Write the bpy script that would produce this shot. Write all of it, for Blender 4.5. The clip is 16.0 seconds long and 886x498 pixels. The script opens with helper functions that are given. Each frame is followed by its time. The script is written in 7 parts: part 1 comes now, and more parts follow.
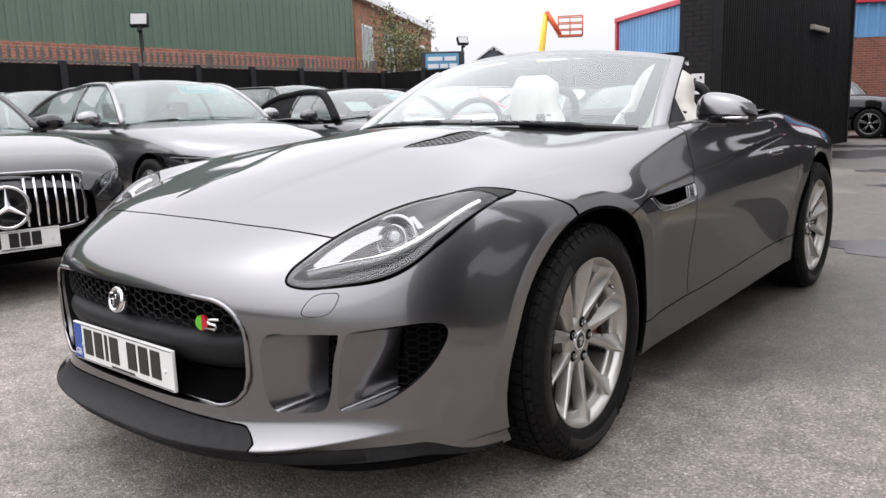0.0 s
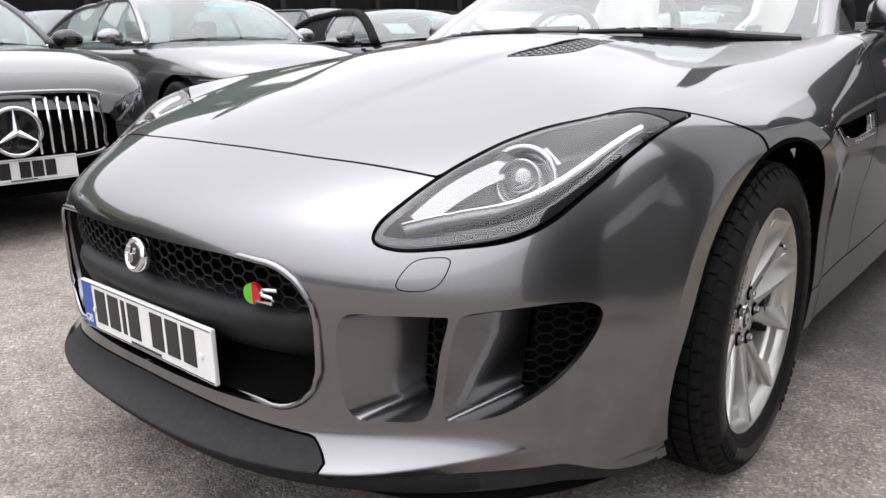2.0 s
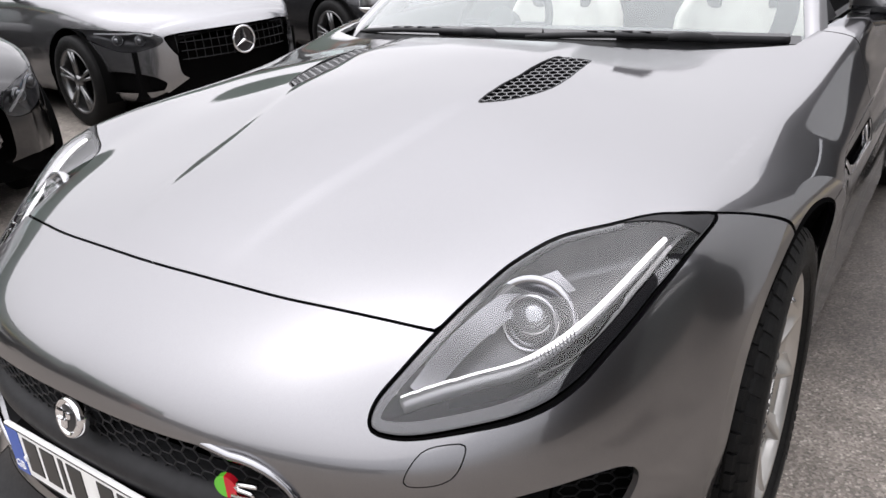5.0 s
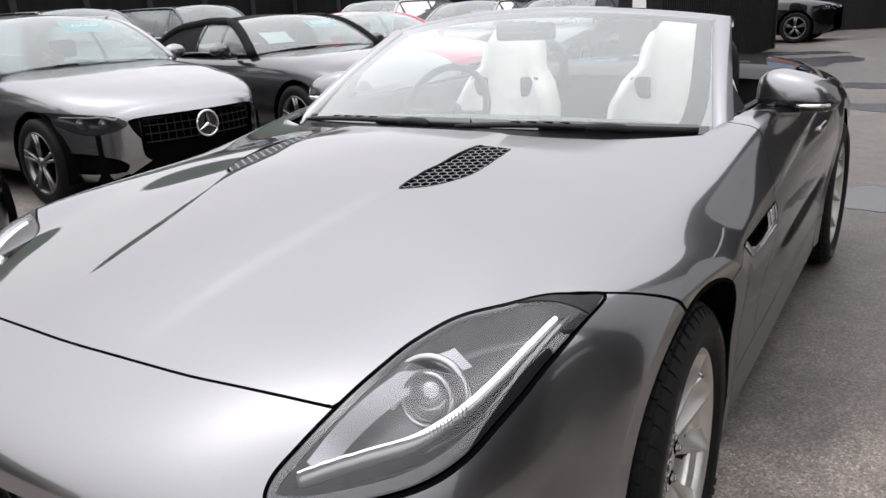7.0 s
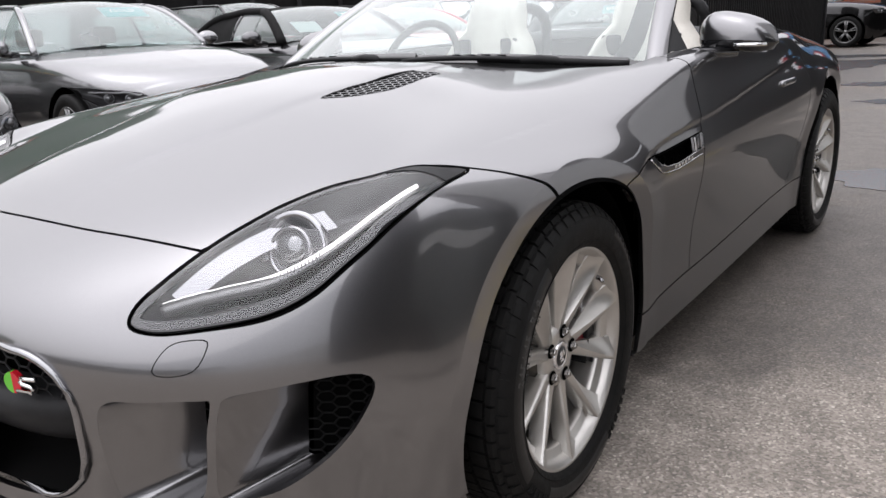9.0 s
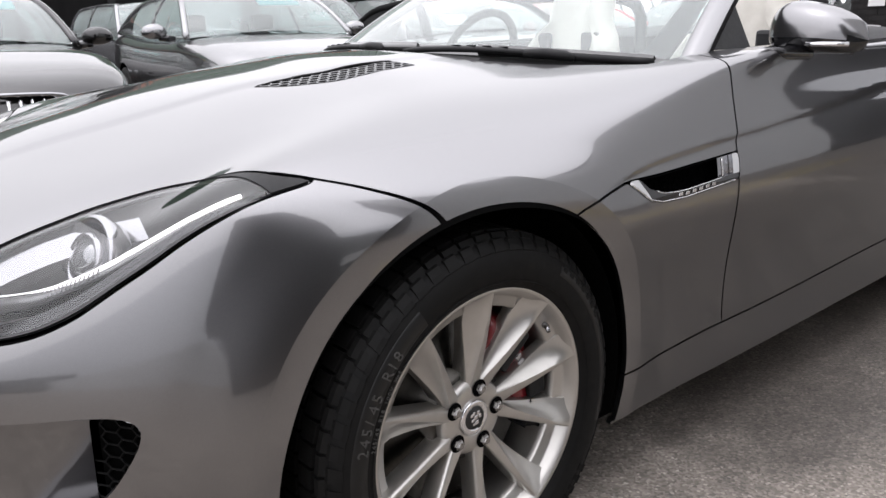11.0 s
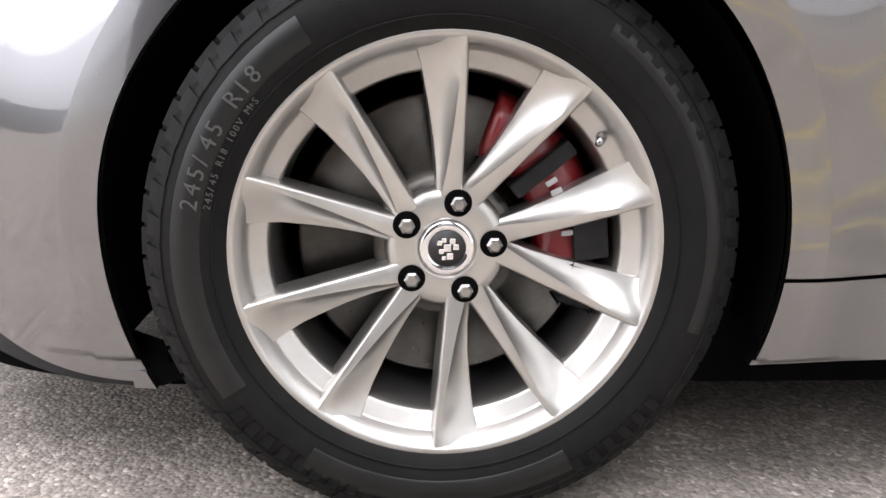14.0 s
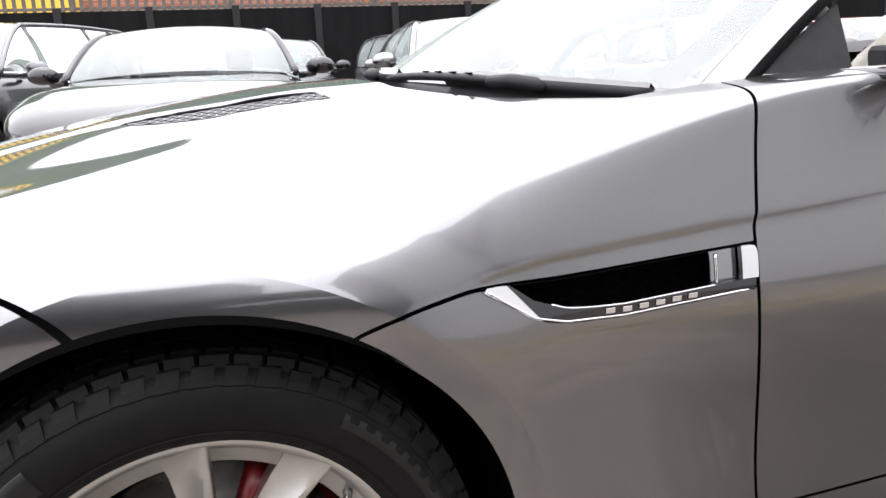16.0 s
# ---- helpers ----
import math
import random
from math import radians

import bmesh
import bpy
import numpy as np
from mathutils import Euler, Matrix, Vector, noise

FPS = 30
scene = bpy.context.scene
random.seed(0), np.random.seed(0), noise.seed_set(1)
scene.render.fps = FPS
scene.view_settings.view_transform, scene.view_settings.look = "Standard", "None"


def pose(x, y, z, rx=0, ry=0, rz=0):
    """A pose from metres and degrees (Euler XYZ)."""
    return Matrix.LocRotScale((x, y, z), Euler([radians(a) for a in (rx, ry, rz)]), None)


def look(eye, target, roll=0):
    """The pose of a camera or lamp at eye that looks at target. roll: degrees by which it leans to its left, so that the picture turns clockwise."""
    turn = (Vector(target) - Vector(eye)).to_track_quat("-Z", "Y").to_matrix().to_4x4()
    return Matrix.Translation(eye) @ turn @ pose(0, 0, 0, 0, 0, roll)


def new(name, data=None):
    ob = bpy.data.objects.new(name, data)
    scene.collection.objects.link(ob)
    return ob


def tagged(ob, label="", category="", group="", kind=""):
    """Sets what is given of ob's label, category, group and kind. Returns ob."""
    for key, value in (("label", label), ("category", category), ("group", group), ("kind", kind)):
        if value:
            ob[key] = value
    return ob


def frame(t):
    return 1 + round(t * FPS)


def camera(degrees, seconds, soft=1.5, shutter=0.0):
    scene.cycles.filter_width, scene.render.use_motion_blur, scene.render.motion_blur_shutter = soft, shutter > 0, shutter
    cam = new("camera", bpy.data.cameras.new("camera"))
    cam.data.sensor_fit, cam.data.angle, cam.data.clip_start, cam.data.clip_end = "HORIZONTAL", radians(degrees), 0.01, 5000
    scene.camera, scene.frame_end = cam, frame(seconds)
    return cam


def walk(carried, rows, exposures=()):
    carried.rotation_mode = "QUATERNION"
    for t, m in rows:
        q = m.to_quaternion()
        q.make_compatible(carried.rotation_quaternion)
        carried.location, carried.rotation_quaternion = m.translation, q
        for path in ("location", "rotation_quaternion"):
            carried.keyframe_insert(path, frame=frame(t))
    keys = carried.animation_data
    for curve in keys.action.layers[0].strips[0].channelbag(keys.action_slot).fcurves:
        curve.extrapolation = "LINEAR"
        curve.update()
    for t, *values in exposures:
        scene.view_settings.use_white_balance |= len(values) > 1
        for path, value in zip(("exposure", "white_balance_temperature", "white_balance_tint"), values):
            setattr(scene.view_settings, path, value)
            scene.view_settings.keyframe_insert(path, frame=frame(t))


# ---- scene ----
cam = camera(59.9, 16.0)
PATH = [
    (0, (1.959, -1.946, 1.021), (0.708, -0.427, 0.667), -1.6),
    (0.5, (1.791, -1.894, 1.01), (0.522, -0.396, 0.627), -1.4),
    (1, (1.627, -1.847, 1.004), (0.347, -0.37, 0.581), -1.2),
    (1.5, (1.535, -1.774, 0.972), (0.249, -0.316, 0.504), -1.0),
    (2, (1.438, -1.654, 0.945), (0.159, -0.207, 0.425), -1.0),
    (2.5, (1.354, -1.556, 0.933), (0.086, -0.12, 0.359), -1.3),
    (3, (1.27, -1.502, 0.952), (0.024, -0.066, 0.331), -1.8),
    (3.5, (1.182, -1.469, 1.025), (-0.032, -0.033, 0.345), -2.6),
    (4, (1.144, -1.458, 1.107), (-0.025, -0.013, 0.369), -3.2),
    (4.5, (1.137, -1.46, 1.196), (0.02, 0.006, 0.419), -3.5),
    (5, (1.149, -1.451, 1.261), (0.065, 0.037, 0.482), -3.8),
    (5.2, (1.153, -1.454, 1.283), (0.086, 0.052, 0.511), -3.7),
    (7.3, (1.359, -1.43, 1.282), (0.294, 0.163, 0.711), -3.1),
    (7.5, (1.422, -1.422, 1.254), (0.343, 0.165, 0.69), -3.0),
    (8, (1.523, -1.435, 1.175), (0.418, 0.136, 0.616), -3.0),
    (8.5, (1.576, -1.432, 1.117), (0.44, 0.114, 0.553), -2.9),
    (9, (1.636, -1.412, 1.067), (0.469, 0.112, 0.504), -2.8),
    (9.5, (1.671, -1.326, 1.026), (0.457, 0.163, 0.469), -2.9),
    (10, (1.699, -1.182, 1.018), (0.418, 0.252, 0.47), -2.9),
    (10.2, (1.719, -1.114, 1.023), (0.402, 0.289, 0.48), -2.9),
    (12.3, (1.924, -0.327, 0.974), (0.125, 0.303, 0.367), 1.3),
    (12.5, (1.892, -0.251, 0.943), (0.059, 0.269, 0.336), 1.2),
    (13, (1.78, -0.117, 0.822), (-0.101, 0.175, 0.209), 1.3),
    (13.5, (1.735, -0.063, 0.652), (-0.183, 0.082, 0.101), 1.0),
    (14, (1.762, -0.037, 0.568), (-0.174, 0.03, 0.069), 0.5),
    (14.5, (1.772, -0.027, 0.571), (-0.17, 0.053, 0.103), -0.5),
    (15, (1.768, -0.018, 0.705), (-0.158, 0.182, 0.204), -1.5),
    (15.5, (1.744, -0.009, 0.893), (-0.152, 0.405, 0.41), -1.9),
    (16, (1.742, 0.056, 0.99), (-0.121, 0.61, 0.521), -2.4),
]
walk(cam, [(t, look(eye, target, roll)) for t, eye, target, roll in PATH],
     exposures=[(t, e, 6400, 14) for t, e in ((0.0, 1.87), (1.0, 1.98), (3.0, 1.95), (4.0, 2.08), (5.2, 2.0), (7.5, 1.80), (10.0, 1.87), (12.3, 2.25), (13.0, 2.6), (13.5, 2.95), (14.5, 3.25), (15.0, 3.35), (16.0, 2.6))])

# ---- world, sun, exposure ----
world = bpy.data.worlds.new("overcast")
scene.world = world
world.use_nodes = True
wn, wl = world.node_tree.nodes, world.node_tree.links
sky = wn.new("ShaderNodeTexSky")
sky.sky_type, sky.sun_disc = "NISHITA", False
sky.sun_elevation, sky.sun_rotation = radians(75), radians(250)
sky.air_density, sky.dust_density, sky.ozone_density = 1.0, 4.0, 0.5
pale = wn.new("ShaderNodeHueSaturation")
pale.inputs["Saturation"].default_value = 0.10
wl.new(sky.outputs[0], pale.inputs["Color"])
cloud = wn.new("ShaderNodeMix")  # an even layer of cloud over the sky
cloud.data_type = "RGBA"
cloud.inputs["Factor"].default_value = 0.88
cloud.inputs["B"].default_value = (3.05, 3.1, 3.22, 1)
wl.new(pale.outputs[0], cloud.inputs["A"])
# an overcast dome is brighter overhead than at the horizon
dome, height, lift = wn.new("ShaderNodeTexCoord"), wn.new("ShaderNodeSeparateXYZ"), wn.new("ShaderNodeMapRange")
lift.inputs["To Min"].default_value, lift.inputs["To Max"].default_value = 0.52, 1.28
wl.new(dome.outputs["Generated"], height.inputs[0])
wl.new(height.outputs["Z"], lift.inputs["Value"])
shade = wn.new("ShaderNodeVectorMath")
shade.operation = "SCALE"
wl.new(cloud.outputs["Result"], shade.inputs[0])
wl.new(lift.outputs[0], shade.inputs["Scale"])
wl.new(shade.outputs[0], wn["Background"].inputs["Color"])
wn["Background"].inputs["Strength"].default_value = 0.15
sun_data = bpy.data.lights.new("sun", "SUN")
sun_data.energy, sun_data.angle, sun_data.color = 0.5, radians(150), (1.0, 0.97, 0.94)
sun = new("sun", sun_data)
sun.matrix_world = look((0, 0, 20), (5.0, 1.8, 0))


# ---- materials ----
def material(name, colour, rough=0.5, metal=0.0, coat=0.0, spec=0.5):
    m = bpy.data.materials.new(name)
    m.use_nodes = True
    b = m.node_tree.nodes["Principled BSDF"]
    b.inputs["Base Color"].default_value = (*colour, 1)
    b.inputs["Roughness"].default_value = rough
    b.inputs["Metallic"].default_value = metal
    b.inputs["Coat Weight"].default_value = coat
    b.inputs["Coat Roughness"].default_value = 0.015
    b.inputs["Specular IOR Level"].default_value = spec
    return m


def add(m, kind, **values):
    n = m.node_tree.nodes.new("ShaderNode" + kind)
    for key, value in values.items():
        n.inputs[key].default_value = value
    return n


def tie(m, a, b):
    m.node_tree.links.new(a, b)


def bsdf(m):
    return m.node_tree.nodes["Principled BSDF"]


def varied(m, low, high, scale, detail=6.0, bump=0.0, bump_scale=None, rough=None, where="Object", stretch=None):
    """Colour that wanders between two tones, with fine relief."""
    co = add(m, "TexCoord")
    src = co.outputs[where]
    if stretch:
        mp = add(m, "Mapping")
        mp.inputs["Scale"].default_value = stretch
        tie(m, src, mp.inputs["Vector"])
        src = mp.outputs[0]
    n = add(m, "TexNoise", Scale=scale, Detail=detail, Roughness=0.6)
    tie(m, src, n.inputs["Vector"])
    ramp = add(m, "ValToRGB")
    ramp.color_ramp.elements[0].position, ramp.color_ramp.elements[1].position = 0.3, 0.7
    ramp.color_ramp.elements[0].color, ramp.color_ramp.elements[1].color = (*low, 1), (*high, 1)
    tie(m, n.outputs[0], ramp.inputs[0])
    tie(m, ramp.outputs[0], bsdf(m).inputs["Base Color"])
    if rough:
        r = add(m, "MapRange")
        r.inputs["To Min"].default_value, r.inputs["To Max"].default_value = rough
        n2 = add(m, "TexNoise", Scale=scale * 3.1, Detail=4.0)
        tie(m, src, n2.inputs["Vector"])
        tie(m, n2.outputs[0], r.inputs["Value"])
        tie(m, r.outputs[0], bsdf(m).inputs["Roughness"])
    if bump:
        n3 = add(m, "TexNoise", Scale=bump_scale or scale * 8, Detail=5.0)
        tie(m, src, n3.inputs["Vector"])
        b = add(m, "Bump", Strength=bump, Distance=0.01)
        tie(m, n3.outputs[0], b.inputs["Height"])
        tie(m, b.outputs[0], bsdf(m).inputs["Normal"])
    return m


def flake_paint(name, colour, rough=0.30, metal=0.85, coat_ior=1.5):
    """Metallic lacquer: fine flakes under a clear coat, with a trace of orange peel."""
    m = material(name, colour, rough, metal, 1.0)
    bsdf(m).inputs["Specular Tint"].default_value = (0.35, 0.35, 0.35, 1)
    bsdf(m).inputs["Coat IOR"].default_value = coat_ior
    co = add(m, "TexCoord")
    v = add(m, "TexVoronoi", Scale=2600.0)
    tie(m, co.outputs["Object"], v.inputs["Vector"])
    mix = add(m, "Mix")
    mix.data_type = "RGBA"
    mix.inputs["A"].default_value = (*[c * 0.88 for c in colour], 1)
    mix.inputs["B"].default_value = (*[min(1, c * 1.12) for c in colour], 1)
    tie(m, v.outputs["Color"], mix.inputs["Factor"])
    tie(m, mix.outputs["Result"], bsdf(m).inputs["Base Color"])
    n = add(m, "TexNoise", Scale=260.0, Detail=1.0)
    tie(m, co.outputs["Object"], n.inputs["Vector"])
    b = add(m, "Bump", Strength=0.012, Distance=0.002)
    tie(m, n.outputs[0], b.inputs["Height"])
    tie(m, b.outputs[0], bsdf(m).inputs["Coat Normal"])
    return m


def pane_glass(name, tint=(1, 1, 1), ior=1.5, clear=1.0, film=0.0):
    """A thin pane: clear, with the mirror of its surface by Fresnel."""
    m = bpy.data.materials.new(name)
    m.use_nodes = True
    nt = m.node_tree
    nt.nodes.remove(nt.nodes["Principled BSDF"])
    t, g, mix, fr = add(m, "BsdfTransparent"), add(m, "BsdfGlossy", Roughness=0.0), add(m, "MixShader"), add(m, "Fresnel", IOR=ior)
    t.inputs["Color"].default_value = (*[c * clear for c in tint], 1)
    tie(m, fr.outputs[0], mix.inputs[0])
    tie(m, t.outputs[0], mix.inputs[1])
    tie(m, g.outputs[0], mix.inputs[2])
    out = mix
    if film:
        # pale diffuse veil mixed in for sky glare, uneven by noise
        veil, over, spots = add(m, "BsdfDiffuse", Color=(0.80, 0.86, 0.84, 1)), add(m, "MixShader"), add(m, "TexNoise", Scale=3.0, Detail=6.0)
        amount = add(m, "MapRange")
        amount.inputs["To Min"].default_value, amount.inputs["To Max"].default_value = film * 0.7, film * 1.3
        tie(m, add(m, "TexCoord").outputs["Object"], spots.inputs["Vector"])
        tie(m, spots.outputs[0], amount.inputs["Value"])
        tie(m, amount.outputs[0], over.inputs[0])
        tie(m, mix.outputs[0], over.inputs[1])
        tie(m, veil.outputs[0], over.inputs[2])
        out = over
    tie(m, out.outputs[0], nt.nodes["Material Output"].inputs["Surface"])
    return m


def glowing(name, colour, strength):
    m = material(name, (0.8, 0.8, 0.8), 0.3)
    bsdf(m).inputs["Emission Color"].default_value = (*colour, 1)
    bsdf(m).inputs["Emission Strength"].default_value = strength
    return m


GREY_PAINT = flake_paint("dark_grey_lacquer", (0.176, 0.174, 0.179), 0.28, 1.0, 1.8)
BLACK_GLOSS = material("gloss_black_plastic", (0.010, 0.010, 0.011), 0.06, 0, 0.6)
BLACK_SATIN = varied(material("satin_black_plastic", (0.01, 0.01, 0.01), 0.5, spec=0.2), (0.010, 0.010, 0.0105), (0.017, 0.017, 0.018), 40, bump=0.03, bump_scale=900, rough=(0.45, 0.6))
# near-black without gloss: the shade of cavities is put into the colour
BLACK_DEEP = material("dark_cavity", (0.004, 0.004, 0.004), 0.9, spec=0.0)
DARK_MESH = material("dark_plastic_mesh", (0.005, 0.005, 0.005), 0.5, spec=0.15)
CHROME = material("chrome", (0.80, 0.80, 0.81), 0.06, 1.0)
DARK_CHROME = material("dark_chrome", (0.30, 0.30, 0.31), 0.12, 1.0)
ALLOY = varied(material("silver_alloy_lacquer", (0.5, 0.5, 0.5), 0.30, 0.95, 0.5), (0.47, 0.455, 0.43), (0.53, 0.515, 0.49), 18, rough=(0.32, 0.42))
STEEL = varied(material("brushed_disc_steel", (0.252, 0.24, 0.222), 0.3, 1.0), (0.06, 0.0564, 0.0516), (0.108, 0.102, 0.093), 30, rough=(0.22, 0.4))
RUBBER = varied(material("tyre_rubber", (0.01, 0.01, 0.01), 0.62, spec=0.16), (0.0038, 0.0038, 0.0038), (0.0075, 0.0073, 0.007), 22, bump=0.12, bump_scale=500, rough=(0.5, 0.75))
RUBBER_WORN = material("dusty_tyre_lettering", (0.055, 0.054, 0.052), 0.5, spec=0.4)
RUBBER_SMOOTH = varied(material("smooth_tyre_panel", (0.005, 0.005, 0.005), 0.4, spec=0.35), (0.004, 0.004, 0.004), (0.008, 0.008, 0.0078), 30, rough=(0.32, 0.5))
NUT = material("nut_steel", (0.34, 0.33, 0.32), 0.25, 1.0)
RED_PAINT = varied(material("red_caliper_paint", (0.22, 0.008, 0.012), 0.35, 0, 0.4), (0.13, 0.004, 0.008), (0.20, 0.009, 0.013), 25)
GREY_BAR = material("worn_white_lettering", (0.35, 0.34, 0.34), 0.5)
WHITE_BAR = material("white_lettering", (0.75, 0.75, 0.75), 0.5)
GLASS = pane_glass("windscreen_glass", (0.74, 0.81, 0.79), 1.6, 1.0, 0.20)
LENS = pane_glass("clear_lamp_lens", (0.95, 0.95, 0.96), 1.6)
DRL = glowing("daylight_strip", (1.0, 0.98, 0.95), 0.35)
CREAM = varied(material("ivory_leather", (0.9, 0.885, 0.795), 0.5), (0.6, 0.57, 0.51), (0.72, 0.69, 0.63), 14, bump=0.08, bump_scale=420)


# ---- mesh tools ----
def mesh_object(name, verts, faces, mat, parent=None, label="", smooth=True, normals=None):
    me = bpy.data.meshes.new(name)
    me.from_pydata([tuple(map(float, v)) for v in verts], [], [tuple(map(int, f)) for f in faces])
    me.materials.append(mat)
    if smooth:
        me.polygons.foreach_set("use_smooth", [True] * len(me.polygons))
    if normals is not None:
        me.normals_split_custom_set_from_vertices([tuple(map(float, n)) for n in normals])
    me.update()
    ob = new(name, me)
    ob.parent = parent
    if label:
        ob["label"] = label
    return ob


def part(name, bm, mat, parent=None, label="", smooth=False):
    me = bpy.data.meshes.new(name)
    bmesh.ops.recalc_face_normals(bm, faces=bm.faces)
    bm.to_mesh(me)
    bm.free()
    me.materials.append(mat)
    if smooth:
        me.polygons.foreach_set("use_smooth", [True] * len(me.polygons))
    ob = new(name, me)
    ob.parent = parent
    if label:
        ob["label"] = label
    return ob


def empty(name, x=0, y=0, z=0, rz=0):
    ob = new(name)
    ob.matrix_world = pose(x, y, z, 0, 0, rz)
    return ob


def add_box(bm, x0, x1, y0, y1, z0, z1, bevel=0.0, m=None):
    got = bmesh.ops.create_cube(bm, size=1)
    vs = got["verts"]
    for v in vs:
        v.co = Vector(((x0 + x1) / 2 + v.co.x * (x1 - x0), (y0 + y1) / 2 + v.co.y * (y1 - y0), (z0 + z1) / 2 + v.co.z * (z1 - z0)))
    if m is not None:
        for v in vs:
            v.co = m @ v.co
    if bevel:
        es = list({e for v in vs for e in v.link_edges})
        bmesh.ops.bevel(bm, geom=es, offset=bevel, segments=2, affect="EDGES", profile=0.6)
    return bm


def box(name, x0, x1, y0, y1, z0, z1, mat, parent=None, label="", bevel=0.0, m=None):
    return part(name, add_box(bmesh.new(), x0, x1, y0, y1, z0, z1, bevel, m), mat, parent, label)


def add_tube(bm, pts, r, n=8, closed=False, flat=1.0):
    """A round or flattened rod along points; r may be one radius or one for each point."""
    P = [Vector([float(c) for c in p]) for p in pts]
    rs = [float(q) for q in r] if hasattr(r, "__len__") else [r] * len(P)
    rings = []
    for i, p in enumerate(P):
        a, b = (P[i - 1], P[(i + 1) % len(P)]) if closed else (P[max(i - 1, 0)], P[min(i + 1, len(P) - 1)])
        d = (b - a).normalized()
        up = Vector((0, 0, 1)) if abs(d.z) < 0.9 else Vector((0, 1, 0))
        u = d.cross(up).normalized()
        w = u.cross(d)
        rings.append([bm.verts.new(p + rs[i] * (math.cos(k * math.tau / n) * u + flat * math.sin(k * math.tau / n) * w)) for k in range(n)])
    pairs = list(zip(rings, rings[1:])) + ([(rings[-1], rings[0])] if closed else [])
    for A, B in pairs:
        for k in range(n):
            bm.faces.new((A[k], A[(k + 1) % n], B[(k + 1) % n], B[k]))
    if not closed:
        bm.faces.new(rings[0][::-1])
        bm.faces.new(rings[-1])
    return bm


def tube(name, pts, r, mat, parent=None, label="", n=8, closed=False, flat=1.0):
    return part(name, add_tube(bmesh.new(), pts, r, n, closed, flat), mat, parent, label, True)


def revolve(name, profile, mat, parent=None, label="", n=64, axis="x", smooth=True, closed=False):
    """Turns (radius, along) pairs round an axis."""
    V, Fc = [], []
    k = len(profile)
    for i in range(n):
        c, s_ = math.cos(i * math.tau / n), math.sin(i * math.tau / n)
        for r, a in profile:
            V.append((a, r * c, r * s_) if axis == "x" else (r * c, a, r * s_) if axis == "y" else (r * c, r * s_, a))
    for i in range(n):
        j = (i + 1) % n
        for q in range(k - (0 if closed else 1)):
            w = (q + 1) % k
            Fc.append((i * k + q, j * k + q, j * k + w, i * k + w))
    return mesh_object(name, V, Fc, mat, parent, label, smooth)


def cubic(ts, ps):
    """Natural cubic spline through values ps at ts."""
    ts, ps = np.asarray(ts, float), np.asarray(ps, float)
    n = len(ts)
    h = np.diff(ts)
    A, R = np.zeros((n, n)), np.zeros((n,) + ps.shape[1:])
    A[0, 0] = A[-1, -1] = 1
    for i in range(1, n - 1):
        A[i, i - 1], A[i, i], A[i, i + 1] = h[i - 1], 2 * (h[i - 1] + h[i]), h[i]
        R[i] = 6 * ((ps[i + 1] - ps[i]) / h[i] - (ps[i] - ps[i - 1]) / h[i - 1])
    M = np.linalg.solve(A, R.reshape(n, -1)).reshape(R.shape)

    def at(t):
        t = np.asarray(t, float)
        i = np.clip(np.searchsorted(ts, t) - 1, 0, n - 2)
        a, b = ts[i + 1] - t, t - ts[i]
        hh = h[i]
        if ps.ndim > 1:
            a, b, hh = (q.reshape(q.shape + (1,) * (ps.ndim - 1)) for q in (a, b, hh))
        return (M[i] * a**3 + M[i + 1] * b**3) / (6 * hh) + (ps[i] / hh - M[i] * hh / 6) * a + (ps[i + 1] / hh - M[i + 1] * hh / 6) * b

    return at


def smooth_line(pts, n, closed=False):
    """Evenly many points on a Catmull-Rom curve through pts."""
    P = np.asarray(pts, float)
    m = len(P)
    out = []
    spans = m if closed else m - 1
    for q in np.linspace(0, spans, n, endpoint=not closed):
        i = min(int(q), spans - 1)
        t = q - i
        g = lambda j: P[j % m] if closed else P[min(max(j, 0), m - 1)]
        a, b, c, d = g(i - 1), g(i), g(i + 1), g(i + 2)
        out.append(0.5 * (2 * b + (c - a) * t + (2 * a - 5 * b + 4 * c - d) * t * t + (3 * b - a - 3 * c + d) * t**3))
    return np.array(out)


def line_gap(P, line):
    """The distance of 2D points from an open line; positive on its left."""
    P, L = np.asarray(P, float), np.asarray(line, float)
    best, side = np.full(len(P), 1e9), np.ones(len(P))
    for a, b in zip(L, L[1:]):
        d = b - a
        t = np.clip(((P - a) @ d) / (d @ d), 0, 1)
        q = a + t[:, None] * d
        r = np.hypot(*(P - q).T)
        s_ = np.sign(d[0] * (P[:, 1] - a[1]) - d[1] * (P[:, 0] - a[0]))
        near = r < best - 1e-9
        best, side = np.where(near, r, best), np.where(near, s_, side)
    return best * side


def loop_gap(P, loop):
    """The distance of 2D points from a closed loop; positive inside."""
    P, L = np.asarray(P, float), np.asarray(loop, float)
    best, inside = np.full(len(P), 1e9), np.zeros(len(P), bool)
    for a, b in zip(L, np.roll(L, -1, 0)):
        d = b - a
        t = np.clip(((P - a) @ d) / max(d @ d, 1e-12), 0, 1)
        best = np.minimum(best, np.hypot(*(P - a - t[:, None] * d).T))
        cross = (a[1] > P[:, 1]) != (b[1] > P[:, 1])
        xs = a[0] + (P[:, 1] - a[1]) / (d[1] if abs(d[1]) > 1e-12 else 1e-12) * d[0]
        inside ^= cross & (P[:, 0] < xs)
    return np.where(inside, best, -best)


def step01(x, a, b):
    t = np.clip((np.asarray(x, float) - a) / (b - a), 0, 1)
    return t * t * (3 - 2 * t)


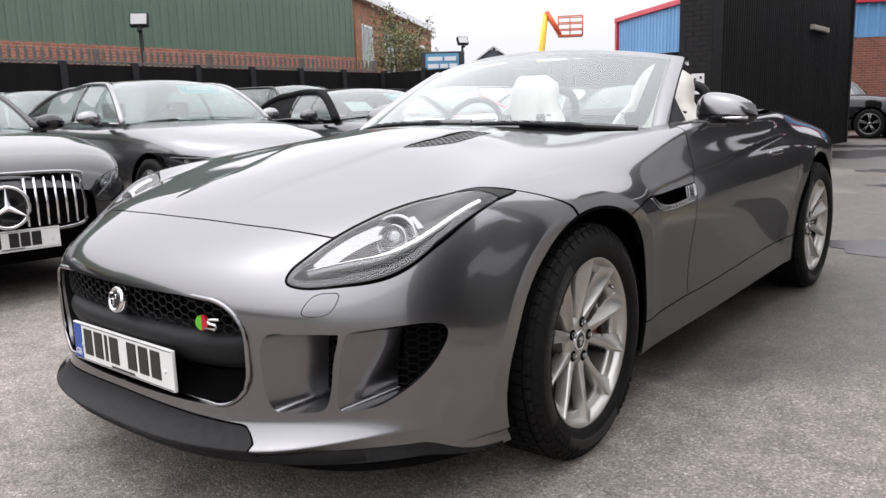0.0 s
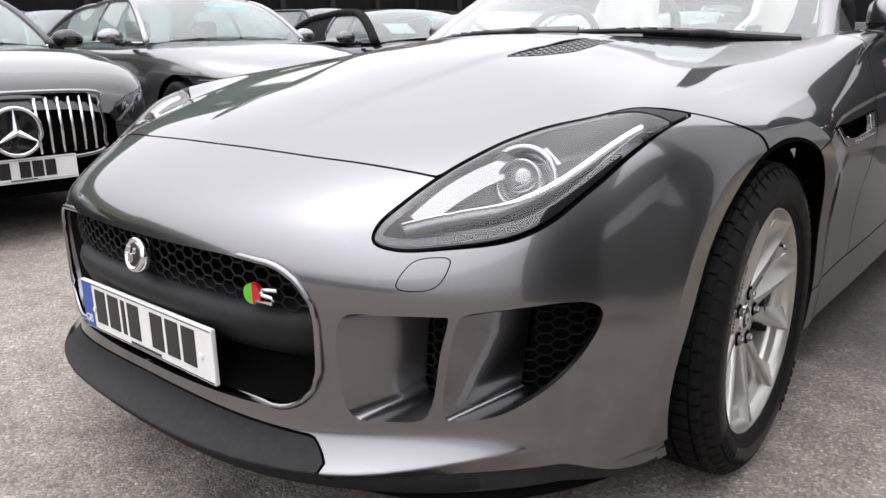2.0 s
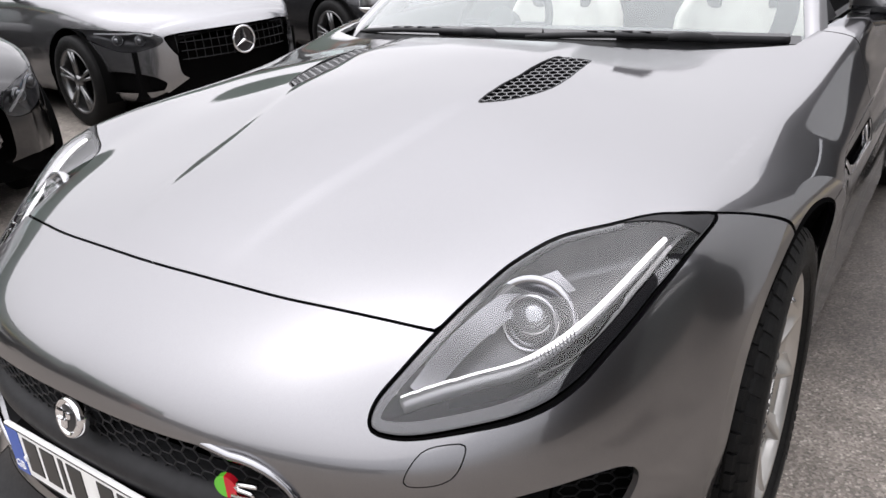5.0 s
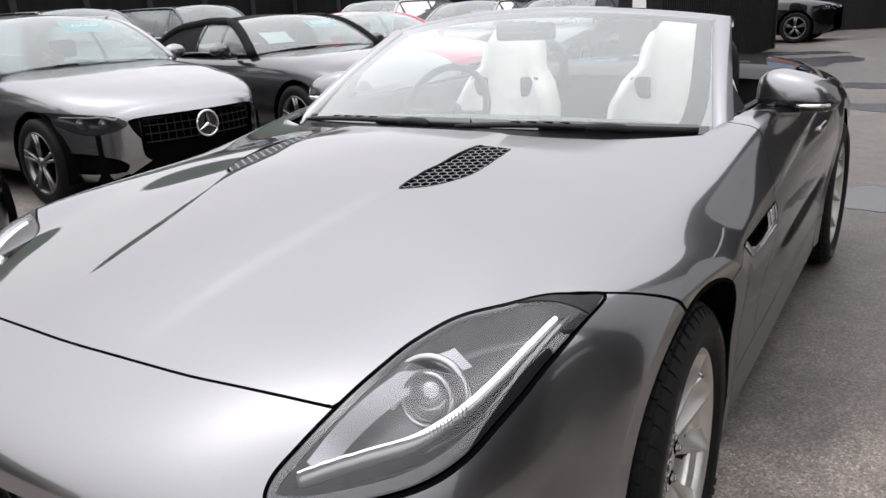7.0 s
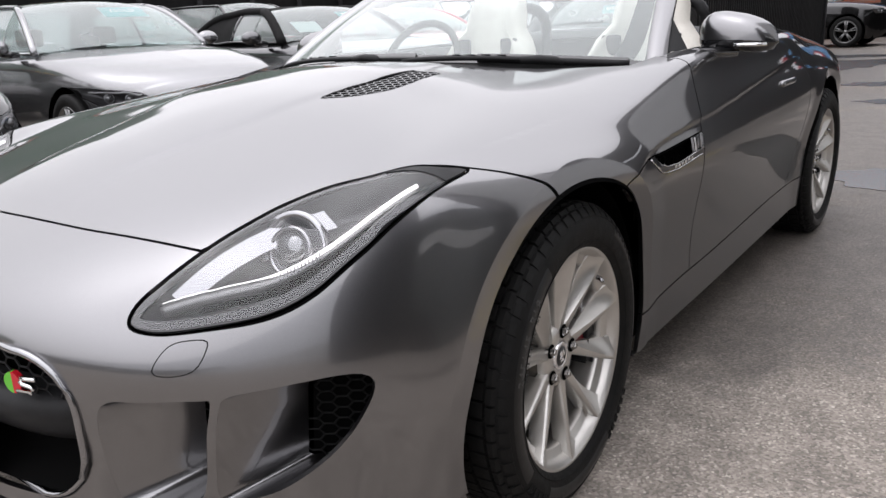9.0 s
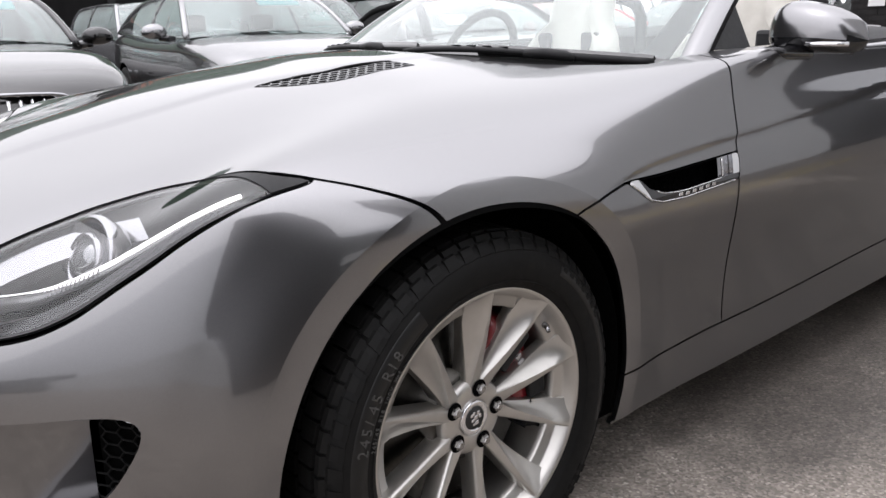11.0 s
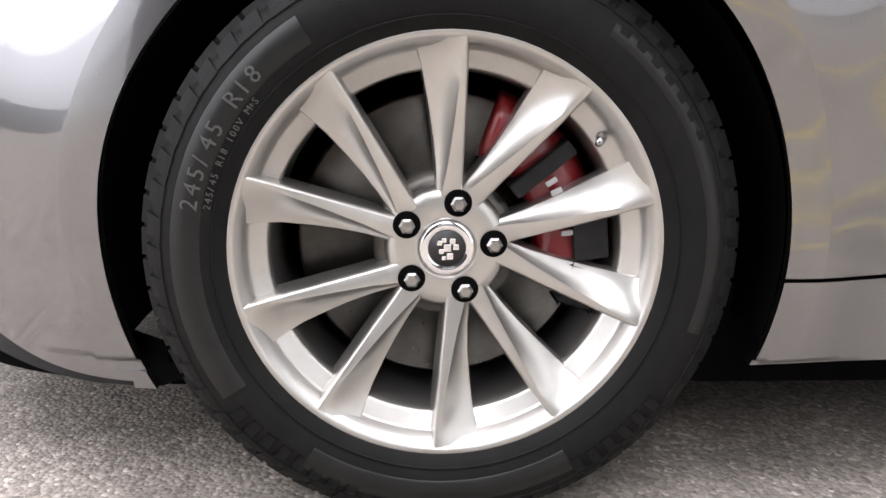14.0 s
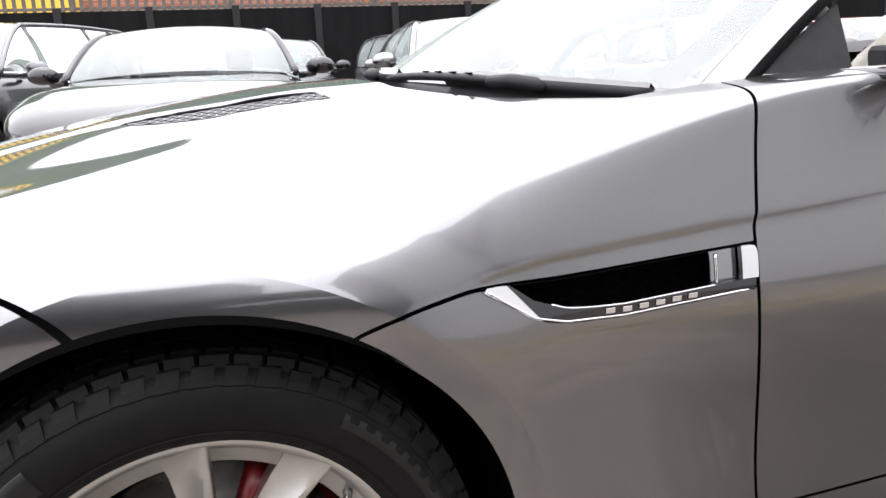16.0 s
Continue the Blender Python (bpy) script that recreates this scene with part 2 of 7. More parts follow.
def clip(V, T, f):
    """Keeps the part of a triangle mesh where f >= 0, cutting the triangles on the way."""
    f = np.where(np.abs(f) < 1e-7, 1e-7, f)
    ins = f > 0
    cnt = ins[T].sum(1)
    keep = [T[cnt == 3]]
    edges, cut = {}, []

    def mid(i, j):
        key = (i, j) if i < j else (j, i)
        if key not in edges:
            i, j = key
            w = f[i] / (f[i] - f[j])
            edges[key] = len(V) + len(cut)
            cut.append(V[i] + w * (V[j] - V[i]))
        return edges[key]

    more = []
    for t in T[(cnt == 1) | (cnt == 2)]:
        t = list(t)
        while not (ins[t[0]] and (not ins[t[2]])):
            t = t[1:] + t[:1]
        a, b, c = t
        if ins[b]:
            p, q = mid(b, c), mid(c, a)
            more += [(a, b, p), (a, p, q)]
        else:
            p, q = mid(a, b), mid(c, a)
            more.append((a, p, q))
    W = np.vstack([V, np.array(cut)]) if cut else V
    F = np.vstack(keep + ([np.array(more)] if more else []))
    used, inv = np.unique(F, return_inverse=True)
    return W[used], inv.reshape(F.shape)


def mirrored(V, T):
    M = V.copy()
    M[:, 0] *= -1
    if V.shape[1] >= 6:
        M[:, 3] *= -1
    return M, T[:, ::-1]


def panel(name, pieces, mat, parent, label="", lift=0.0, edge=0.010):
    """One panel from cut pieces of the skin (rows of place and normal), with a rim turned inward along its free edges."""
    Vs, Ts, Ns, off = [], [], [], 0
    for V, T in pieces:
        N = V[:, 3:6] / np.maximum(np.linalg.norm(V[:, 3:6], axis=1, keepdims=True), 1e-9)
        P = V[:, :3] + lift * N
        Vs.append(P), Ns.append(N), Ts.append(T + off)
        off += len(P)
        if edge:
            E = np.vstack([T[:, [0, 1]], T[:, [1, 2]], T[:, [2, 0]]])
            key = np.sort(E, 1)
            _, idx, cnt = np.unique(key, axis=0, return_index=True, return_counts=True)
            B = E[idx[cnt == 1]]
            B = B[~((np.abs(P[B[:, 0], 0]) < 1e-5) & (np.abs(P[B[:, 1], 0]) < 1e-5))]
            if len(B):
                a, b = P[B[:, 0]], P[B[:, 1]]
                na, nb = N[B[:, 0]], N[B[:, 1]]
                out = np.cross(b - a, (na + nb) / 2)
                out /= np.maximum(np.linalg.norm(out, axis=1, keepdims=True), 1e-9)
                k = len(B)
                Vs.append(np.vstack([a, b, b - edge * nb, a - edge * na]))
                Ns.append(np.vstack([out] * 4))
                i = np.arange(k) + off
                Ts.append(np.vstack([np.c_[i + k, i, i + 3 * k], np.c_[i + k, i + 3 * k, i + 2 * k]]))
                off += 4 * k
    P, N, T = np.vstack(Vs), np.vstack(Ns), np.vstack(Ts)
    key = np.where(np.abs(P[:, :1]) < 1e-5, np.round(P * 2e4), 1e7 + np.arange(len(P))[:, None])
    _, first, back = np.unique(key, axis=0, return_index=True, return_inverse=True)
    P, N, T = P[first], N[first], back.ravel()[T]
    T = T[(T[:, 0] != T[:, 1]) & (T[:, 1] != T[:, 2]) & (T[:, 2] != T[:, 0])]
    return mesh_object(name, P, T, mat, parent, label, True, N)

# ---- the sports car: its skin ----
# Stations run from the middle of the nose round the left corner and back along the flank; character lines run from the sill (0) to the spine (6).
STATION_Y = (-0.40, 0.0, 0.42, 0.80, 1.45, 2.10, 2.62, 3.10, 3.42)  # flank stations
BOTTOM = [(0, -0.975, 0.208), (0.22, -0.966, 0.206), (0.42, -0.915, 0.196), (0.625, -0.800, 0.172), (0.780, -0.625, 0.160), (0.862, 0.158), (0.900, 0.170), (0.886, 0.195), (0.880, 0.200), (0.872, 0.205), (0.865, 0.215), (0.84, 0.22), (0.75, 0.24), (0.62, 0.26)]
LOWER = [(0, -0.955, 0.36), (0.22, -0.947, 0.36), (0.42, -0.903, 0.345), (0.600, -0.792, 0.318), (0.770, -0.636, 0.325), (0.888, 0.350), (0.922, 0.36), (0.893, 0.335), (0.884, 0.335), (0.875, 0.335), (0.872, 0.35), (0.868, 0.38), (0.79, 0.40), (0.66, 0.42)]
BELT = [(0, -0.954, 0.56), (0.22, -0.945, 0.56), (0.42, -0.906, 0.553), (0.600, -0.815, 0.535), (0.770, -0.652, 0.52), (0.898, 0.52), (0.936, 0.54), (0.908, 0.52), (0.905, 0.52), (0.896, 0.52), (0.890, 0.54), (0.884, 0.56), (0.82, 0.58), (0.70, 0.58)]
BROW = [(0, -0.915, 0.655), (0.22, -0.906, 0.654), (0.42, -0.864, 0.643), (0.580, -0.788, 0.622), (0.735, -0.640, 0.650), (0.866, 0.690), (0.942, 0.70), (0.935, 0.67), (0.935, 0.68), (0.922, 0.69), (0.908, 0.71), (0.886, 0.74), (0.828, 0.76), (0.70, 0.76)]
CREST = [(0, -0.745, 0.745), (0.22, -0.735, 0.742), (0.40, -0.712, 0.735), (0.56, -0.668, 0.720), (0.685, -0.535, 0.745), (0.800, 0.800), (0.865, 0.805), (0.895, 0.82), (0.890, 0.87), (0.868, 0.885), (0.846, 0.885), (0.792, 0.885), (0.695, 0.885), (0.58, 0.87)]
SHOULDER = [(0, -0.60, 0.790), (0.19, -0.565, 0.793), (0.33, -0.50, 0.800), (0.44, -0.405, 0.818), (0.54, -0.28, 0.843), (0.625, 0.868), (0.675, 0.883), (0.735, 0.905), (0.795, 0.950), (0.795, 0.958), (0.745, 0.975), (0.63, 0.968), (0.51, 0.945), (0.42, 0.91)]
SPINE = [(0, -0.45, 0.826), (0, -0.38, 0.842), (0, -0.28, 0.865), (0, -0.16, 0.888), (0, -0.04, 0.908), (0, 0.928), (0, 0.942), (0, 0.952), (0, 0.972), (0, 0.972), (0, 0.982), (0, 1.0), (0, 0.985), (0, 0.95)]
SHOULDER_Y = (-0.12, 0.08, 0.44, 0.80, 1.45, 2.10, 2.62, 3.10, 3.45)
SPINE_Y = (0.10, 0.25, 0.46, 0.80, 1.45, 2.10, 2.62, 3.10, 3.48)
ARCH_Z, ARCH_R, WHEELBASE = 0.336, 0.402, 2.622
S_KNOTS = np.array([-0.22, 0, 0.22, 0.43, 0.64, 0.88, 1.17, 1.57, 1.99, 2.37, 3.02, 3.67, 4.19, 4.67, 5.02])
V_KNOTS = np.array([0, 0.16, 0.34, 0.47, 0.66, 0.94, 1.36, 1.78])


def control_net():
    rows = []
    for line, ys in ((BOTTOM, None), (LOWER, None), (BELT, None), (BROW, None), (CREST, None), (SHOULDER, SHOULDER_Y), (SPINE, SPINE_Y)):
        ys = ys or STATION_Y
        row = [p if len(p) == 3 else (p[0], ys[i - 5], p[1]) for i, p in enumerate(line)]
        row = [(-row[1][0], row[1][1], row[1][2])] + row
        rows.append(row)
    rows.append([(-x, y, z) for x, y, z in rows[5]])
    net = np.array(rows, float)
    net[6, :, 0] = 0
    return net


def bonnet_bulge(x, y):
    """The raised middle of the bonnet between the two vent lines."""
    edge = 0.165 + 0.125 * step01(y, -0.78, 0.25)
    crown = 0.45 + 0.55 * np.clip(1 - (x / edge) ** 2, 0, 1)
    wide = 1 - step01(np.abs(x), edge - 0.06, edge + 0.30)
    return (0.009 * crown * (1 - step01(np.abs(x), edge - 0.028, edge + 0.020)) + 0.012 * wide) * step01(y, -0.80, -0.45)


def skin_grid(ns=430, nv=190):
    net = control_net()
    by_v = cubic(V_KNOTS, net)
    vs = np.r_[np.linspace(0, 0.17, nv // 4), np.linspace(0.17, V_KNOTS[6], nv - nv // 4 + 1)[1:]]
    lines = by_v(vs)
    ss = np.linspace(0, S_KNOTS[-1], ns)
    P = cubic(S_KNOTS, lines.transpose(1, 0, 2))(ss)
    P[0, :, 0] = 0
    P[:, -1, 0] = 0
    P[:, :, 0] = np.maximum(P[:, :, 0], 0)
    up = step01(vs, 0.60, 0.75)[None, :]
    P[:, :, 2] += bonnet_bulge(P[:, :, 0], P[:, :, 1]) * up * (P[:, :, 1] < 1.0)
    # the splitter: a ledge that flares out to a sharp edge low on the nose and dies away towards the wheel
    X, Y, Z = P[:, :, 0], P[:, :, 1], P[:, :, 2]
    edge = 0.232 + 0.026 * step01(X, 0.45, 0.80)
    over = np.clip((0.300 - Z) / (0.300 - edge), 0, 1) ** 2.0 * (Z >= edge) + np.clip(1 - 1.5 * (edge - Z) / 0.05, 0.0, 1) * (Z < edge)
    size = 0.042 * (1 - step01(X, 0.50, 0.82)) * (Y < -0.40) * over
    away = np.stack([X * 0.9, Y + 0.10], 2)
    P[:, :, :2] += size[:, :, None] * away / np.maximum(np.linalg.norm(away, axis=2, keepdims=True), 1e-6) * (X > 1e-6)[:, :, None]
    P[:, :, 1] -= size * (X <= 1e-6)
    # flared lips round both wheel openings
    for yc, r0 in ((0.0, ARCH_R), (WHEELBASE, ARCH_R + 0.008)):
        r = np.hypot(P[:, :, 1] - yc, P[:, :, 2] - ARCH_Z)
        P[:, :, 0] += 0.008 * (1 - step01(r, r0 + 0.030, r0 + 0.150)) * (P[:, :, 0] > 0.8) * (P[:, :, 2] > 0.2)
    # the blade-like crease that leaves the front wheel opening and runs back over the door
    crease = cubic([0.10, 0.19, 0.31, 0.46, 0.73, 1.3, 2.0, 2.4], [0.66, 0.700, 0.738, 0.762, 0.781, 0.820, 0.865, 0.88])
    d = crease(np.clip(P[:, :, 1], 0.1, 2.4)) - P[:, :, 2]
    d = np.clip(d, 0, 1)
    P[:, :, 0] -= 0.009 * (1 - np.exp(-d / 0.007)) * np.exp(-d / 0.06) * (P[:, :, 0] > 0.8) * step01(P[:, :, 1], 0.20, 0.42) * (1 - step01(P[:, :, 1], 1.6, 2.3))
    du, dv = np.gradient(P, axis=0), np.gradient(P, axis=1)
    N = np.cross(du, dv)
    N /= np.maximum(np.linalg.norm(N, axis=2, keepdims=True), 1e-9)
    N[0, :, 0] = 0
    N[:, -1, 0] = 0
    i = np.arange(ns * nv).reshape(ns, nv)
    a, b, c, d = i[:-1, :-1].ravel(), i[1:, :-1].ravel(), i[1:, 1:].ravel(), i[:-1, 1:].ravel()
    T = np.vstack([np.c_[a, b, c], np.c_[a, c, d]])
    V = np.concatenate([P, N], 2).reshape(-1, 6)
    return V, T


SKIN_V, SKIN_T = skin_grid()
# drop the slivers where the sections meet the spine at the nose
_e = np.linalg.norm(np.cross(SKIN_V[SKIN_T[:, 1], :3] - SKIN_V[SKIN_T[:, 0], :3], SKIN_V[SKIN_T[:, 2], :3] - SKIN_V[SKIN_T[:, 0], :3]), axis=1)
SKIN_T = SKIN_T[_e > 1e-10]
_front = (SKIN_V[:, 1] < 0.5)
_side = (SKIN_V[:, 0] > 0.5)


def on_skin(pts, axes, pick):
    """Where points of a plane projection lie on the skin: place and normal, from the nearest skin points."""
    K = SKIN_V[pick]
    out = []
    for p in pts:
        d = (K[:, axes[0]] - p[0]) ** 2 + (K[:, axes[1]] - p[1]) ** 2
        near = np.argpartition(d, 5)[:5]
        w = 1 / (d[near] + 1e-7)
        q = (K[near] * w[:, None]).sum(0) / w.sum()
        q[axes[0]], q[axes[1]] = p
        q[3:] /= np.linalg.norm(q[3:])
        out.append(q)
    return np.array(out)


FRONT_TOP = _front & (SKIN_V[:, 5] > 0.25)
FRONT_FACE = (SKIN_V[:, 1] < -0.35) & (SKIN_V[:, 4] < -0.15) & (SKIN_V[:, 2] < 0.68)
FLANK = _side & (SKIN_V[:, 3] > 0.3)

# outlines: headlamp in plan; grille, intakes and washer flap from the front; doors and vents from the side
LAMP = smooth_line([(0.836, -0.278), (0.829, -0.395), (0.804, -0.488), (0.779, -0.556), (0.755, -0.612), (0.722, -0.664), (0.676, -0.714), (0.604, -0.775), (0.560, -0.803), (0.536, -0.808), (0.531, -0.783), (0.544, -0.735), (0.560, -0.670), (0.577, -0.588), (0.598, -0.500), (0.640, -0.420), (0.722, -0.370), (0.795, -0.322)], 180, True)
SEAM = smooth_line([(0, -0.745), (0.06, -0.744), (0.19, -0.737), (0.31, -0.727), (0.41, -0.709), (0.50, -0.688), (0.556, -0.672)], 40)
SHUT = np.vstack([[(-0.3, -0.745)], SEAM, LAMP[121:171:3], [(0.812, -0.300), (0.836, -0.268), (0.885, -0.190), (0.940, -0.093), (0.985, 0.03), (1.2, 0.5)]])
FENDER_LINE = smooth_line([(0.10, 0.55), (0.150, 0.655), (0.182, 0.692), (0.24, 0.715), (0.30, 0.727), (0.345, 0.732), (0.45, 0.733), (0.60, 0.740), (0.80, 0.750)], 50)


def rounded(x0, x1, z0, z1, r, n=9):
    """A rounded rectangle; r: radii of the corners from the lower left, counter-clockwise."""
    out = []
    for cx, cz, rr, a in ((x0 + r[0], z0 + r[0], r[0], 180), (x1 - r[1], z0 + r[1], r[1], 270), (x1 - r[2], z1 - r[2], r[2], 0), (x0 + r[3], z1 - r[3], r[3], 90)):
        out += [(cx + rr * math.cos(radians(a + 90 * k / n)), cz + rr * math.sin(radians(a + 90 * k / n))) for k in range(n + 1)]
    return np.array(out)


GRILLE = rounded(-0.474, 0.474, 0.322, 0.592, (0.10, 0.10, 0.105, 0.105))
INTAKE_A = smooth_line([(0.512, 0.326), (0.56, 0.314), (0.612, 0.318), (0.630, 0.355), (0.647, 0.44), (0.662, 0.505), (0.650, 0.512), (0.58, 0.513), (0.515, 0.506), (0.500, 0.42)], 80, True)
INTAKE_B = smooth_line([(0.642, 0.330), (0.665, 0.316), (0.715, 0.326), (0.765, 0.364), (0.800, 0.408), (0.822, 0.455), (0.831, 0.495), (0.822, 0.518), (0.795, 0.526), (0.735, 0.522), (0.685, 0.515), (0.673, 0.500), (0.655, 0.42)], 90, True)
FLAP = smooth_line([(0.593, 0.563), (0.598, 0.586), (0.610, 0.603), (0.636, 0.607), (0.653, 0.603), (0.653, 0.580), (0.645, 0.563), (0.629, 0.556), (0.606, 0.556)], 45, True)
VENT = smooth_line([(0.342, 0.731), (0.374, 0.709), (0.408, 0.687), (0.450, 0.677), (0.529, 0.675), (0.609, 0.679), (0.700, 0.685), (0.724, 0.690), (0.727, 0.716), (0.724, 0.742), (0.700, 0.744), (0.62, 0.740), (0.53, 0.735), (0.454, 0.731), (0.390, 0.731)], 90, True)
DOOR_FRONT = cubic([0.15, 0.34, 0.51, 0.60, 0.70, 0.79, 0.87, 0.94, 1.05], [0.83, 0.785, 0.761, 0.742, 0.726, 0.729, 0.745, 0.763, 0.81])
DOOR_REAR = cubic([0.15, 0.32, 0.45, 0.60, 0.80, 1.05], [1.80, 1.93, 2.02, 2.085, 2.13, 2.13])
BONNET_VENT = smooth_line([(0.271, -0.078), (0.268, 0.02), (0.276, 0.13), (0.283, 0.238), (0.300, 0.256), (0.355, 0.268), (0.370, 0.255), (0.380, 0.12), (0.362, 0.025), (0.328, -0.043), (0.290, -0.078)], 70, True)
GAP = 0.0026


def field(key, V):
    """How far inside the named region each point of the skin lies."""
    x, y, z = np.abs(V[:, 0]), V[:, 1], V[:, 2]
    front = (y < -0.4) & (z < 0.7)
    side = (x > 0.7) & (y > 0)
    zc = np.clip(z, 0.15, 1.05)
    cowl = 0.352 + 0.300 * (x / 0.78) ** 2 + 5.0 * np.maximum(x - 0.748, 0)
    if key == "clam":
        f = np.minimum(line_gap(np.c_[x, y], SHUT), np.where(y > 0.03, line_gap(np.c_[y, z], FENDER_LINE), 9))
        return np.where((y > 0.03) & (z > 0.84), np.abs(f), f)
    if key == "lamp":
        return np.where((z > 0.55) & (y < 0), loop_gap(np.c_[x, y], LAMP), -1)
    if key == "arch":
        return ARCH_R - np.hypot(y, z - ARCH_Z)
    if key == "arch_rear":
        return ARCH_R + 0.008 - np.hypot(y - WHEELBASE, z - ARCH_Z)
    if key in OPENINGS:
        return np.where(front, loop_gap(np.c_[V[:, 0] if key == "grille" else x, z], OPENINGS[key]), -1)
    if key == "valance":
        return np.where((y < -0.38) & (x < 0.9), 0.222 - 0.055 * step01(x, 0.78, 0.865) - z, -1)
    if key == "keel":
        return np.where((y < -0.38), 0.186 - 0.030 * step01(x, 0.78, 0.865) - z, -1)
    if key == "lip":
        return np.where((y < -0.7), np.minimum(0.492 - x - 1.1 * np.maximum(z - 0.245, 0), 0.300 - 0.020 * (x / 0.45) ** 2 - z), -1)
    if key == "bonnet_vent":
        return np.where((y < 0.5) & (z > 0.8), loop_gap(np.c_[x, y], BONNET_VENT), -1)
    if key == "vent":
        return np.where(side, loop_gap(np.c_[y, z], VENT), -1)
    if key == "behind_door_front":
        return y - DOOR_FRONT(zc)
    if key == "behind_door_rear":
        return y - DOOR_REAR(zc)
    if key == "above_sill":
        return z - (0.318 + 0.03 * step01(y, 0.8, 2.0) - 0.012 * step01(-y, -0.8, -0.4))
    if key == "cowl":
        return cowl - y
    if key == "cockpit":
        return np.where(z > 0.8, np.minimum(np.minimum(y - cowl, 2.10 + 0.10 * np.cos(x * 2) - y), 0.800 - x), -1)


OPENINGS = {"grille": GRILLE, "intake_a": INTAKE_A, "intake_b": INTAKE_B, "flap": FLAP}


def cut(V, T, *rules):
    """Cuts by rules such as "+lamp" (inside), "-lamp" (outside), each leaving half a shut line; "+lamp0" cuts with no gap."""
    for r in rules:
        gap = 0.0 if r.endswith("0") else (0.0008 if r.endswith("flap") else GAP)
        key = r[1:].rstrip("0")
        f = field(key, V)
        V, T = clip(V, T, (f if r[0] == "+" else -f) - gap)
    return V, T


def arch_band(piece):
    """Splits off the flat band round each wheel opening and turns it a little inward along a sharp crease."""
    out, (V, T) = [], piece
    for yc, r0 in ((0.0, ARCH_R), (WHEELBASE, ARCH_R + 0.008)):
        wide = lambda Q: np.where((Q[:, 0] > 0.7) & (Q[:, 2] > 0.18), r0 + 0.046 - np.hypot(Q[:, 1] - yc, Q[:, 2] - ARCH_Z), -1)
        if not (wide(V) > 0).any():
            continue
        B, K = clip(V, T, wide(V))
        V, T = clip(V, T, -wide(V))
        B = B.copy()
        dy, dz = B[:, 1] - yc, B[:, 2] - ARCH_Z
        r = np.maximum(np.hypot(dy, dz), 1e-6)
        slope = 0.06 + 0.24 * np.clip(dz / r, 0, 1)
        B[:, 0] -= slope * (r0 + 0.046 - r)
        N = B[:, 3:6] / np.maximum(B[:, 3:4], 0.15)
        N[:, 1] -= slope * dy / r
        N[:, 2] -= slope * dz / r
        B[:, 3:6] = N / np.linalg.norm(N, axis=1, keepdims=True)
        out.append((B, K))
    return [(V, T)] + out


def both_bands(piece):
    return [q for p in arch_band(piece) for q in (p, mirrored(*p))]


def both(piece):
    return [piece, mirrored(*piece)]


hero = tagged(empty("sports_car"), "grey metallic two-seat convertible with the roof down", "car")
ahead = clip(SKIN_V, SKIN_T, 1.0 - SKIN_V[:, 1])
bonnet_piece = cut(*ahead, "+clam", "-lamp", "+cowl0", "-arch0", "-vent0", "-behind_door_front", "-bonnet_vent0")
nose = clip(*ahead, 0.05 - ahead[0][:, 1])
bumper_piece = cut(*nose, "-clam", "-lamp", "-arch0", "-grille0", "-intake_a0", "-intake_b0", "-flap", "-lip")
valance_piece = cut(*cut(*bumper_piece, "+valance0"), "-keel0")
bumper_piece = cut(*bumper_piece, "-valance0")
lip_piece = cut(*nose, "+lip")
flap_piece = cut(*nose, "+flap")
behind = clip(*ahead, ahead[0][:, 1] - 0.03)
wing_piece = cut(*behind, "-clam", "-arch0", "-behind_door_front", "+above_sill", "-vent0")
rest = clip(SKIN_V, SKIN_T, SKIN_V[:, 1] - 0.03)
sill_piece = cut(*rest, "-above_sill", "-arch0", "-arch_rear0")
door_piece = cut(*rest, "+behind_door_front", "-behind_door_rear", "+above_sill", "-cockpit0")
quarter_piece = cut(*rest, "+behind_door_rear", "+above_sill", "-arch_rear0", "-cockpit0")
panel("bonnet", both_bands(bonnet_piece), GREY_PAINT, hero, edge=0.012)
panel("front_bumper", both_bands(bumper_piece), GREY_PAINT, hero, edge=0.012)
for piece in both(valance_piece):
    panel("valance", [piece], BLACK_SATIN, hero, "satin black strip under the bumper's blade", -0.004, 0.012)
panel("splitter_lip", both(lip_piece), BLACK_SATIN, hero, "satin black front splitter lip", edge=0.012)
panel("rear_body", both_bands(quarter_piece), GREY_PAINT, hero, edge=0.012)
panel("front_wing", arch_band(wing_piece), GREY_PAINT, hero, edge=0.012)
panel("front_wing", [mirrored(*q) for q in arch_band(wing_piece)], GREY_PAINT, hero, edge=0.012)
panel("sill", arch_band(sill_piece), GREY_PAINT, hero, edge=0.012)
panel("sill", [mirrored(*q) for q in arch_band(sill_piece)], GREY_PAINT, hero, edge=0.012)
for piece in both(door_piece):
    panel("door", [piece], GREY_PAINT, hero, edge=0.012)
for piece in both(flap_piece):
    panel("washer_flap", [piece], GREY_PAINT, hero, edge=0.006)
for sx in (1, -1):
    hy = np.linspace(1.66, 1.86, 14)
    hq = on_skin(np.c_[hy, np.full(14, 0.790)], (1, 2), FLANK)
    tube("door_handle", (hq[:, :3] + 0.002 * hq[:, 3:]) * [sx, 1, 1], np.interp(np.linspace(0, 1, 14), [0, 0.08, 0.92, 1], [0.007, 0.012, 0.012, 0.007]), GREY_PAINT, hero, "flush door handle with a bright edge", 10, False, 1.1)
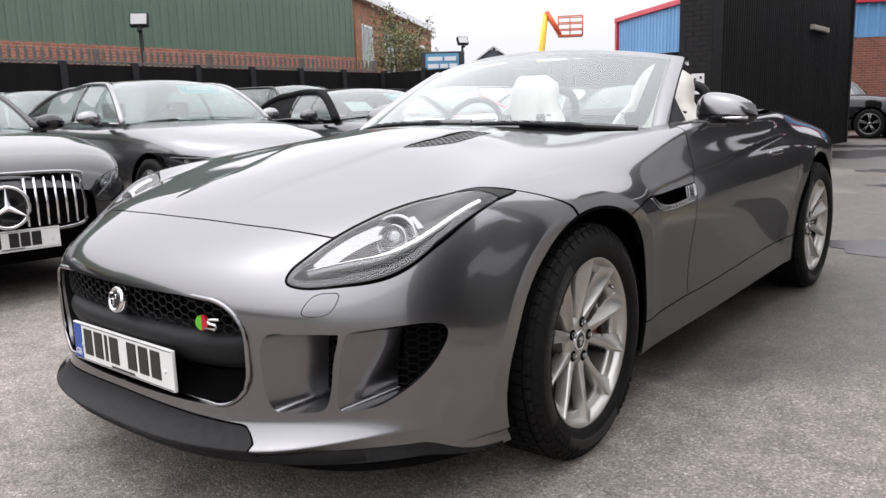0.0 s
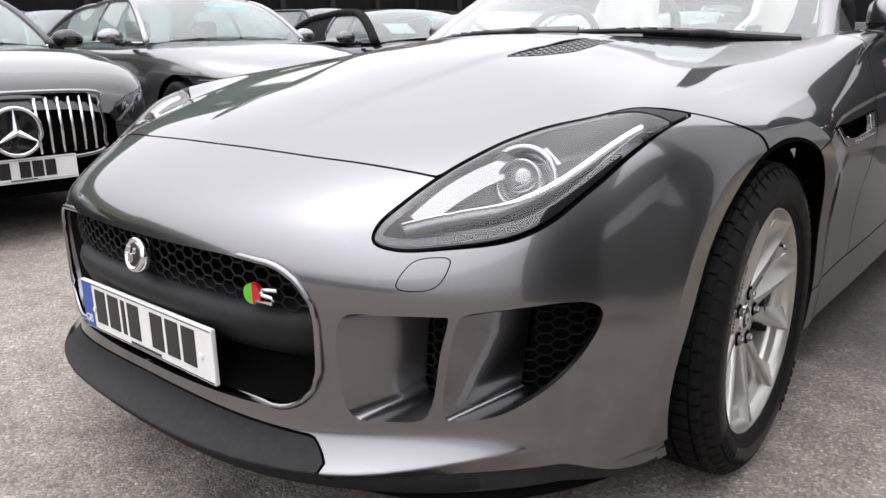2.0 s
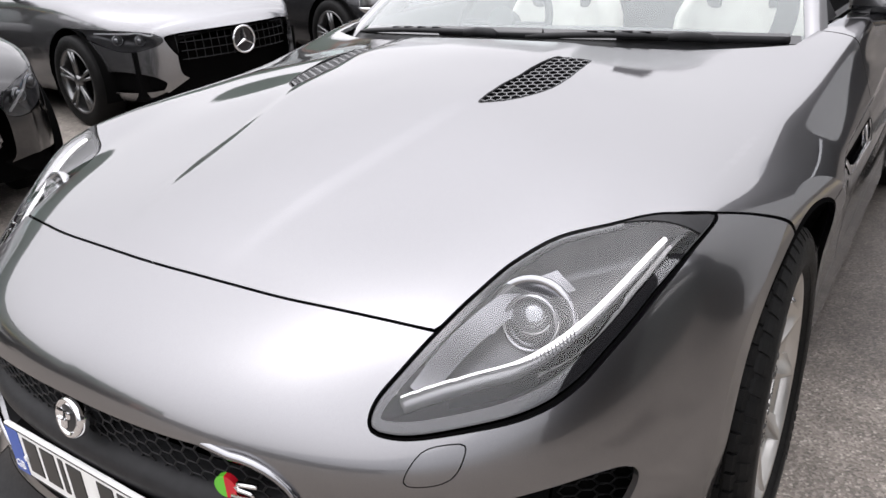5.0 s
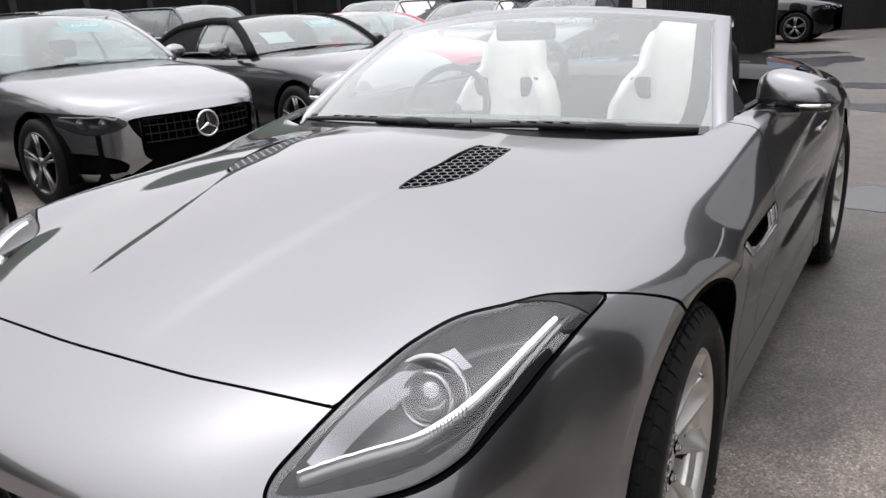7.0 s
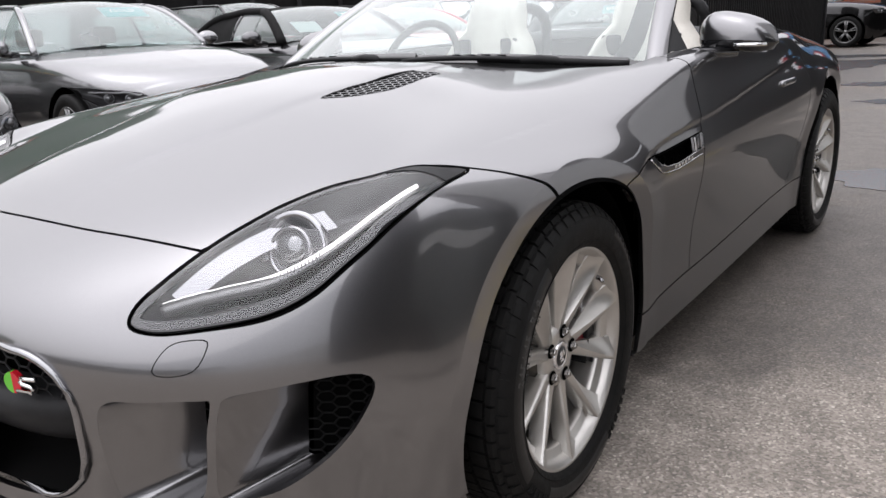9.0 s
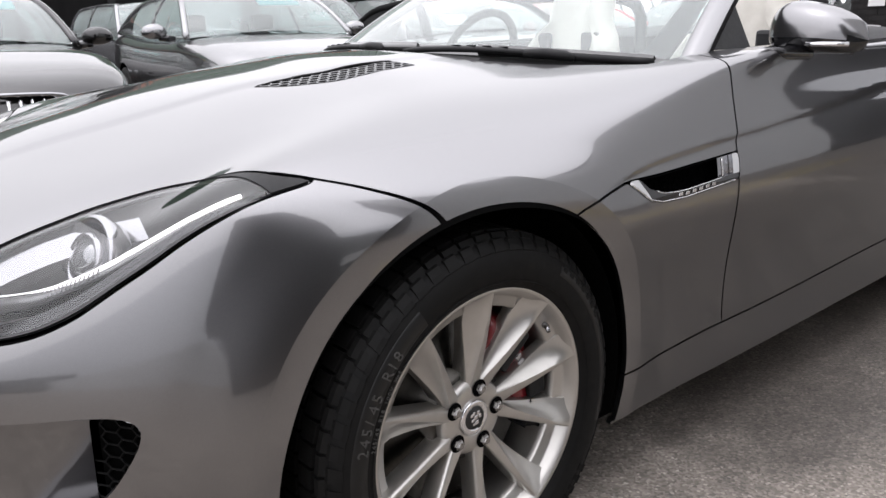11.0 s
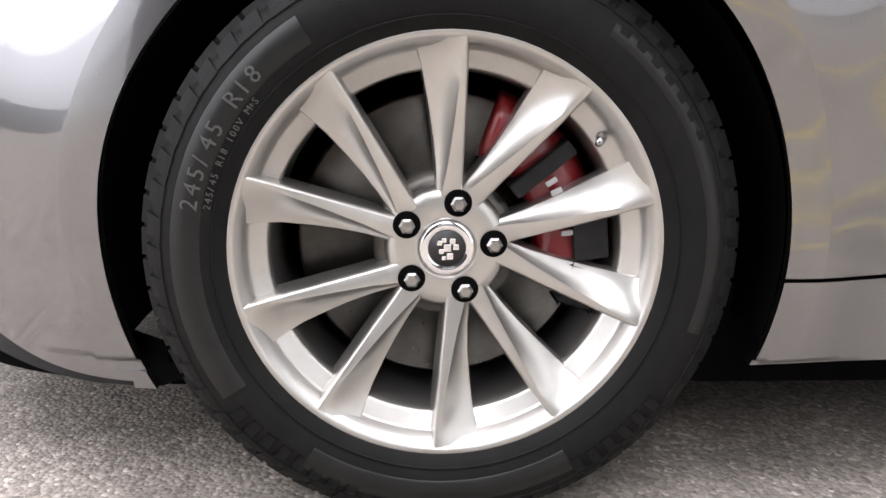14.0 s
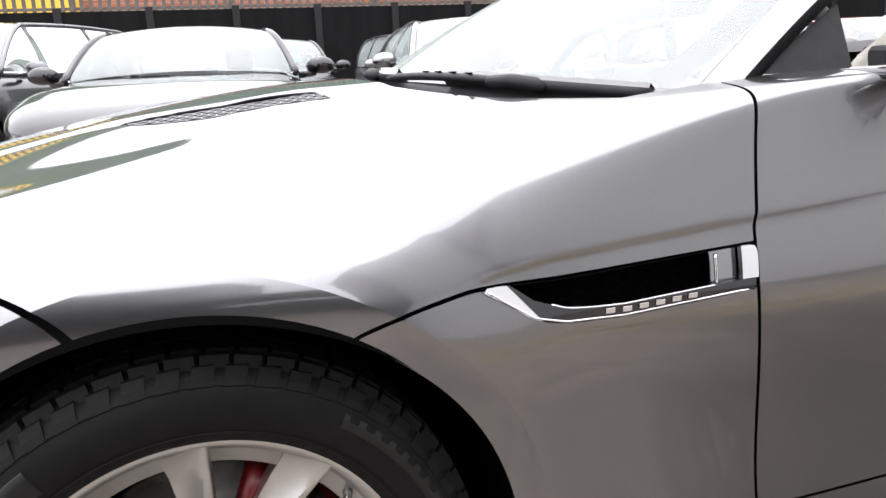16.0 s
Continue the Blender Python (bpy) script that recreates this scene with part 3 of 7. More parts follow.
# near-black copy of the skin that puts shade behind the shut lines
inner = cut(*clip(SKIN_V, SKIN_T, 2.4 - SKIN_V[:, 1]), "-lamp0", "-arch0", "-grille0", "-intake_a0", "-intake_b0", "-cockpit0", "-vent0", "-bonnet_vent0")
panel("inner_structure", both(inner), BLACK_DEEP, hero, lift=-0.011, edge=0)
# the tail closes the body behind the boot
col = SKIN_V[-190:, :3]
ring = np.vstack([col, (col * [-1, 1, 1])[::-1][1:]])
centre = ring.mean(0) + [0, 0.10, 0]
mid_ring = ring * 0.5 + centre * 0.5 + [0, 0.04, 0]
nr = len(ring)
mesh_object("rear_panel", np.vstack([ring, mid_ring, [centre]]), [(k, k + 1, nr + k + 1, nr + k) for k in range(nr - 1)] + [(nr - 1, 0, nr, 2 * nr - 1)] + [(nr + k, nr + (k + 1) % nr, 2 * nr) for k in range(nr)], GREY_PAINT, hero)


# ---- the sports car: nose ----
def ribbon(name, lines, mat, parent, label="", closed=False, smooth=True, thick=0.0):
    """A sheet over several lines of equally many points."""
    L = [np.asarray(q, float) for q in lines]
    n, V, Fc = len(L[0]), np.vstack(L), []
    for a in range(len(L) - 1):
        for i in range(n if closed else n - 1):
            j = (i + 1) % n
            Fc.append((a * n + i, a * n + j, (a + 1) * n + j, (a + 1) * n + i))
    ob = mesh_object(name, V, Fc, mat, parent, label, smooth)
    if thick:
        md = ob.modifiers.new("thick", "SOLIDIFY")
        md.thickness, md.offset = thick, 0
    return ob


def honeycomb(name, place, loop, cell, mat, parent, r=0.0022, label="", squash=1.0, margin=0.0, floor=None):
    """Hexagonal mesh inside a plane outline: place(u, v) gives the point for plane coordinates."""
    L = np.asarray(loop, float)
    u0, v0, u1, v1 = L[:, 0].min(), L[:, 1].min(), L[:, 0].max(), L[:, 1].max()
    edges = {}
    for i in range(int((u1 - u0) / (cell * 1.5)) + 3):
        for j in range(int((v1 - v0) / (cell * 1.732 * squash)) + 3):
            cx, cz = u0 + (i - 0.5) * cell * 1.5, v0 + (j - 0.5 + (i % 2) / 2) * cell * 1.732 * squash
            ring = [(round(cx + cell * math.cos(k * math.pi / 3), 4), round(cz + cell * squash * math.sin(k * math.pi / 3), 4)) for k in range(6)]
            for p, q in zip(ring, ring[1:] + ring[:1]):
                edges[tuple(sorted((p, q)))] = True
    E_ = np.array(list(edges))
    ok = (loop_gap(E_[:, 0], L) > margin) & (loop_gap(E_[:, 1], L) > margin)
    if floor is not None:
        ok &= (E_[:, 0, 1] > floor) & (E_[:, 1, 1] > floor)
    V, Fc = [], []
    for p, q in E_[ok]:
        pa, pb = Vector([float(c) for c in place(*p)]), Vector([float(c) for c in place(*q)])
        d = (pb - pa)
        if d.length < 1e-5:
            continue
        side = d.cross(Vector((0, 0, 1)) if abs(d.normalized().z) < 0.9 else Vector((0, 1, 0))).normalized() * r
        up = side.cross(d.normalized())
        o = len(V)
        for c in (pa, pb):
            V += [tuple(c + side), tuple(c + up), tuple(c - side), tuple(c - up)]
        Fc += [(o + k, o + (k + 1) % 4, o + 4 + (k + 1) % 4, o + 4 + k) for k in range(4)]
    return mesh_object(name, V, Fc, mat, parent, label)


def skin_line(outline, axes, pick, inset=0.0):
    q = on_skin(outline, axes, pick)
    return q[:, :3] - inset * q[:, 3:]


def flipped(P):
    P = np.array(P, float)
    P[:, 0] *= -1
    return P


grille_y = cubic([-0.5, -0.42, -0.22, 0, 0.22, 0.42, 0.5], [-0.878, -0.906, -0.946, -0.955, -0.946, -0.906, -0.878])
rim_line = np.array([(x, float(grille_y(x)) + 0.02 * step01(0.40 - z, 0, 0.12) * 0.3, z) for x, z in GRILLE])
tube("grille_surround", rim_line, 0.0065, DARK_CHROME, hero, "thin satin silver grille surround", 8, True)
back = rim_line * [0.985, 1, 1] + [0, 0.085, 0]
ribbon("grille_shroud", [rim_line, rim_line * [0.99, 1, 1] + [0, 0.03, 0], back], BLACK_SATIN, hero, closed=True)
# near-black sheet behind the mesh stands in for shaded depth
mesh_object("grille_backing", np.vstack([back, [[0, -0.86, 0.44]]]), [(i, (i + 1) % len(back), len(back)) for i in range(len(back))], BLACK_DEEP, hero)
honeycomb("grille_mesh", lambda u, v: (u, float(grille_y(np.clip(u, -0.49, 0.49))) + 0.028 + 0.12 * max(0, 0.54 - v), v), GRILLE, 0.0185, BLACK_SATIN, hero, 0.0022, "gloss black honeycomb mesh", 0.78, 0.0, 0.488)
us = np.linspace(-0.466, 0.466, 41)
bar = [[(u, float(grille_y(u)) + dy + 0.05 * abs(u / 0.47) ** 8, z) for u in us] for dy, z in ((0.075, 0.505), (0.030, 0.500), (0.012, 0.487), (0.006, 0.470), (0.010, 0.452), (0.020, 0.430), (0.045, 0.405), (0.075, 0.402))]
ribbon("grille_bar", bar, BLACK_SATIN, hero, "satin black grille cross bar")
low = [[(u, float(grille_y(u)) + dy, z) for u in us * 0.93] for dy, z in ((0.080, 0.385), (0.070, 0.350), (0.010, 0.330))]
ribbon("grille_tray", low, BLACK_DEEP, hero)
# number plate with its band and plain bars for the characters
PLATE_WHITE = varied(material("plate_white", (0.72, 0.72, 0.70), 0.35), (0.68, 0.68, 0.66), (0.75, 0.75, 0.73), 30)
INK = material("plate_black", (0.012, 0.012, 0.012), 0.4)
BLUE_BAND = material("plate_blue", (0.02, 0.07, 0.32), 0.35)


def number_plate(parent, m, chars, band=True, width=0.52):
    base = part("number_plate", add_box(bmesh.new(), -width / 2, width / 2, 0, 0.010, -0.0555, 0.0555, 0.003, m), PLATE_WHITE, parent, "white plate with plain dark bars")
    if band:
        part("plate_band", add_box(bmesh.new(), -width / 2 + 0.006, -width / 2 + 0.048, -0.0016, 0.004, -0.050, 0.050, 0.0, m), BLUE_BAND, base)
    for a, b, c, d in ((-width / 2 + 0.004, width / 2 - 0.004, 0.0500, 0.0518), (-width / 2 + 0.004, width / 2 - 0.004, -0.0518, -0.0500)):
        part("plate_border", add_box(bmesh.new(), a, b, -0.0012, 0.004, c, d, 0.0, m), INK, base)
    x = -width / 2 + (0.062 if band else 0.02)
    for c in chars:
        w = {"i": 0.016, " ": 0.022}.get(c, 0.047)
        if c != " ":
            part("plate_bar", add_box(bmesh.new(), x, x + w, -0.0016, 0.004, -0.034, 0.042, 0.002, m), INK, base)
        x += w + 0.0115
    part("plate_bar", add_box(bmesh.new(), -0.05, 0.07, -0.0014, 0.004, -0.0475, -0.042, 0.0, m), INK, base)
    for sx in (-0.20, 0.222):
        part("plate_screw", add_tube(bmesh.new(), [m @ Vector((sx, 0.004, -0.005)), m @ Vector((sx, -0.005, -0.005))], 0.006, 10), WHITE_BAR, base)
    return base


number_plate(hero, pose(0, -0.958, 0.3945, 0, 0, 0), "ooio ooo")
badge = revolve("nose_badge", [(0.0, -0.012), (0.024, -0.012), (0.026, -0.004), (0.0275, -0.014), (0.033, -0.014), (0.036, -0.008), (0.037, 0.004)], CHROME, hero, "round chrome badge", 40, "y")
badge.location = (0.0, -0.944, 0.545)
badge.rotation_euler = (radians(-12), 0, 0)
face = revolve("badge_face", [(0.0, -0.0135), (0.012, -0.0155), (0.024, -0.0125)], INK, badge, "", 20, "y")
bm = bmesh.new()
for sx in (-1, 1):
    add_box(bm, sx * 0.004, sx * 0.015, -0.019, -0.013, 0.002, 0.015, 0.003)
add_box(bm, -0.008, 0.008, -0.021, -0.013, -0.016, 0.004, 0.004)
part("badge_relief", bm, CHROME, badge)
emblem_m = pose(0.354, float(grille_y(0.354)) + 0.012, 0.527, 0, 0, 14)
GREEN_ENAMEL, RED_ENAMEL = material("green_enamel", (0.10, 0.42, 0.03), 0.25), material("red_enamel", (0.45, 0.01, 0.02), 0.25)
for name, a0, a1, mat in (("emblem_green", 90, 270, GREEN_ENAMEL), ("emblem_red", 270, 450, RED_ENAMEL)):
    bm = bmesh.new()
    ring = [(0.019 * math.cos(radians(a0 + (a1 - a0) * k / 14)) - 0.012, 0.019 * math.sin(radians(a0 + (a1 - a0) * k / 14))) for k in range(15)]
    top = [bm.verts.new(emblem_m @ Vector((x, -0.006, z))) for x, z in ring]
    bot = [bm.verts.new(emblem_m @ Vector((x, 0.004, z))) for x, z in ring]
    bm.faces.new(top), bm.faces.new(bot[::-1])
    for k in range(15):
        bm.faces.new((top[k], bot[k], bot[(k + 1) % 15], top[(k + 1) % 15]))
    part(name, bm, mat, hero)
curl = [(0.045, 0.013), (0.012, 0.012), (0.008, 0.006), (0.012, 0.001), (0.032, -0.001), (0.036, -0.006), (0.032, -0.012), (-0.002, -0.012)]
tube("emblem_chrome", [emblem_m @ Vector((x, -0.006, z)) for x, z in curl], 0.0042, CHROME, hero)
# splitter lip in satin black and the dark strip under the blade
for sx in (1, -1):
    line = smooth_line([(0.0, -0.985, 0.196), (0.22, -0.975, 0.195), (0.42, -0.925, 0.192), (0.625, -0.800, 0.190), (0.765, -0.625, 0.186), (0.825, -0.51, 0.170), (0.850, -0.41, 0.158)], 30) * [sx, 1, 1]
    ribbon("under_strip", [line + [0, 0.01, 0.030], line, line + [-0.03 * sx, 0.04, -0.018], line + [-0.12 * sx, 0.12, -0.015]], BLACK_SATIN, hero)
# intakes: painted ramps that run back to dark honeycomb
for sx in (1, -1):
    for name, outline, inner in (("intake", INTAKE_A, (0.575, 0.648, -0.715, -0.715, 0.560, 0.615)), ("outer_intake", INTAKE_B, (0.712, 0.826, -0.600, -0.505, 0.690, 0.775))):
        O = skin_line(outline, (0, 2), FRONT_FACE)
        x0, x1 = outline[:, 0].min(), outline[:, 0].max()
        z0, z1 = outline[:, 1].min(), outline[:, 1].max()
        tz = (O[:, 2] - z0) / (z1 - z0)
        lo, hi = inner[4] + (inner[0] - inner[4]) * tz, inner[5] + (inner[1] - inner[5]) * tz
        left = np.interp(tz, [0, 1], [outline[outline[:, 1] < z0 + 0.03][:, 0].min(), x0 if name == "intake" else 0.675])
        right = np.array([np.interp(z, *zip(*sorted((c[1], c[0]) for c in outline if c[0] > (x0 + x1) / 2))) for z in O[:, 2]])
        tx = np.clip((O[:, 0] - left) / np.maximum(right - left, 1e-3), 0, 1)
        I = np.c_[lo + (hi - lo) * tx, inner[2] + (inner[3] - inner[2]) * tx, z0 + 0.022 + (z1 - z0 - 0.036) * tz]
        O, I = O * [sx, 1, 1], I * [sx, 1, 1]
        mid = O * 0.5 + I * 0.5
        ribbon(name + "_duct", [O, O * 0.97 + I * 0.03, mid, I], GREY_PAINT, hero, closed=True)
        c = I.mean(0)
        # near-black sheet supplies the shade inside the duct
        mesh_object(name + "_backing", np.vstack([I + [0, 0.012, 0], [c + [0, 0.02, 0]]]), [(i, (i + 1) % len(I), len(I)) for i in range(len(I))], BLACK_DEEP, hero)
        loop2 = np.c_[I[:, 0] * sx, I[:, 2]]
        honeycomb(name + "_mesh", lambda u, v, s_=sx, q=inner: (s_ * u, q[2] + (q[3] - q[2]) * (u - q[4]) / (q[1] - q[4]), v), loop2, 0.0150, DARK_MESH, hero, 0.0021, "", 0.8, -0.006)

# ---- the sports car: headlamps ----
lamp_piece = cut(*nose, "+lamp0")
lens_piece = clip(*lamp_piece, field("lamp", lamp_piece[0]) - 0.004)
bz = clip(*lamp_piece, 0.0135 - field("lamp", lamp_piece[0]))
bz = clip(*bz, field("lamp", bz[0]) - 0.0025)
LAMP_BOWL = varied(material("lamp_bowl_grey", (0.06, 0.06, 0.063), 0.30, 0.5), (0.05, 0.05, 0.052), (0.075, 0.075, 0.078), 20)
RIBBED = material("ribbed_light_guide", (0.20, 0.20, 0.20), 0.2, 0.6)
LAMP_SILVER = material("lamp_silver_trim", (0.36, 0.36, 0.37), 0.22, 0.9)
CLEAR_BALL = material("projector_glass", (0.20, 0.205, 0.21), 0.06, 0.7, 1.0)
for k, sx in enumerate((1, -1)):
    P = (lambda q: q) if sx == 1 else (lambda q: mirrored(*q))
    lens = panel("headlamp", [P(lens_piece)], LENS, hero, "clear swept-back headlamp with a lit daylight strip", -0.0015, 0)
    lens.visible_shadow = False
    panel("lamp_bezel", [P(bz)], BLACK_GLOSS, lens, "gloss black lamp bezel", -0.004, 0.004)
    bowl = clip(*lamp_piece, field("lamp", lamp_piece[0]) - 0.002)
    depth = 0.012 + 0.050 * step01(field("lamp", bowl[0]), 0.0, 0.035)
    B = bowl[0].copy()
    B[:, :3] -= depth[:, None] * B[:, 3:6]
    e1 = np.cross(B[bowl[1][:, 1], :3] - B[bowl[1][:, 0], :3], B[bowl[1][:, 2], :3] - B[bowl[1][:, 0], :3])
    nn = np.zeros((len(B), 3))
    for c in range(3):
        np.add.at(nn, bowl[1][:, c], e1)
    B[:, 3:6] = nn
    panel("lamp_bowl", [P((B, bowl[1]))], LAMP_BOWL, lens, "", 0, 0)
    strip = smooth_line([(0.789, -0.372), (0.772, -0.440), (0.745, -0.520), (0.715, -0.585), (0.680, -0.637), (0.640, -0.677), (0.595, -0.722), (0.556, -0.762)], 40)
    S = on_skin(strip, (0, 1), FRONT_TOP)
    S = S[:, :3] - 0.022 * S[:, 3:]
    wide = np.interp(np.linspace(0, 1, 40), [0, 0.45, 0.6, 1], [0.0042, 0.0045, 0.0048, 0.0046])
    S = S * [sx, 1, 1]
    tube("daylight_strip", S, wide, DRL, lens, "lit white daylight strip", 8)
    tube("strip_backing", S + [0.003 * sx, -0.004, -0.009], np.interp(np.linspace(0, 1, 40), [0, 0.45, 0.62, 1], [0.005, 0.006, 0.013, 0.013]), RIBBED, lens, "ribbed clear light guide", 8)
    for k2 in range(46):
        c2, w2 = S[min(39, 15 + k2 * 24 // 46)] * (1 - (k2 * 24 / 46) % 1) + S[min(39, 16 + k2 * 24 // 46)] * ((k2 * 24 / 46) % 1), 0.011
        part("guide_rib", add_tube(bmesh.new(), [c2 + [0.001 * sx, -0.002, 0.003], c2 + [0.010 * sx, -0.011, -0.007]], 0.0011, 4), LAMP_SILVER, lens)
    outer = smooth_line([(0.826, -0.318), (0.817, -0.395), (0.795, -0.482), (0.770, -0.548), (0.744, -0.603), (0.710, -0.655), (0.665, -0.700), (0.62, -0.738)], 30)
    Qa = on_skin(outer, (0, 1), FRONT_TOP)
    Qb = on_skin(smooth_line([(0.792, -0.360), (0.778, -0.440), (0.750, -0.522), (0.720, -0.588), (0.686, -0.640), (0.645, -0.684), (0.625, -0.705), (0.612, -0.722)], 30), (0, 1), FRONT_TOP)
    ribbon("lamp_side_wall", [(Qa[:, :3] - 0.009 * Qa[:, 3:]) * [sx, 1, 1], (Qb[:, :3] - 0.030 * Qb[:, 3:]) * [sx, 1, 1]], BLACK_DEEP, lens, "black lamp side wall")
    # silver side blade and dark band along the outer edge
    blade = smooth_line([(0.818, -0.345), (0.806, -0.430), (0.782, -0.515), (0.752, -0.585), (0.715, -0.640)], 24)
    Q = on_skin(blade, (0, 1), FRONT_TOP)
    ribbon("side_blade", [(Q[:, :3] - 0.009 * Q[:, 3:] - [0.004, 0, 0]) * [sx, 1, 1], (Q[:, :3] - 0.016 * Q[:, 3:] - [0.012, 0, 0]) * [sx, 1, 1]], RIBBED, lens)
    eye = Vector((0.652 * sx, -0.560, 0.702))
    aim = Vector((0.16 * sx, -0.88, 0.34)).normalized()
    turn = aim.to_track_quat("Z", "Y").to_matrix().to_4x4()
    ball = revolve("projector", [(0.0, 0.016), (0.012, 0.0145), (0.024, 0.010), (0.033, 0.002), (0.036, -0.006)], CLEAR_BALL, lens, "round projector lens", 40, "z")
    ring = revolve("projector_ring", [(0.036, -0.008), (0.038, 0.004), (0.043, 0.005), (0.046, -0.004), (0.048, -0.040)], LAMP_SILVER, lens, "", 40, "z")
    shell = revolve("reflector", [(0.047, -0.022), (0.062, -0.002), (0.071, 0.000), (0.073, -0.010), (0.062, -0.040)], LAMP_SILVER, lens, "bright reflector ring", 40, "z")
    for o in (ball, ring, shell):
        o.matrix_world = Matrix.Translation(eye) @ turn
    end = clip(*lens_piece, lens_piece[0][:, 1] + 0.352 + 0.30 * (0.80 - lens_piece[0][:, 0]))
    panel("lamp_end_cap", [P(end)], BLACK_SATIN, lens, "black cap at the lamp's rear tip", 0.0, 0.006)
    # pale wedge-shaped facet between the bowl's floor and the projector
    F1 = on_skin(smooth_line([(0.566, -0.728), (0.590, -0.672), (0.606, -0.612), (0.618, -0.560)], 12), (0, 1), FRONT_TOP)
    F2 = on_skin(smooth_line([(0.567, -0.727), (0.560, -0.670), (0.574, -0.600), (0.598, -0.525)], 12), (0, 1), FRONT_TOP)
    ribbon("lamp_facet", [(F1[:, :3] - 0.040 * F1[:, 3:]) * [sx, 1, 1], (F2[:, :3] - 0.022 * F2[:, 3:]) * [sx, 1, 1]], RIBBED, lens, "silvered wedge-shaped facet", thick=0.002)
    W = on_skin(smooth_line([(0.560, -0.745), (0.580, -0.640), (0.610, -0.545), (0.655, -0.480)], 16), (0, 1), FRONT_TOP)
    ribbon("inner_trim", [(W[:, :3] - 0.016 * W[:, 3:]) * [sx, 1, 1], (W[:, :3] - 0.045 * W[:, 3:] + [0.035, -0.01, 0]) * [sx, 1, 1]], LAMP_SILVER, lens)

# ---- the sports car: bonnet vents and side vents ----
for sx in (1, -1):
    O = skin_line(BONNET_VENT, (0, 1), FRONT_TOP) * [sx, 1, 1]
    tube("bonnet_vent", O + [0, 0, -0.0015], 0.0026, BLACK_SATIN, hero, "black honeycomb bonnet vent", 8, True)
    ribbon("vent_well", [O, O + [0, 0, -0.03]], BLACK_SATIN, hero, closed=True)
    c = O.mean(0)
    # near-black floor in place of the shade under the vent
    mesh_object("vent_floor", np.vstack([O + [0, 0, -0.028], [c + [0, 0, -0.028]]]), [(i, (i + 1) % len(O), len(O)) for i in range(len(O))], BLACK_DEEP, hero)
    lv = np.array([O[:, 0] * sx, O[:, 1], O[:, 2]]).T
    A_, res, *_r = np.linalg.lstsq(np.c_[lv[:, :2], np.ones(len(lv))], lv[:, 2], rcond=None)
    honeycomb("vent_mesh", lambda u, v, s_=sx: (s_ * u, v, A_[0] * u + A_[1] * v + A_[2] - 0.003), BONNET_VENT, 0.0115, BLACK_GLOSS, hero, 0.0023, "", 1.25, -0.004)
SMOKE_CHROME = material("smoked_chrome", (0.055, 0.055, 0.058), 0.08, 0.9, 0.5)
vent_piece = cut(*ahead, "+vent0")
low_edge = lambda y: np.interp(y, [0.342, 0.374, 0.408, 0.45, 0.529, 0.7], [0.731, 0.709, 0.687, 0.677, 0.675, 0.685])
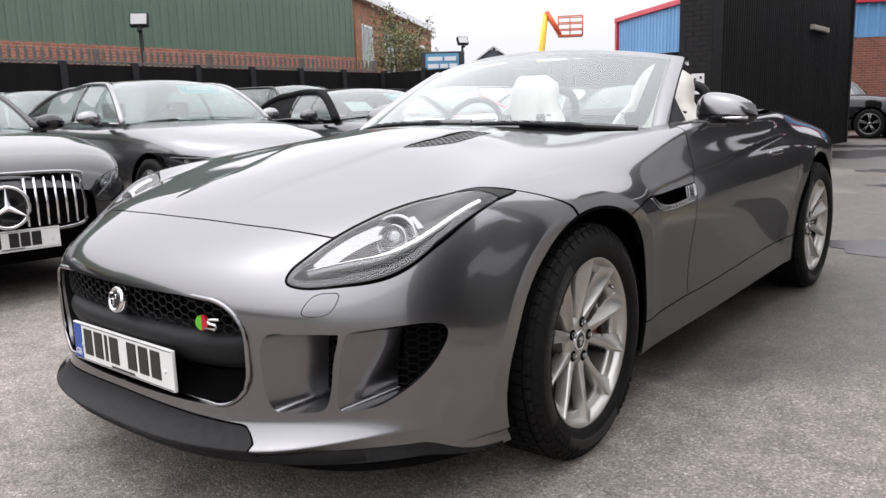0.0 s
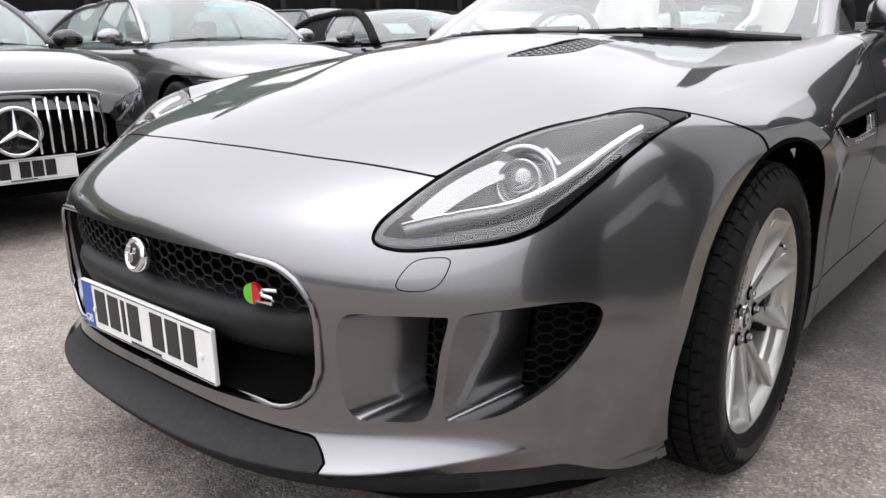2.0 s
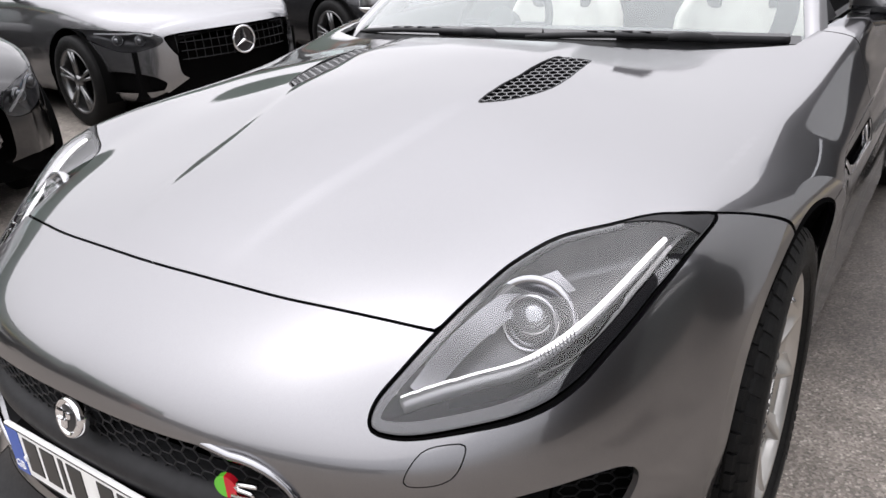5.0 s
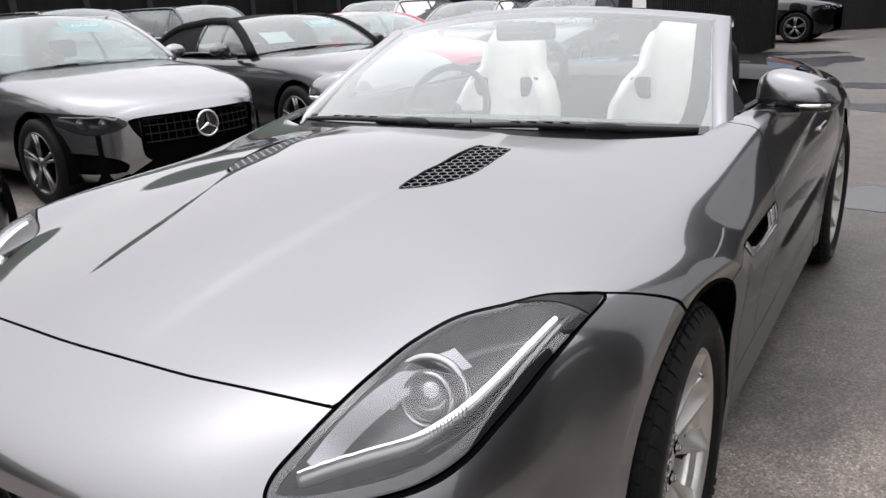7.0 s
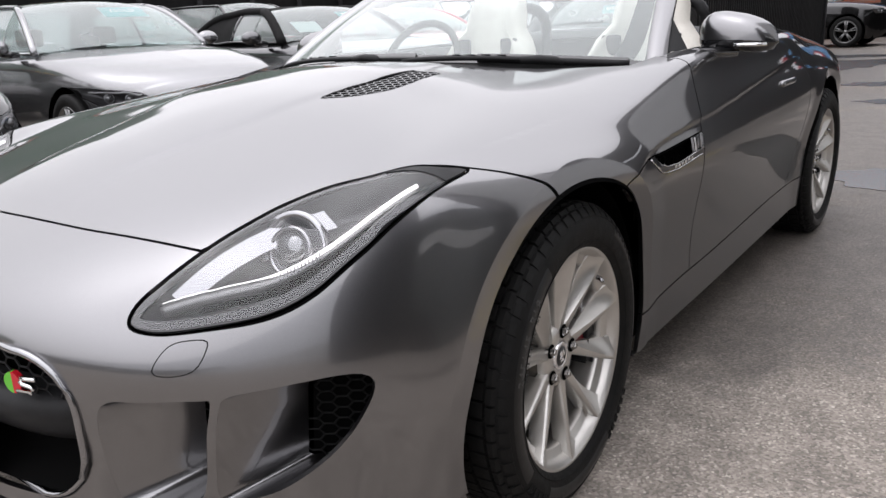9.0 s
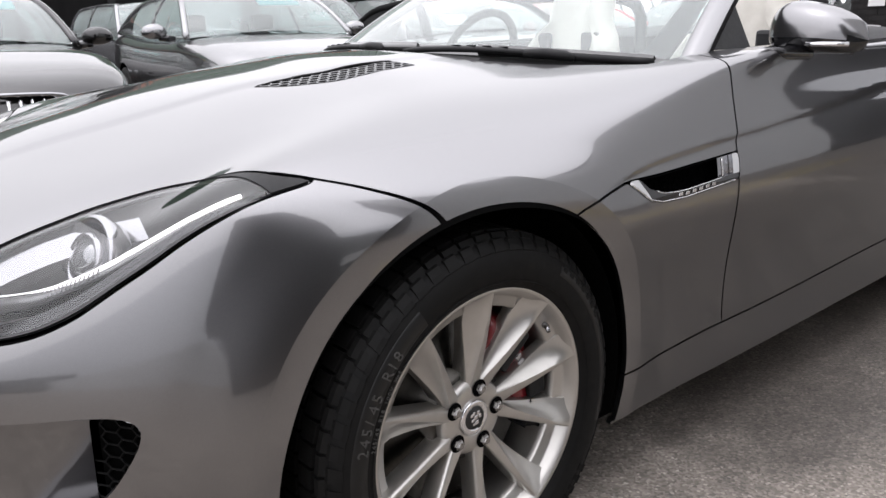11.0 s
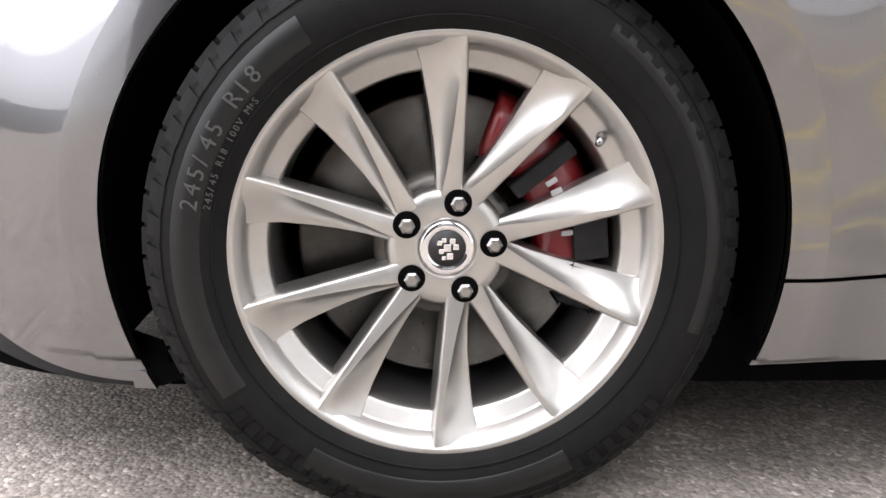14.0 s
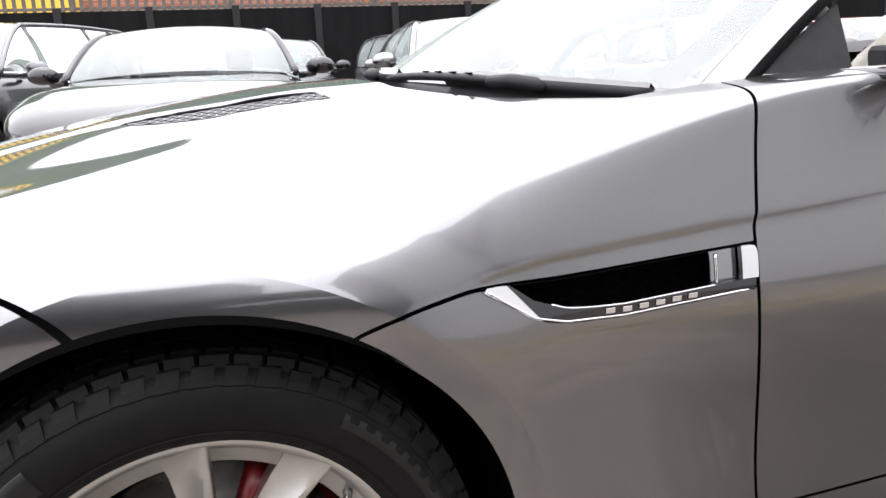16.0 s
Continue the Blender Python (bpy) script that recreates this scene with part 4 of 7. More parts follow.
for sx in (1, -1):
    P = (lambda q: q) if sx == 1 else (lambda q: mirrored(*q))
    Vv, Tv = vent_piece
    blade = clip(Vv, Tv, (low_edge(Vv[:, 1]) + 0.026 - 0.010 * step01(Vv[:, 1], 0.35, 0.50)) - Vv[:, 2])
    tip = clip(*blade, 0.412 - blade[0][:, 1] - 0.9 * (blade[0][:, 2] - 0.690))
    mid_blade = clip(*blade, blade[0][:, 1] + 0.9 * (blade[0][:, 2] - 0.690) - 0.4125)
    mid_blade = clip(*mid_blade, 0.7225 - mid_blade[0][:, 1])
    back_bit = clip(*clip(Vv, Tv, Vv[:, 2] - low_edge(Vv[:, 1]) - 0.0165), clip(Vv, Tv, Vv[:, 2] - low_edge(Vv[:, 1]) - 0.0165)[0][:, 1] - 0.660)
    blade_ob = panel("side_vent", [P(mid_blade)], SMOKE_CHROME, hero, "gloss black side vent with chrome ends", 0.001, 0.012)
    panel("vent_tip", [P(tip)], CHROME, blade_ob, "chrome tip", 0.001, 0.012)
    panel("vent_chrome", [P(clip(*back_bit, back_bit[0][:, 1] - 0.702))], CHROME, blade_ob, "chrome rear piece", 0.001, 0.014)
    panel("vent_scoop", [P(clip(*back_bit, 0.700 - back_bit[0][:, 1]))], DARK_CHROME, blade_ob, "dark chrome scoop", -0.010, 0.014)
    ys = np.linspace(0.350, 0.716, 40)
    lowline = on_skin(np.c_[ys, low_edge(ys) + 0.0015], (1, 2), FLANK)
    tube("vent_trim", (lowline[:, :3] + 0.0012 * lowline[:, 3:]) * [sx, 1, 1], 0.0016, CHROME, blade_ob, "thin chrome edge", 6)
    ys = np.linspace(0.430, 0.664, 30)
    topline = on_skin(np.c_[ys, low_edge(ys) + 0.026 - 0.010 * step01(ys, 0.35, 0.50)], (1, 2), FLANK)
    tube("vent_trim", (topline[:, :3] + 0.0012 * topline[:, 3:]) * [sx, 1, 1], 0.0012, CHROME, blade_ob, "", 6)
    upright = on_skin(np.c_[np.full(8, 0.664), np.linspace(low_edge(0.664) + 0.016, 0.738, 8)], (1, 2), FLANK)
    tube("vent_trim", (upright[:, :3] - 0.002 * upright[:, 3:]) * [sx, 1, 1], 0.0026, CHROME, blade_ob, "", 6)
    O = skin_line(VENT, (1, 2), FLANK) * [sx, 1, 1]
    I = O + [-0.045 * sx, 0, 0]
    # near-black wall and back hold the vent's shade in their colour
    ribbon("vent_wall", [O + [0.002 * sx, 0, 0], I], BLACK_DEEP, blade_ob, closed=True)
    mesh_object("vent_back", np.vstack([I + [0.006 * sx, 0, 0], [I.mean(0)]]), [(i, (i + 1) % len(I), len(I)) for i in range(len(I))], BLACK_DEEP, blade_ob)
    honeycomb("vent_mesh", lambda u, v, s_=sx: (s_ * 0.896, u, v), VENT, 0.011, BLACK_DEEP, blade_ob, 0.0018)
    for k in range(6):
        y0 = 0.502 + k * 0.0235
        q = on_skin([(y0 + 0.006, low_edge(y0) + 0.0095)], (1, 2), FLANK)[0]
        x = q[0] + 0.0022
        bmx = bmesh.new()
        add_box(bmx, x * sx - 0.001, x * sx + 0.001, y0, y0 + 0.013, q[2] - 0.0035, q[2] + 0.0035, 0.0008)
        part("vent_bar", bmx, CHROME, blade_ob)


# ---- the sports car: wheels and brakes ----
def text_mesh(body, size):
    cu = bpy.data.curves.new("lettering", "FONT")
    cu.body, cu.size, cu.extrude = body, size, 0.0006
    cu.resolution_u = 2
    ob = bpy.data.objects.new("lettering", cu)
    scene.collection.objects.link(ob)
    me = bpy.data.meshes.new_from_object(ob.evaluated_get(bpy.context.evaluated_depsgraph_get()))
    bpy.data.objects.remove(ob)
    V = np.array([v.co[:] for v in me.vertices]) if len(me.vertices) else np.zeros((0, 3))
    return V, [tuple(p.vertices) for p in me.polygons]


tv, tf = text_mesh("GB", 0.026)
plate_ob = [o for o in hero.children if o.name.startswith("number_plate")][0]
mesh_object("band_letters", [(a - 0.2515, -0.958 - 0.0022 - c, 0.3945 - 0.040 + b) for a, b, c in tv], tf, WHITE_BAR, plate_ob, "", False)


def polar(r, a, x):
    """A point of the wheel at radius r, a degrees clockwise from the top, x outward."""
    return (x, r * math.sin(radians(a)), r * math.cos(radians(a)))


def tyre_profile():
    pts = [(0.243, 0.006), (0.252, 0.014), (0.268, 0.021), (0.285, 0.023), (0.300, 0.0205), (0.314, 0.014), (0.323, 0.004), (0.3285, -0.010), (0.3300, -0.030), (0.3305, -0.115), (0.3300, -0.200), (0.326, -0.225), (0.30, -0.243), (0.26, -0.235), (0.24, -0.225)]
    return [(r, x) for r, x in pts]


def alloy_wheel(parent, lettering=True):
    wheel = revolve("wheel", [(0.2455, 0.0), (0.2475, 0.003), (0.2455, 0.0065), (0.2400, 0.0065), (0.2365, 0.004), (0.2330, -0.001), (0.2290, -0.006), (0.2260, -0.016), (0.2230, -0.021), (0.2060, -0.024), (0.2030, -0.029), (0.2020, -0.040), (0.2000, -0.10), (0.205, -0.20)], ALLOY, parent, "silver ten-spoke alloy wheel", 96)
    revolve("tyre", tyre_profile(), RUBBER, wheel, "worn black road tyre", 96)
    bm = bmesh.new()
    for k in range(58):
        a = k * 360 / 58
        m = Matrix.Rotation(radians(-a), 4, "X")
        for x0, x1, r0, r1, sh in ((-0.020, 0.0045, 0.3165, 0.3370, 0), (-0.062, -0.026, 0.327, 0.3392, 1.2), (-0.112, -0.070, 0.327, 0.3395, 2.4), (-0.165, -0.120, 0.327, 0.3395, 0.9)):
            mm = Matrix.Rotation(radians(-a - sh), 4, "X")
            add_box(bm, x0, x1, -0.0152, 0.0152, r0, r1, 0.0, mm)
    # outer lug faces slope with the shoulder
    for v in bm.verts:
        r = math.hypot(v.co.y, v.co.z)
        if v.co.x > 0.0 and r > 0.330:
            v.co.x -= 0.013
    # shoulder lugs that run down onto the sidewall
    for k in range(58):
        mm = Matrix.Rotation(radians(-(k + 0.5) * 360 / 58), 4, "X")
        ends = []
        for s_ in (-0.0118, 0.0118):
            ends.append([bm.verts.new(mm @ Vector((x, s_ + 0.006 * (r - 0.302) / 0.026, r))) for r, x in ((0.309, 0.0160), (0.311, 0.0172), (0.319, 0.0125), (0.3285, 0.0035), (0.3285, -0.004), (0.309, 0.006))])
        for q in range(6):
            bm.faces.new((ends[0][q], ends[0][(q + 1) % 6], ends[1][(q + 1) % 6], ends[1][q]))
        bm.faces.new(ends[0]), bm.faces.new(ends[1][::-1])
    part("tread", bm, RUBBER, wheel)
    tread = wheel.children[-1]
    tread["kind"] = "stuff"
    for r, x in ((0.3115, 0.0158), (0.2575, 0.0178)):
        revolve("sidewall_rib", [(r - 0.0016, x - 0.0012), (r, x + 0.0012), (r + 0.0016, x - 0.0014)], RUBBER, wheel, "", 96)
    # smooth raised panels on the sidewall
    for a0, a1, r0, r1 in ((-122, -32, 0.270, 0.299), (34, 108, 0.288, 0.303), (150, 215, 0.272, 0.299)):
        rows = []
        for r, x in ((r0 - 0.001, 0.0), (r0, 0.0012), ((r0 + r1) / 2, 0.0013), (r1, 0.0012), (r1 + 0.001, 0.0)):
            base = float(np.interp(r, [0.243, 0.252, 0.268, 0.285, 0.300, 0.314], [0.006, 0.014, 0.021, 0.023, 0.0205, 0.014]))
            rows.append([polar(r, a0 + (a1 - a0) * i / 36, base + x) for i in range(37)])
        ribbon("sidewall_panel", rows, RUBBER_SMOOTH, wheel)
    # spokes: a flat crest with one side falling away towards the rim
    prof = []
    for r, t0, t1, t2, x, drop in ((0.048, 0.0130, -0.0120, -0.0170, -0.0350, 0.006), (0.070, 0.0105, -0.0100, -0.0165, -0.0310, 0.008), (0.095, 0.0092, -0.0070, -0.0190, -0.0260, 0.013), (0.125, 0.0080, -0.0050, -0.0240, -0.0190, 0.019), (0.155, 0.0066, -0.0035, -0.0305, -0.0125, 0.023), (0.185, 0.0050, -0.0025, -0.0380, -0.0065, 0.025), (0.204, 0.0038, -0.0018, -0.0435, -0.0030, 0.0195), (0.214, 0.0030, -0.0014, -0.0465, -0.0012, 0.0165), (0.223, 0.0024, -0.0012, -0.0500, 0.0008, 0.0125), (0.231, 0.0020, -0.0010, -0.0540, 0.0028, 0.0070), (0.2380, 0.0012, -0.0010, -0.0570, 0.0048, 0.0015)):
        prof.append((r, t0, t1, t2, x, drop))

    def spoke(shift):
        V, Fc = [], []
        for r, t0, t1, t2, x, drop in prof:
            bend = -shift * (1 - r / 0.24)
            for t, d in ((t0 + 0.005, -0.040), (t0 + 0.0030, -0.008), (t0 + 0.0008, -0.0012), (t0 - 0.001, 0.0), (t1, 0.0), (t1 + (t2 - t1) * 0.16, -drop * 0.30), (t1 + (t2 - t1) * 0.45, -drop * 0.68), (t1 + (t2 - t1) * 0.75, -drop * 0.92), (t2, -drop), (t2 - 0.0015, -drop - 0.004), (t2 - 0.002, -0.044)):
                V.append((x + d, t + bend, r))
        n = 11
        for i in range(len(prof) - 1):
            for j in range(n - 1):
                Fc.append((i * n + j, i * n + j + 1, (i + 1) * n + j + 1, (i + 1) * n + j))
        Fc.append(tuple(range(n))[::-1])
        sp = mesh_object("spoke", V, Fc, ALLOY, wheel)
        bmx = bmesh.new()
        bmx.from_mesh(sp.data)
        bmesh.ops.recalc_face_normals(bmx, faces=bmx.faces)
        bmx.to_mesh(sp.data)
        bmx.free()
        sp.data.polygons.foreach_set("use_smooth", [True] * len(sp.data.polygons))
        sp.data.set_sharp_from_angle(angle=radians(40))
        return sp

    for j, shift in enumerate((0.0, 0.021)):
        first = spoke(shift)
        for k in range(5):
            sp = first if k == 0 else new("spoke", first.data)
            sp.parent = wheel
            sp.rotation_euler = (radians(-(3.6 + 36 * j + 72 * k)), 0, 0)
    revolve("hub", [(0.0, -0.040), (0.033, -0.0400), (0.034, -0.0335), (0.038, -0.0325), (0.058, -0.0325), (0.066, -0.0350), (0.071, -0.041), (0.074, -0.06)], ALLOY, wheel, "", 60)
    cap = revolve("centre_cap", [(0.0, -0.030), (0.022, -0.0305), (0.0235, -0.029), (0.0305, -0.029), (0.0325, -0.031), (0.033, -0.042)], CHROME, wheel, "chrome centre cap", 40)
    revolve("cap_face", [(0.0, -0.0292), (0.0215, -0.0292), (0.022, -0.031)], INK, wheel, "", 30)
    bm = bmesh.new()
    for y, z, s_ in ((-0.009, 0.007, 0.006), (-0.004, 0.010, 0.006), (0.006, 0.009, 0.007), (0.010, 0.002, 0.007), (0.0, 0.001, 0.009), (-0.007, -0.003, 0.006), (0.003, -0.009, 0.008), (-0.004, -0.011, 0.005)):
        add_box(bm, -0.0293, -0.0272, y - s_ / 2, y + s_ / 2, z - s_ / 2, z + s_ / 2, 0.001)
    part("cap_relief", bm, CHROME, wheel)
    for k in range(5):
        y, z = 0.0545 * math.sin(radians(13 + 72 * k)), 0.0545 * math.cos(radians(13 + 72 * k))
        # near-black disc on the hub face stands in for a shaded well
        well = revolve("nut_well", [(0.0, -0.0300), (0.0135, -0.0300), (0.0150, -0.0300), (0.0162, -0.0312)], BLACK_DEEP, wheel, "", 24)
        well.location = (0, y, z)
        nut = revolve("wheel_nut", [(0.0, -0.019), (0.0062, -0.0192), (0.0072, -0.021), (0.0095, -0.023), (0.0105, -0.029), (0.0105, -0.036)], NUT, wheel, "", 6)
        nut.data.polygons.foreach_set("use_smooth", [False] * len(nut.data.polygons))
        nut.location = (0, y, z)
    tube("valve", [polar(0.2165, 53, -0.030), polar(0.2135, 53, -0.014), polar(0.205, 53, -0.004)], [0.0075, 0.0055, 0.0040], DARK_CHROME, wheel)
    if lettering:
        # readable size marking on a raised panel, plain bars for the maker's mark
        for body, r, size, mid in (("245/45 R18", 0.2835, 0.026, -61), ("245/45 R18 100V M+S", 0.2645, 0.0105, -63)):
            total = len(body) * size * 0.62
            verts, faces = [], []
            for i, ch in enumerate(body):
                if ch == " ":
                    continue
                tv, tf = text_mesh(ch, size)
                off = len(verts)
                ang = mid + math.degrees((i - len(body) / 2) * size * 0.66 / r)
                for vx, vy, vz in tv:
                    a = ang + math.degrees(vx / r)
                    rr = r + vy - size * 0.35
                    verts.append(polar(rr, a, 0.0246 - 0.20 * max(0, rr - 0.285) + vz))
                faces += [tuple(q + off for q in f) for f in tf]
            mesh_object("tyre_marking", verts, faces, RUBBER_WORN, wheel, "", False)
        for mid, count in ((52, 7), (140, 6), (-140, 8)):
            for i in range(count):
                a = mid + (i - count / 2) * 4.4
                part("tyre_bar", add_box(bmesh.new(), 0.0190, 0.0222, -0.0065, 0.0065, 0.288, 0.306, 0.0015, Matrix.Rotation(radians(-a), 4, "X")), RUBBER, wheel)
    return wheel


for yy, xx in ((0.0, 0.905), (WHEELBASE, 0.874)):
    for sx in (1, -1):
        w = alloy_wheel(hero, sx == 1 and yy == 0.0)
        w.matrix_world = pose(sx * xx, yy, 0.340, 0, 0, (2.5 if yy == 0 else 0) + (0 if sx == 1 else 180)) @ Matrix.Diagonal((1, 1.03, 1.03, 1))
        disc = revolve("brake_disc", [(0.060, -0.052), (0.085, -0.052), (0.088, -0.085), (0.172, -0.085), (0.176, -0.088), (0.176, -0.110), (0.09, -0.112)], STEEL, hero, "worn steel brake disc", 72)
        disc.matrix_world = w.matrix_world
        V, Fc = [], []
        steps = 26
        for i in range(steps + 1):
            a = (20 + 92 * i / steps) * (1 if sx == 1 else 1)
            thick = 0.052 + 0.010 * math.sin(math.pi * i / steps)
            for r, x in ((0.108, -0.082), (0.112, -thick), (0.128, -thick + 0.008), (0.160, -thick + 0.009), (0.178, -thick - 0.001), (0.190, -0.085), (0.186, -0.125)):
                V.append(polar(r, a, x))
        for i in range(steps):
            for j in range(6):
                Fc.append((i * 7 + j, i * 7 + j + 1, (i + 1) * 7 + j + 1, (i + 1) * 7 + j))
        Fc += [tuple(range(7)), tuple(range(steps * 7, steps * 7 + 7))[::-1]]
        cal = mesh_object("brake_caliper", V, Fc, RED_PAINT, hero, "red brake caliper")
        bmx = bmesh.new()
        bmx.from_mesh(cal.data)
        bmesh.ops.recalc_face_normals(bmx, faces=bmx.faces)
        bmx.to_mesh(cal.data)
        bmx.free()
        cal.matrix_world = w.matrix_world
        for i in range(6):
            bm = bmesh.new()
            a = 58 + i * 5.2
            add_box(bm, -0.0425, -0.0380, -0.0032, 0.0032, 0.136, 0.150, 0.001, Matrix.Rotation(radians(-a), 4, "X"))
            part("caliper_bar", bm, GREY_BAR, cal)
        for a, r0, r1, wide in ((51, 0.100, 0.186, 0.010), (84, 0.150, 0.192, 0.036), (108, 0.150, 0.190, 0.024)):
            part("caliper_bracket", add_box(bmesh.new(), -0.075, -0.037, -wide, wide, r0, r1, 0.004, Matrix.Rotation(radians(-a), 4, "X")), BLACK_SATIN, cal, "black caliper bracket")
        # wheel-house lining
        V, Fc, n = [], [], 30
        for i in range(n + 1):
            a = -106 + 212 * i / n
            for r, x in ((ARCH_R + 0.006, 0.890), (ARCH_R + 0.012, 0.80), (ARCH_R + 0.012, 0.58), (0.05, 0.57)):
                V.append((sx * (x - 0.018), yy + r * math.sin(radians(a)), 0.336 + r * math.cos(radians(a))))
        for i in range(n):
            for j in range(3):
                Fc.append((i * 4 + j, i * 4 + j + 1, (i + 1) * 4 + j + 1, (i + 1) * 4 + j))
        mesh_object("wheel_arch_liner", V, Fc, BLACK_DEEP, hero)
box("underbody", -0.76, 0.76, -0.38, 3.2, 0.115, 0.26, BLACK_DEEP, hero)
box("front_undertray", -0.44, 0.44, -0.80, -0.38, 0.165, 0.26, BLACK_DEEP, hero)
box("inner_floor", -0.56, 0.56, -0.72, 3.0, 0.24, 0.60, BLACK_DEEP, hero)
box("radiator", -0.50, 0.50, -0.84, -0.60, 0.20, 0.60, BLACK_DEEP, hero)

# ---- the sports car: windscreen, wipers, mirrors, cabin ----
def screen_point(u, v):
    base = np.array([0.752 * u, 0.450 + 0.275 * u * u, 0.957 - 0.040 * u * u])
    top = np.array([0.615 * u, 1.090 + 0.120 * u * u, 1.262 - 0.052 * u**2])
    p = base + (top - base) * v
    p[2] += 0.020 * math.sin(math.pi * v) * (1 - u * u * 0.5)
    p[1] -= 0.012 * math.sin(math.pi * v)
    return p


nu, nv = 41, 17
V = [screen_point(-1 + 2 * i / (nu - 1), j / (nv - 1)) for j in range(nv) for i in range(nu)]
Fc = [(j * nu + i, j * nu + i + 1, (j + 1) * nu + i + 1, (j + 1) * nu + i) for j in range(nv - 1) for i in range(nu - 1)]
glass = mesh_object("windscreen", V, Fc, GLASS, hero, "raked windscreen reflecting pale sky")
glass.visible_shadow = False
for sx in (1, -1):
    edge = np.array([screen_point(sx, v) for v in np.linspace(-0.04, 1.0, 22)])
    o1 = edge + [0.012 * sx, -0.006, 0.006]
    o2 = edge + [0.050 * sx, 0.030, 0.0]
    o3 = edge + [0.046 * sx, 0.046, -0.014]
    o4 = edge + [0.0, 0.040, -0.018]
    ribbon("screen_pillar", [edge + [-0.002 * sx, 0, -0.002], o1, edge + [0.036 * sx, 0.004, 0.007], o2], GREY_PAINT, hero, "painted windscreen pillar")
    ribbon("pillar_seal", [o2, o3, o4, edge + [-0.004 * sx, 0.012, -0.006]], BLACK_SATIN, hero)
head = np.array([screen_point(u, 1.0) for u in np.linspace(-1.07, 1.07, 41)])
ribbon("screen_header", [head + [0, -0.008, -0.004], head + [0, 0.010, 0.010], head + [0, 0.045, 0.014], head + [0, 0.075, 0.004], head + [0, 0.075, -0.022], head + [0, 0.02, -0.022]], GREY_PAINT, hero, "painted windscreen header rail")
cowl_line = np.array([(u * 0.80, 0.352 + 0.300 * (u * 0.80 / 0.78) ** 2 - 0.015, 0) for u in np.linspace(-1, 1, 41)])
cq = on_skin(np.c_[np.abs(cowl_line[:, 0]), cowl_line[:, 1]], (0, 1), FRONT_TOP)
cowl_line[:, 2] = cq[:, 2] - 0.018
glass_base = np.array([screen_point(u, 0.02) for u in np.linspace(-1, 1, 41)])
ribbon("cowl_panel", [cowl_line, (cowl_line * 0.5 + glass_base * 0.5) - [0, 0, 0.016], glass_base - [0, 0, 0.004]], BLACK_SATIN, hero, "black plastic scuttle below the windscreen")
frit = [[screen_point(u, v) + [0, -0.0012, 0.0016] for u in np.linspace(-0.99, 0.99, 41)] for v in (0.0, 0.055)]
ribbon("screen_band", frit, BLACK_GLOSS, hero)
for sx in (1, -1):
    side_frit = [[screen_point(sx * (u - 0.05 * (1 - v) ** 6), v) + [0, 0.0016, -0.0016] for v in np.linspace(0.02, 0.99, 24)] for u in (0.925, 0.995)]
    ribbon("screen_band", side_frit, BLACK_GLOSS, hero)
top_frit = [[screen_point(u, v) + [0, 0.0016, -0.0016] for u in np.linspace(-0.97, 0.97, 31)] for v in (0.935, 0.995)]
ribbon("screen_band", top_frit, BLACK_GLOSS, hero)
for u0, u1, u2 in ((0.13, 0.70, 0.955), (-0.90, -0.04, 0.19)):
    # the arm's foot, the joint over the middle of the blade, and the blade's far tip, as shares of the half width
    along = lambda u, lift, fwd: screen_point(u, 0.0) + [0, -fwd, lift]
    us_ = np.linspace(u0, u1, 16)
    hump = np.sin(np.linspace(0.15, 1, 16) * math.pi * 0.72)
    arm = [along(u, 0.002 + 0.015 * h, 0.016) for u, h in zip(us_, hump)]
    wip = tube("wiper_arm", arm, np.interp(np.linspace(0, 1, 16), [0, 0.12, 0.75, 1], [0.005, 0.011, 0.011, 0.010]), BLACK_SATIN, hero, "black windscreen wiper", 10, False, 0.75)
    joint = along(u1, 0.014, 0.016)
    d = (along(u1 + 0.05, 0.014, 0.016) - along(u1 - 0.05, 0.014, 0.016)) / 0.1
    tube("wiper_joint", [joint - d * 0.09, joint - d * 0.03 + [0, 0, 0.003], joint + d * 0.03, joint + d * 0.055 - [0, 0, 0.006]], [0.012, 0.0150, 0.0150, 0.009], BLACK_SATIN, wip, "", 10, False, 0.85)
    bl = np.array([along(u, 0.012, 0.006) for u in np.linspace(u1 - (u2 - u1) * 1.0, u2, 20)])
    tube("wiper_blade", bl, 0.010, BLACK_SATIN, wip, "", 6, False, 1.1)
    ribbon("blade_spoiler", [bl + [0, -0.008, 0.004], bl + [0, -0.002, 0.017], bl + [0, 0.006, 0.006]], BLACK_GLOSS, wip)
    for k in range(4):
        q = along(u0 + (u1 - u0) * (0.42 + 0.10 * k), 0.0, 0.016) + [0, 0, 0.001 + 0.015 * float(np.interp(0.42 + 0.10 * k, np.linspace(0, 1, 16), hump)) + 0.0100]
        part("arm_slot", add_box(bmesh.new(), q[0] - 0.014, q[0] + 0.014, q[1] - 0.003, q[1] + 0.003, q[2] - 0.002, q[2] + 0.0012, 0.0), BLACK_DEEP, wip)


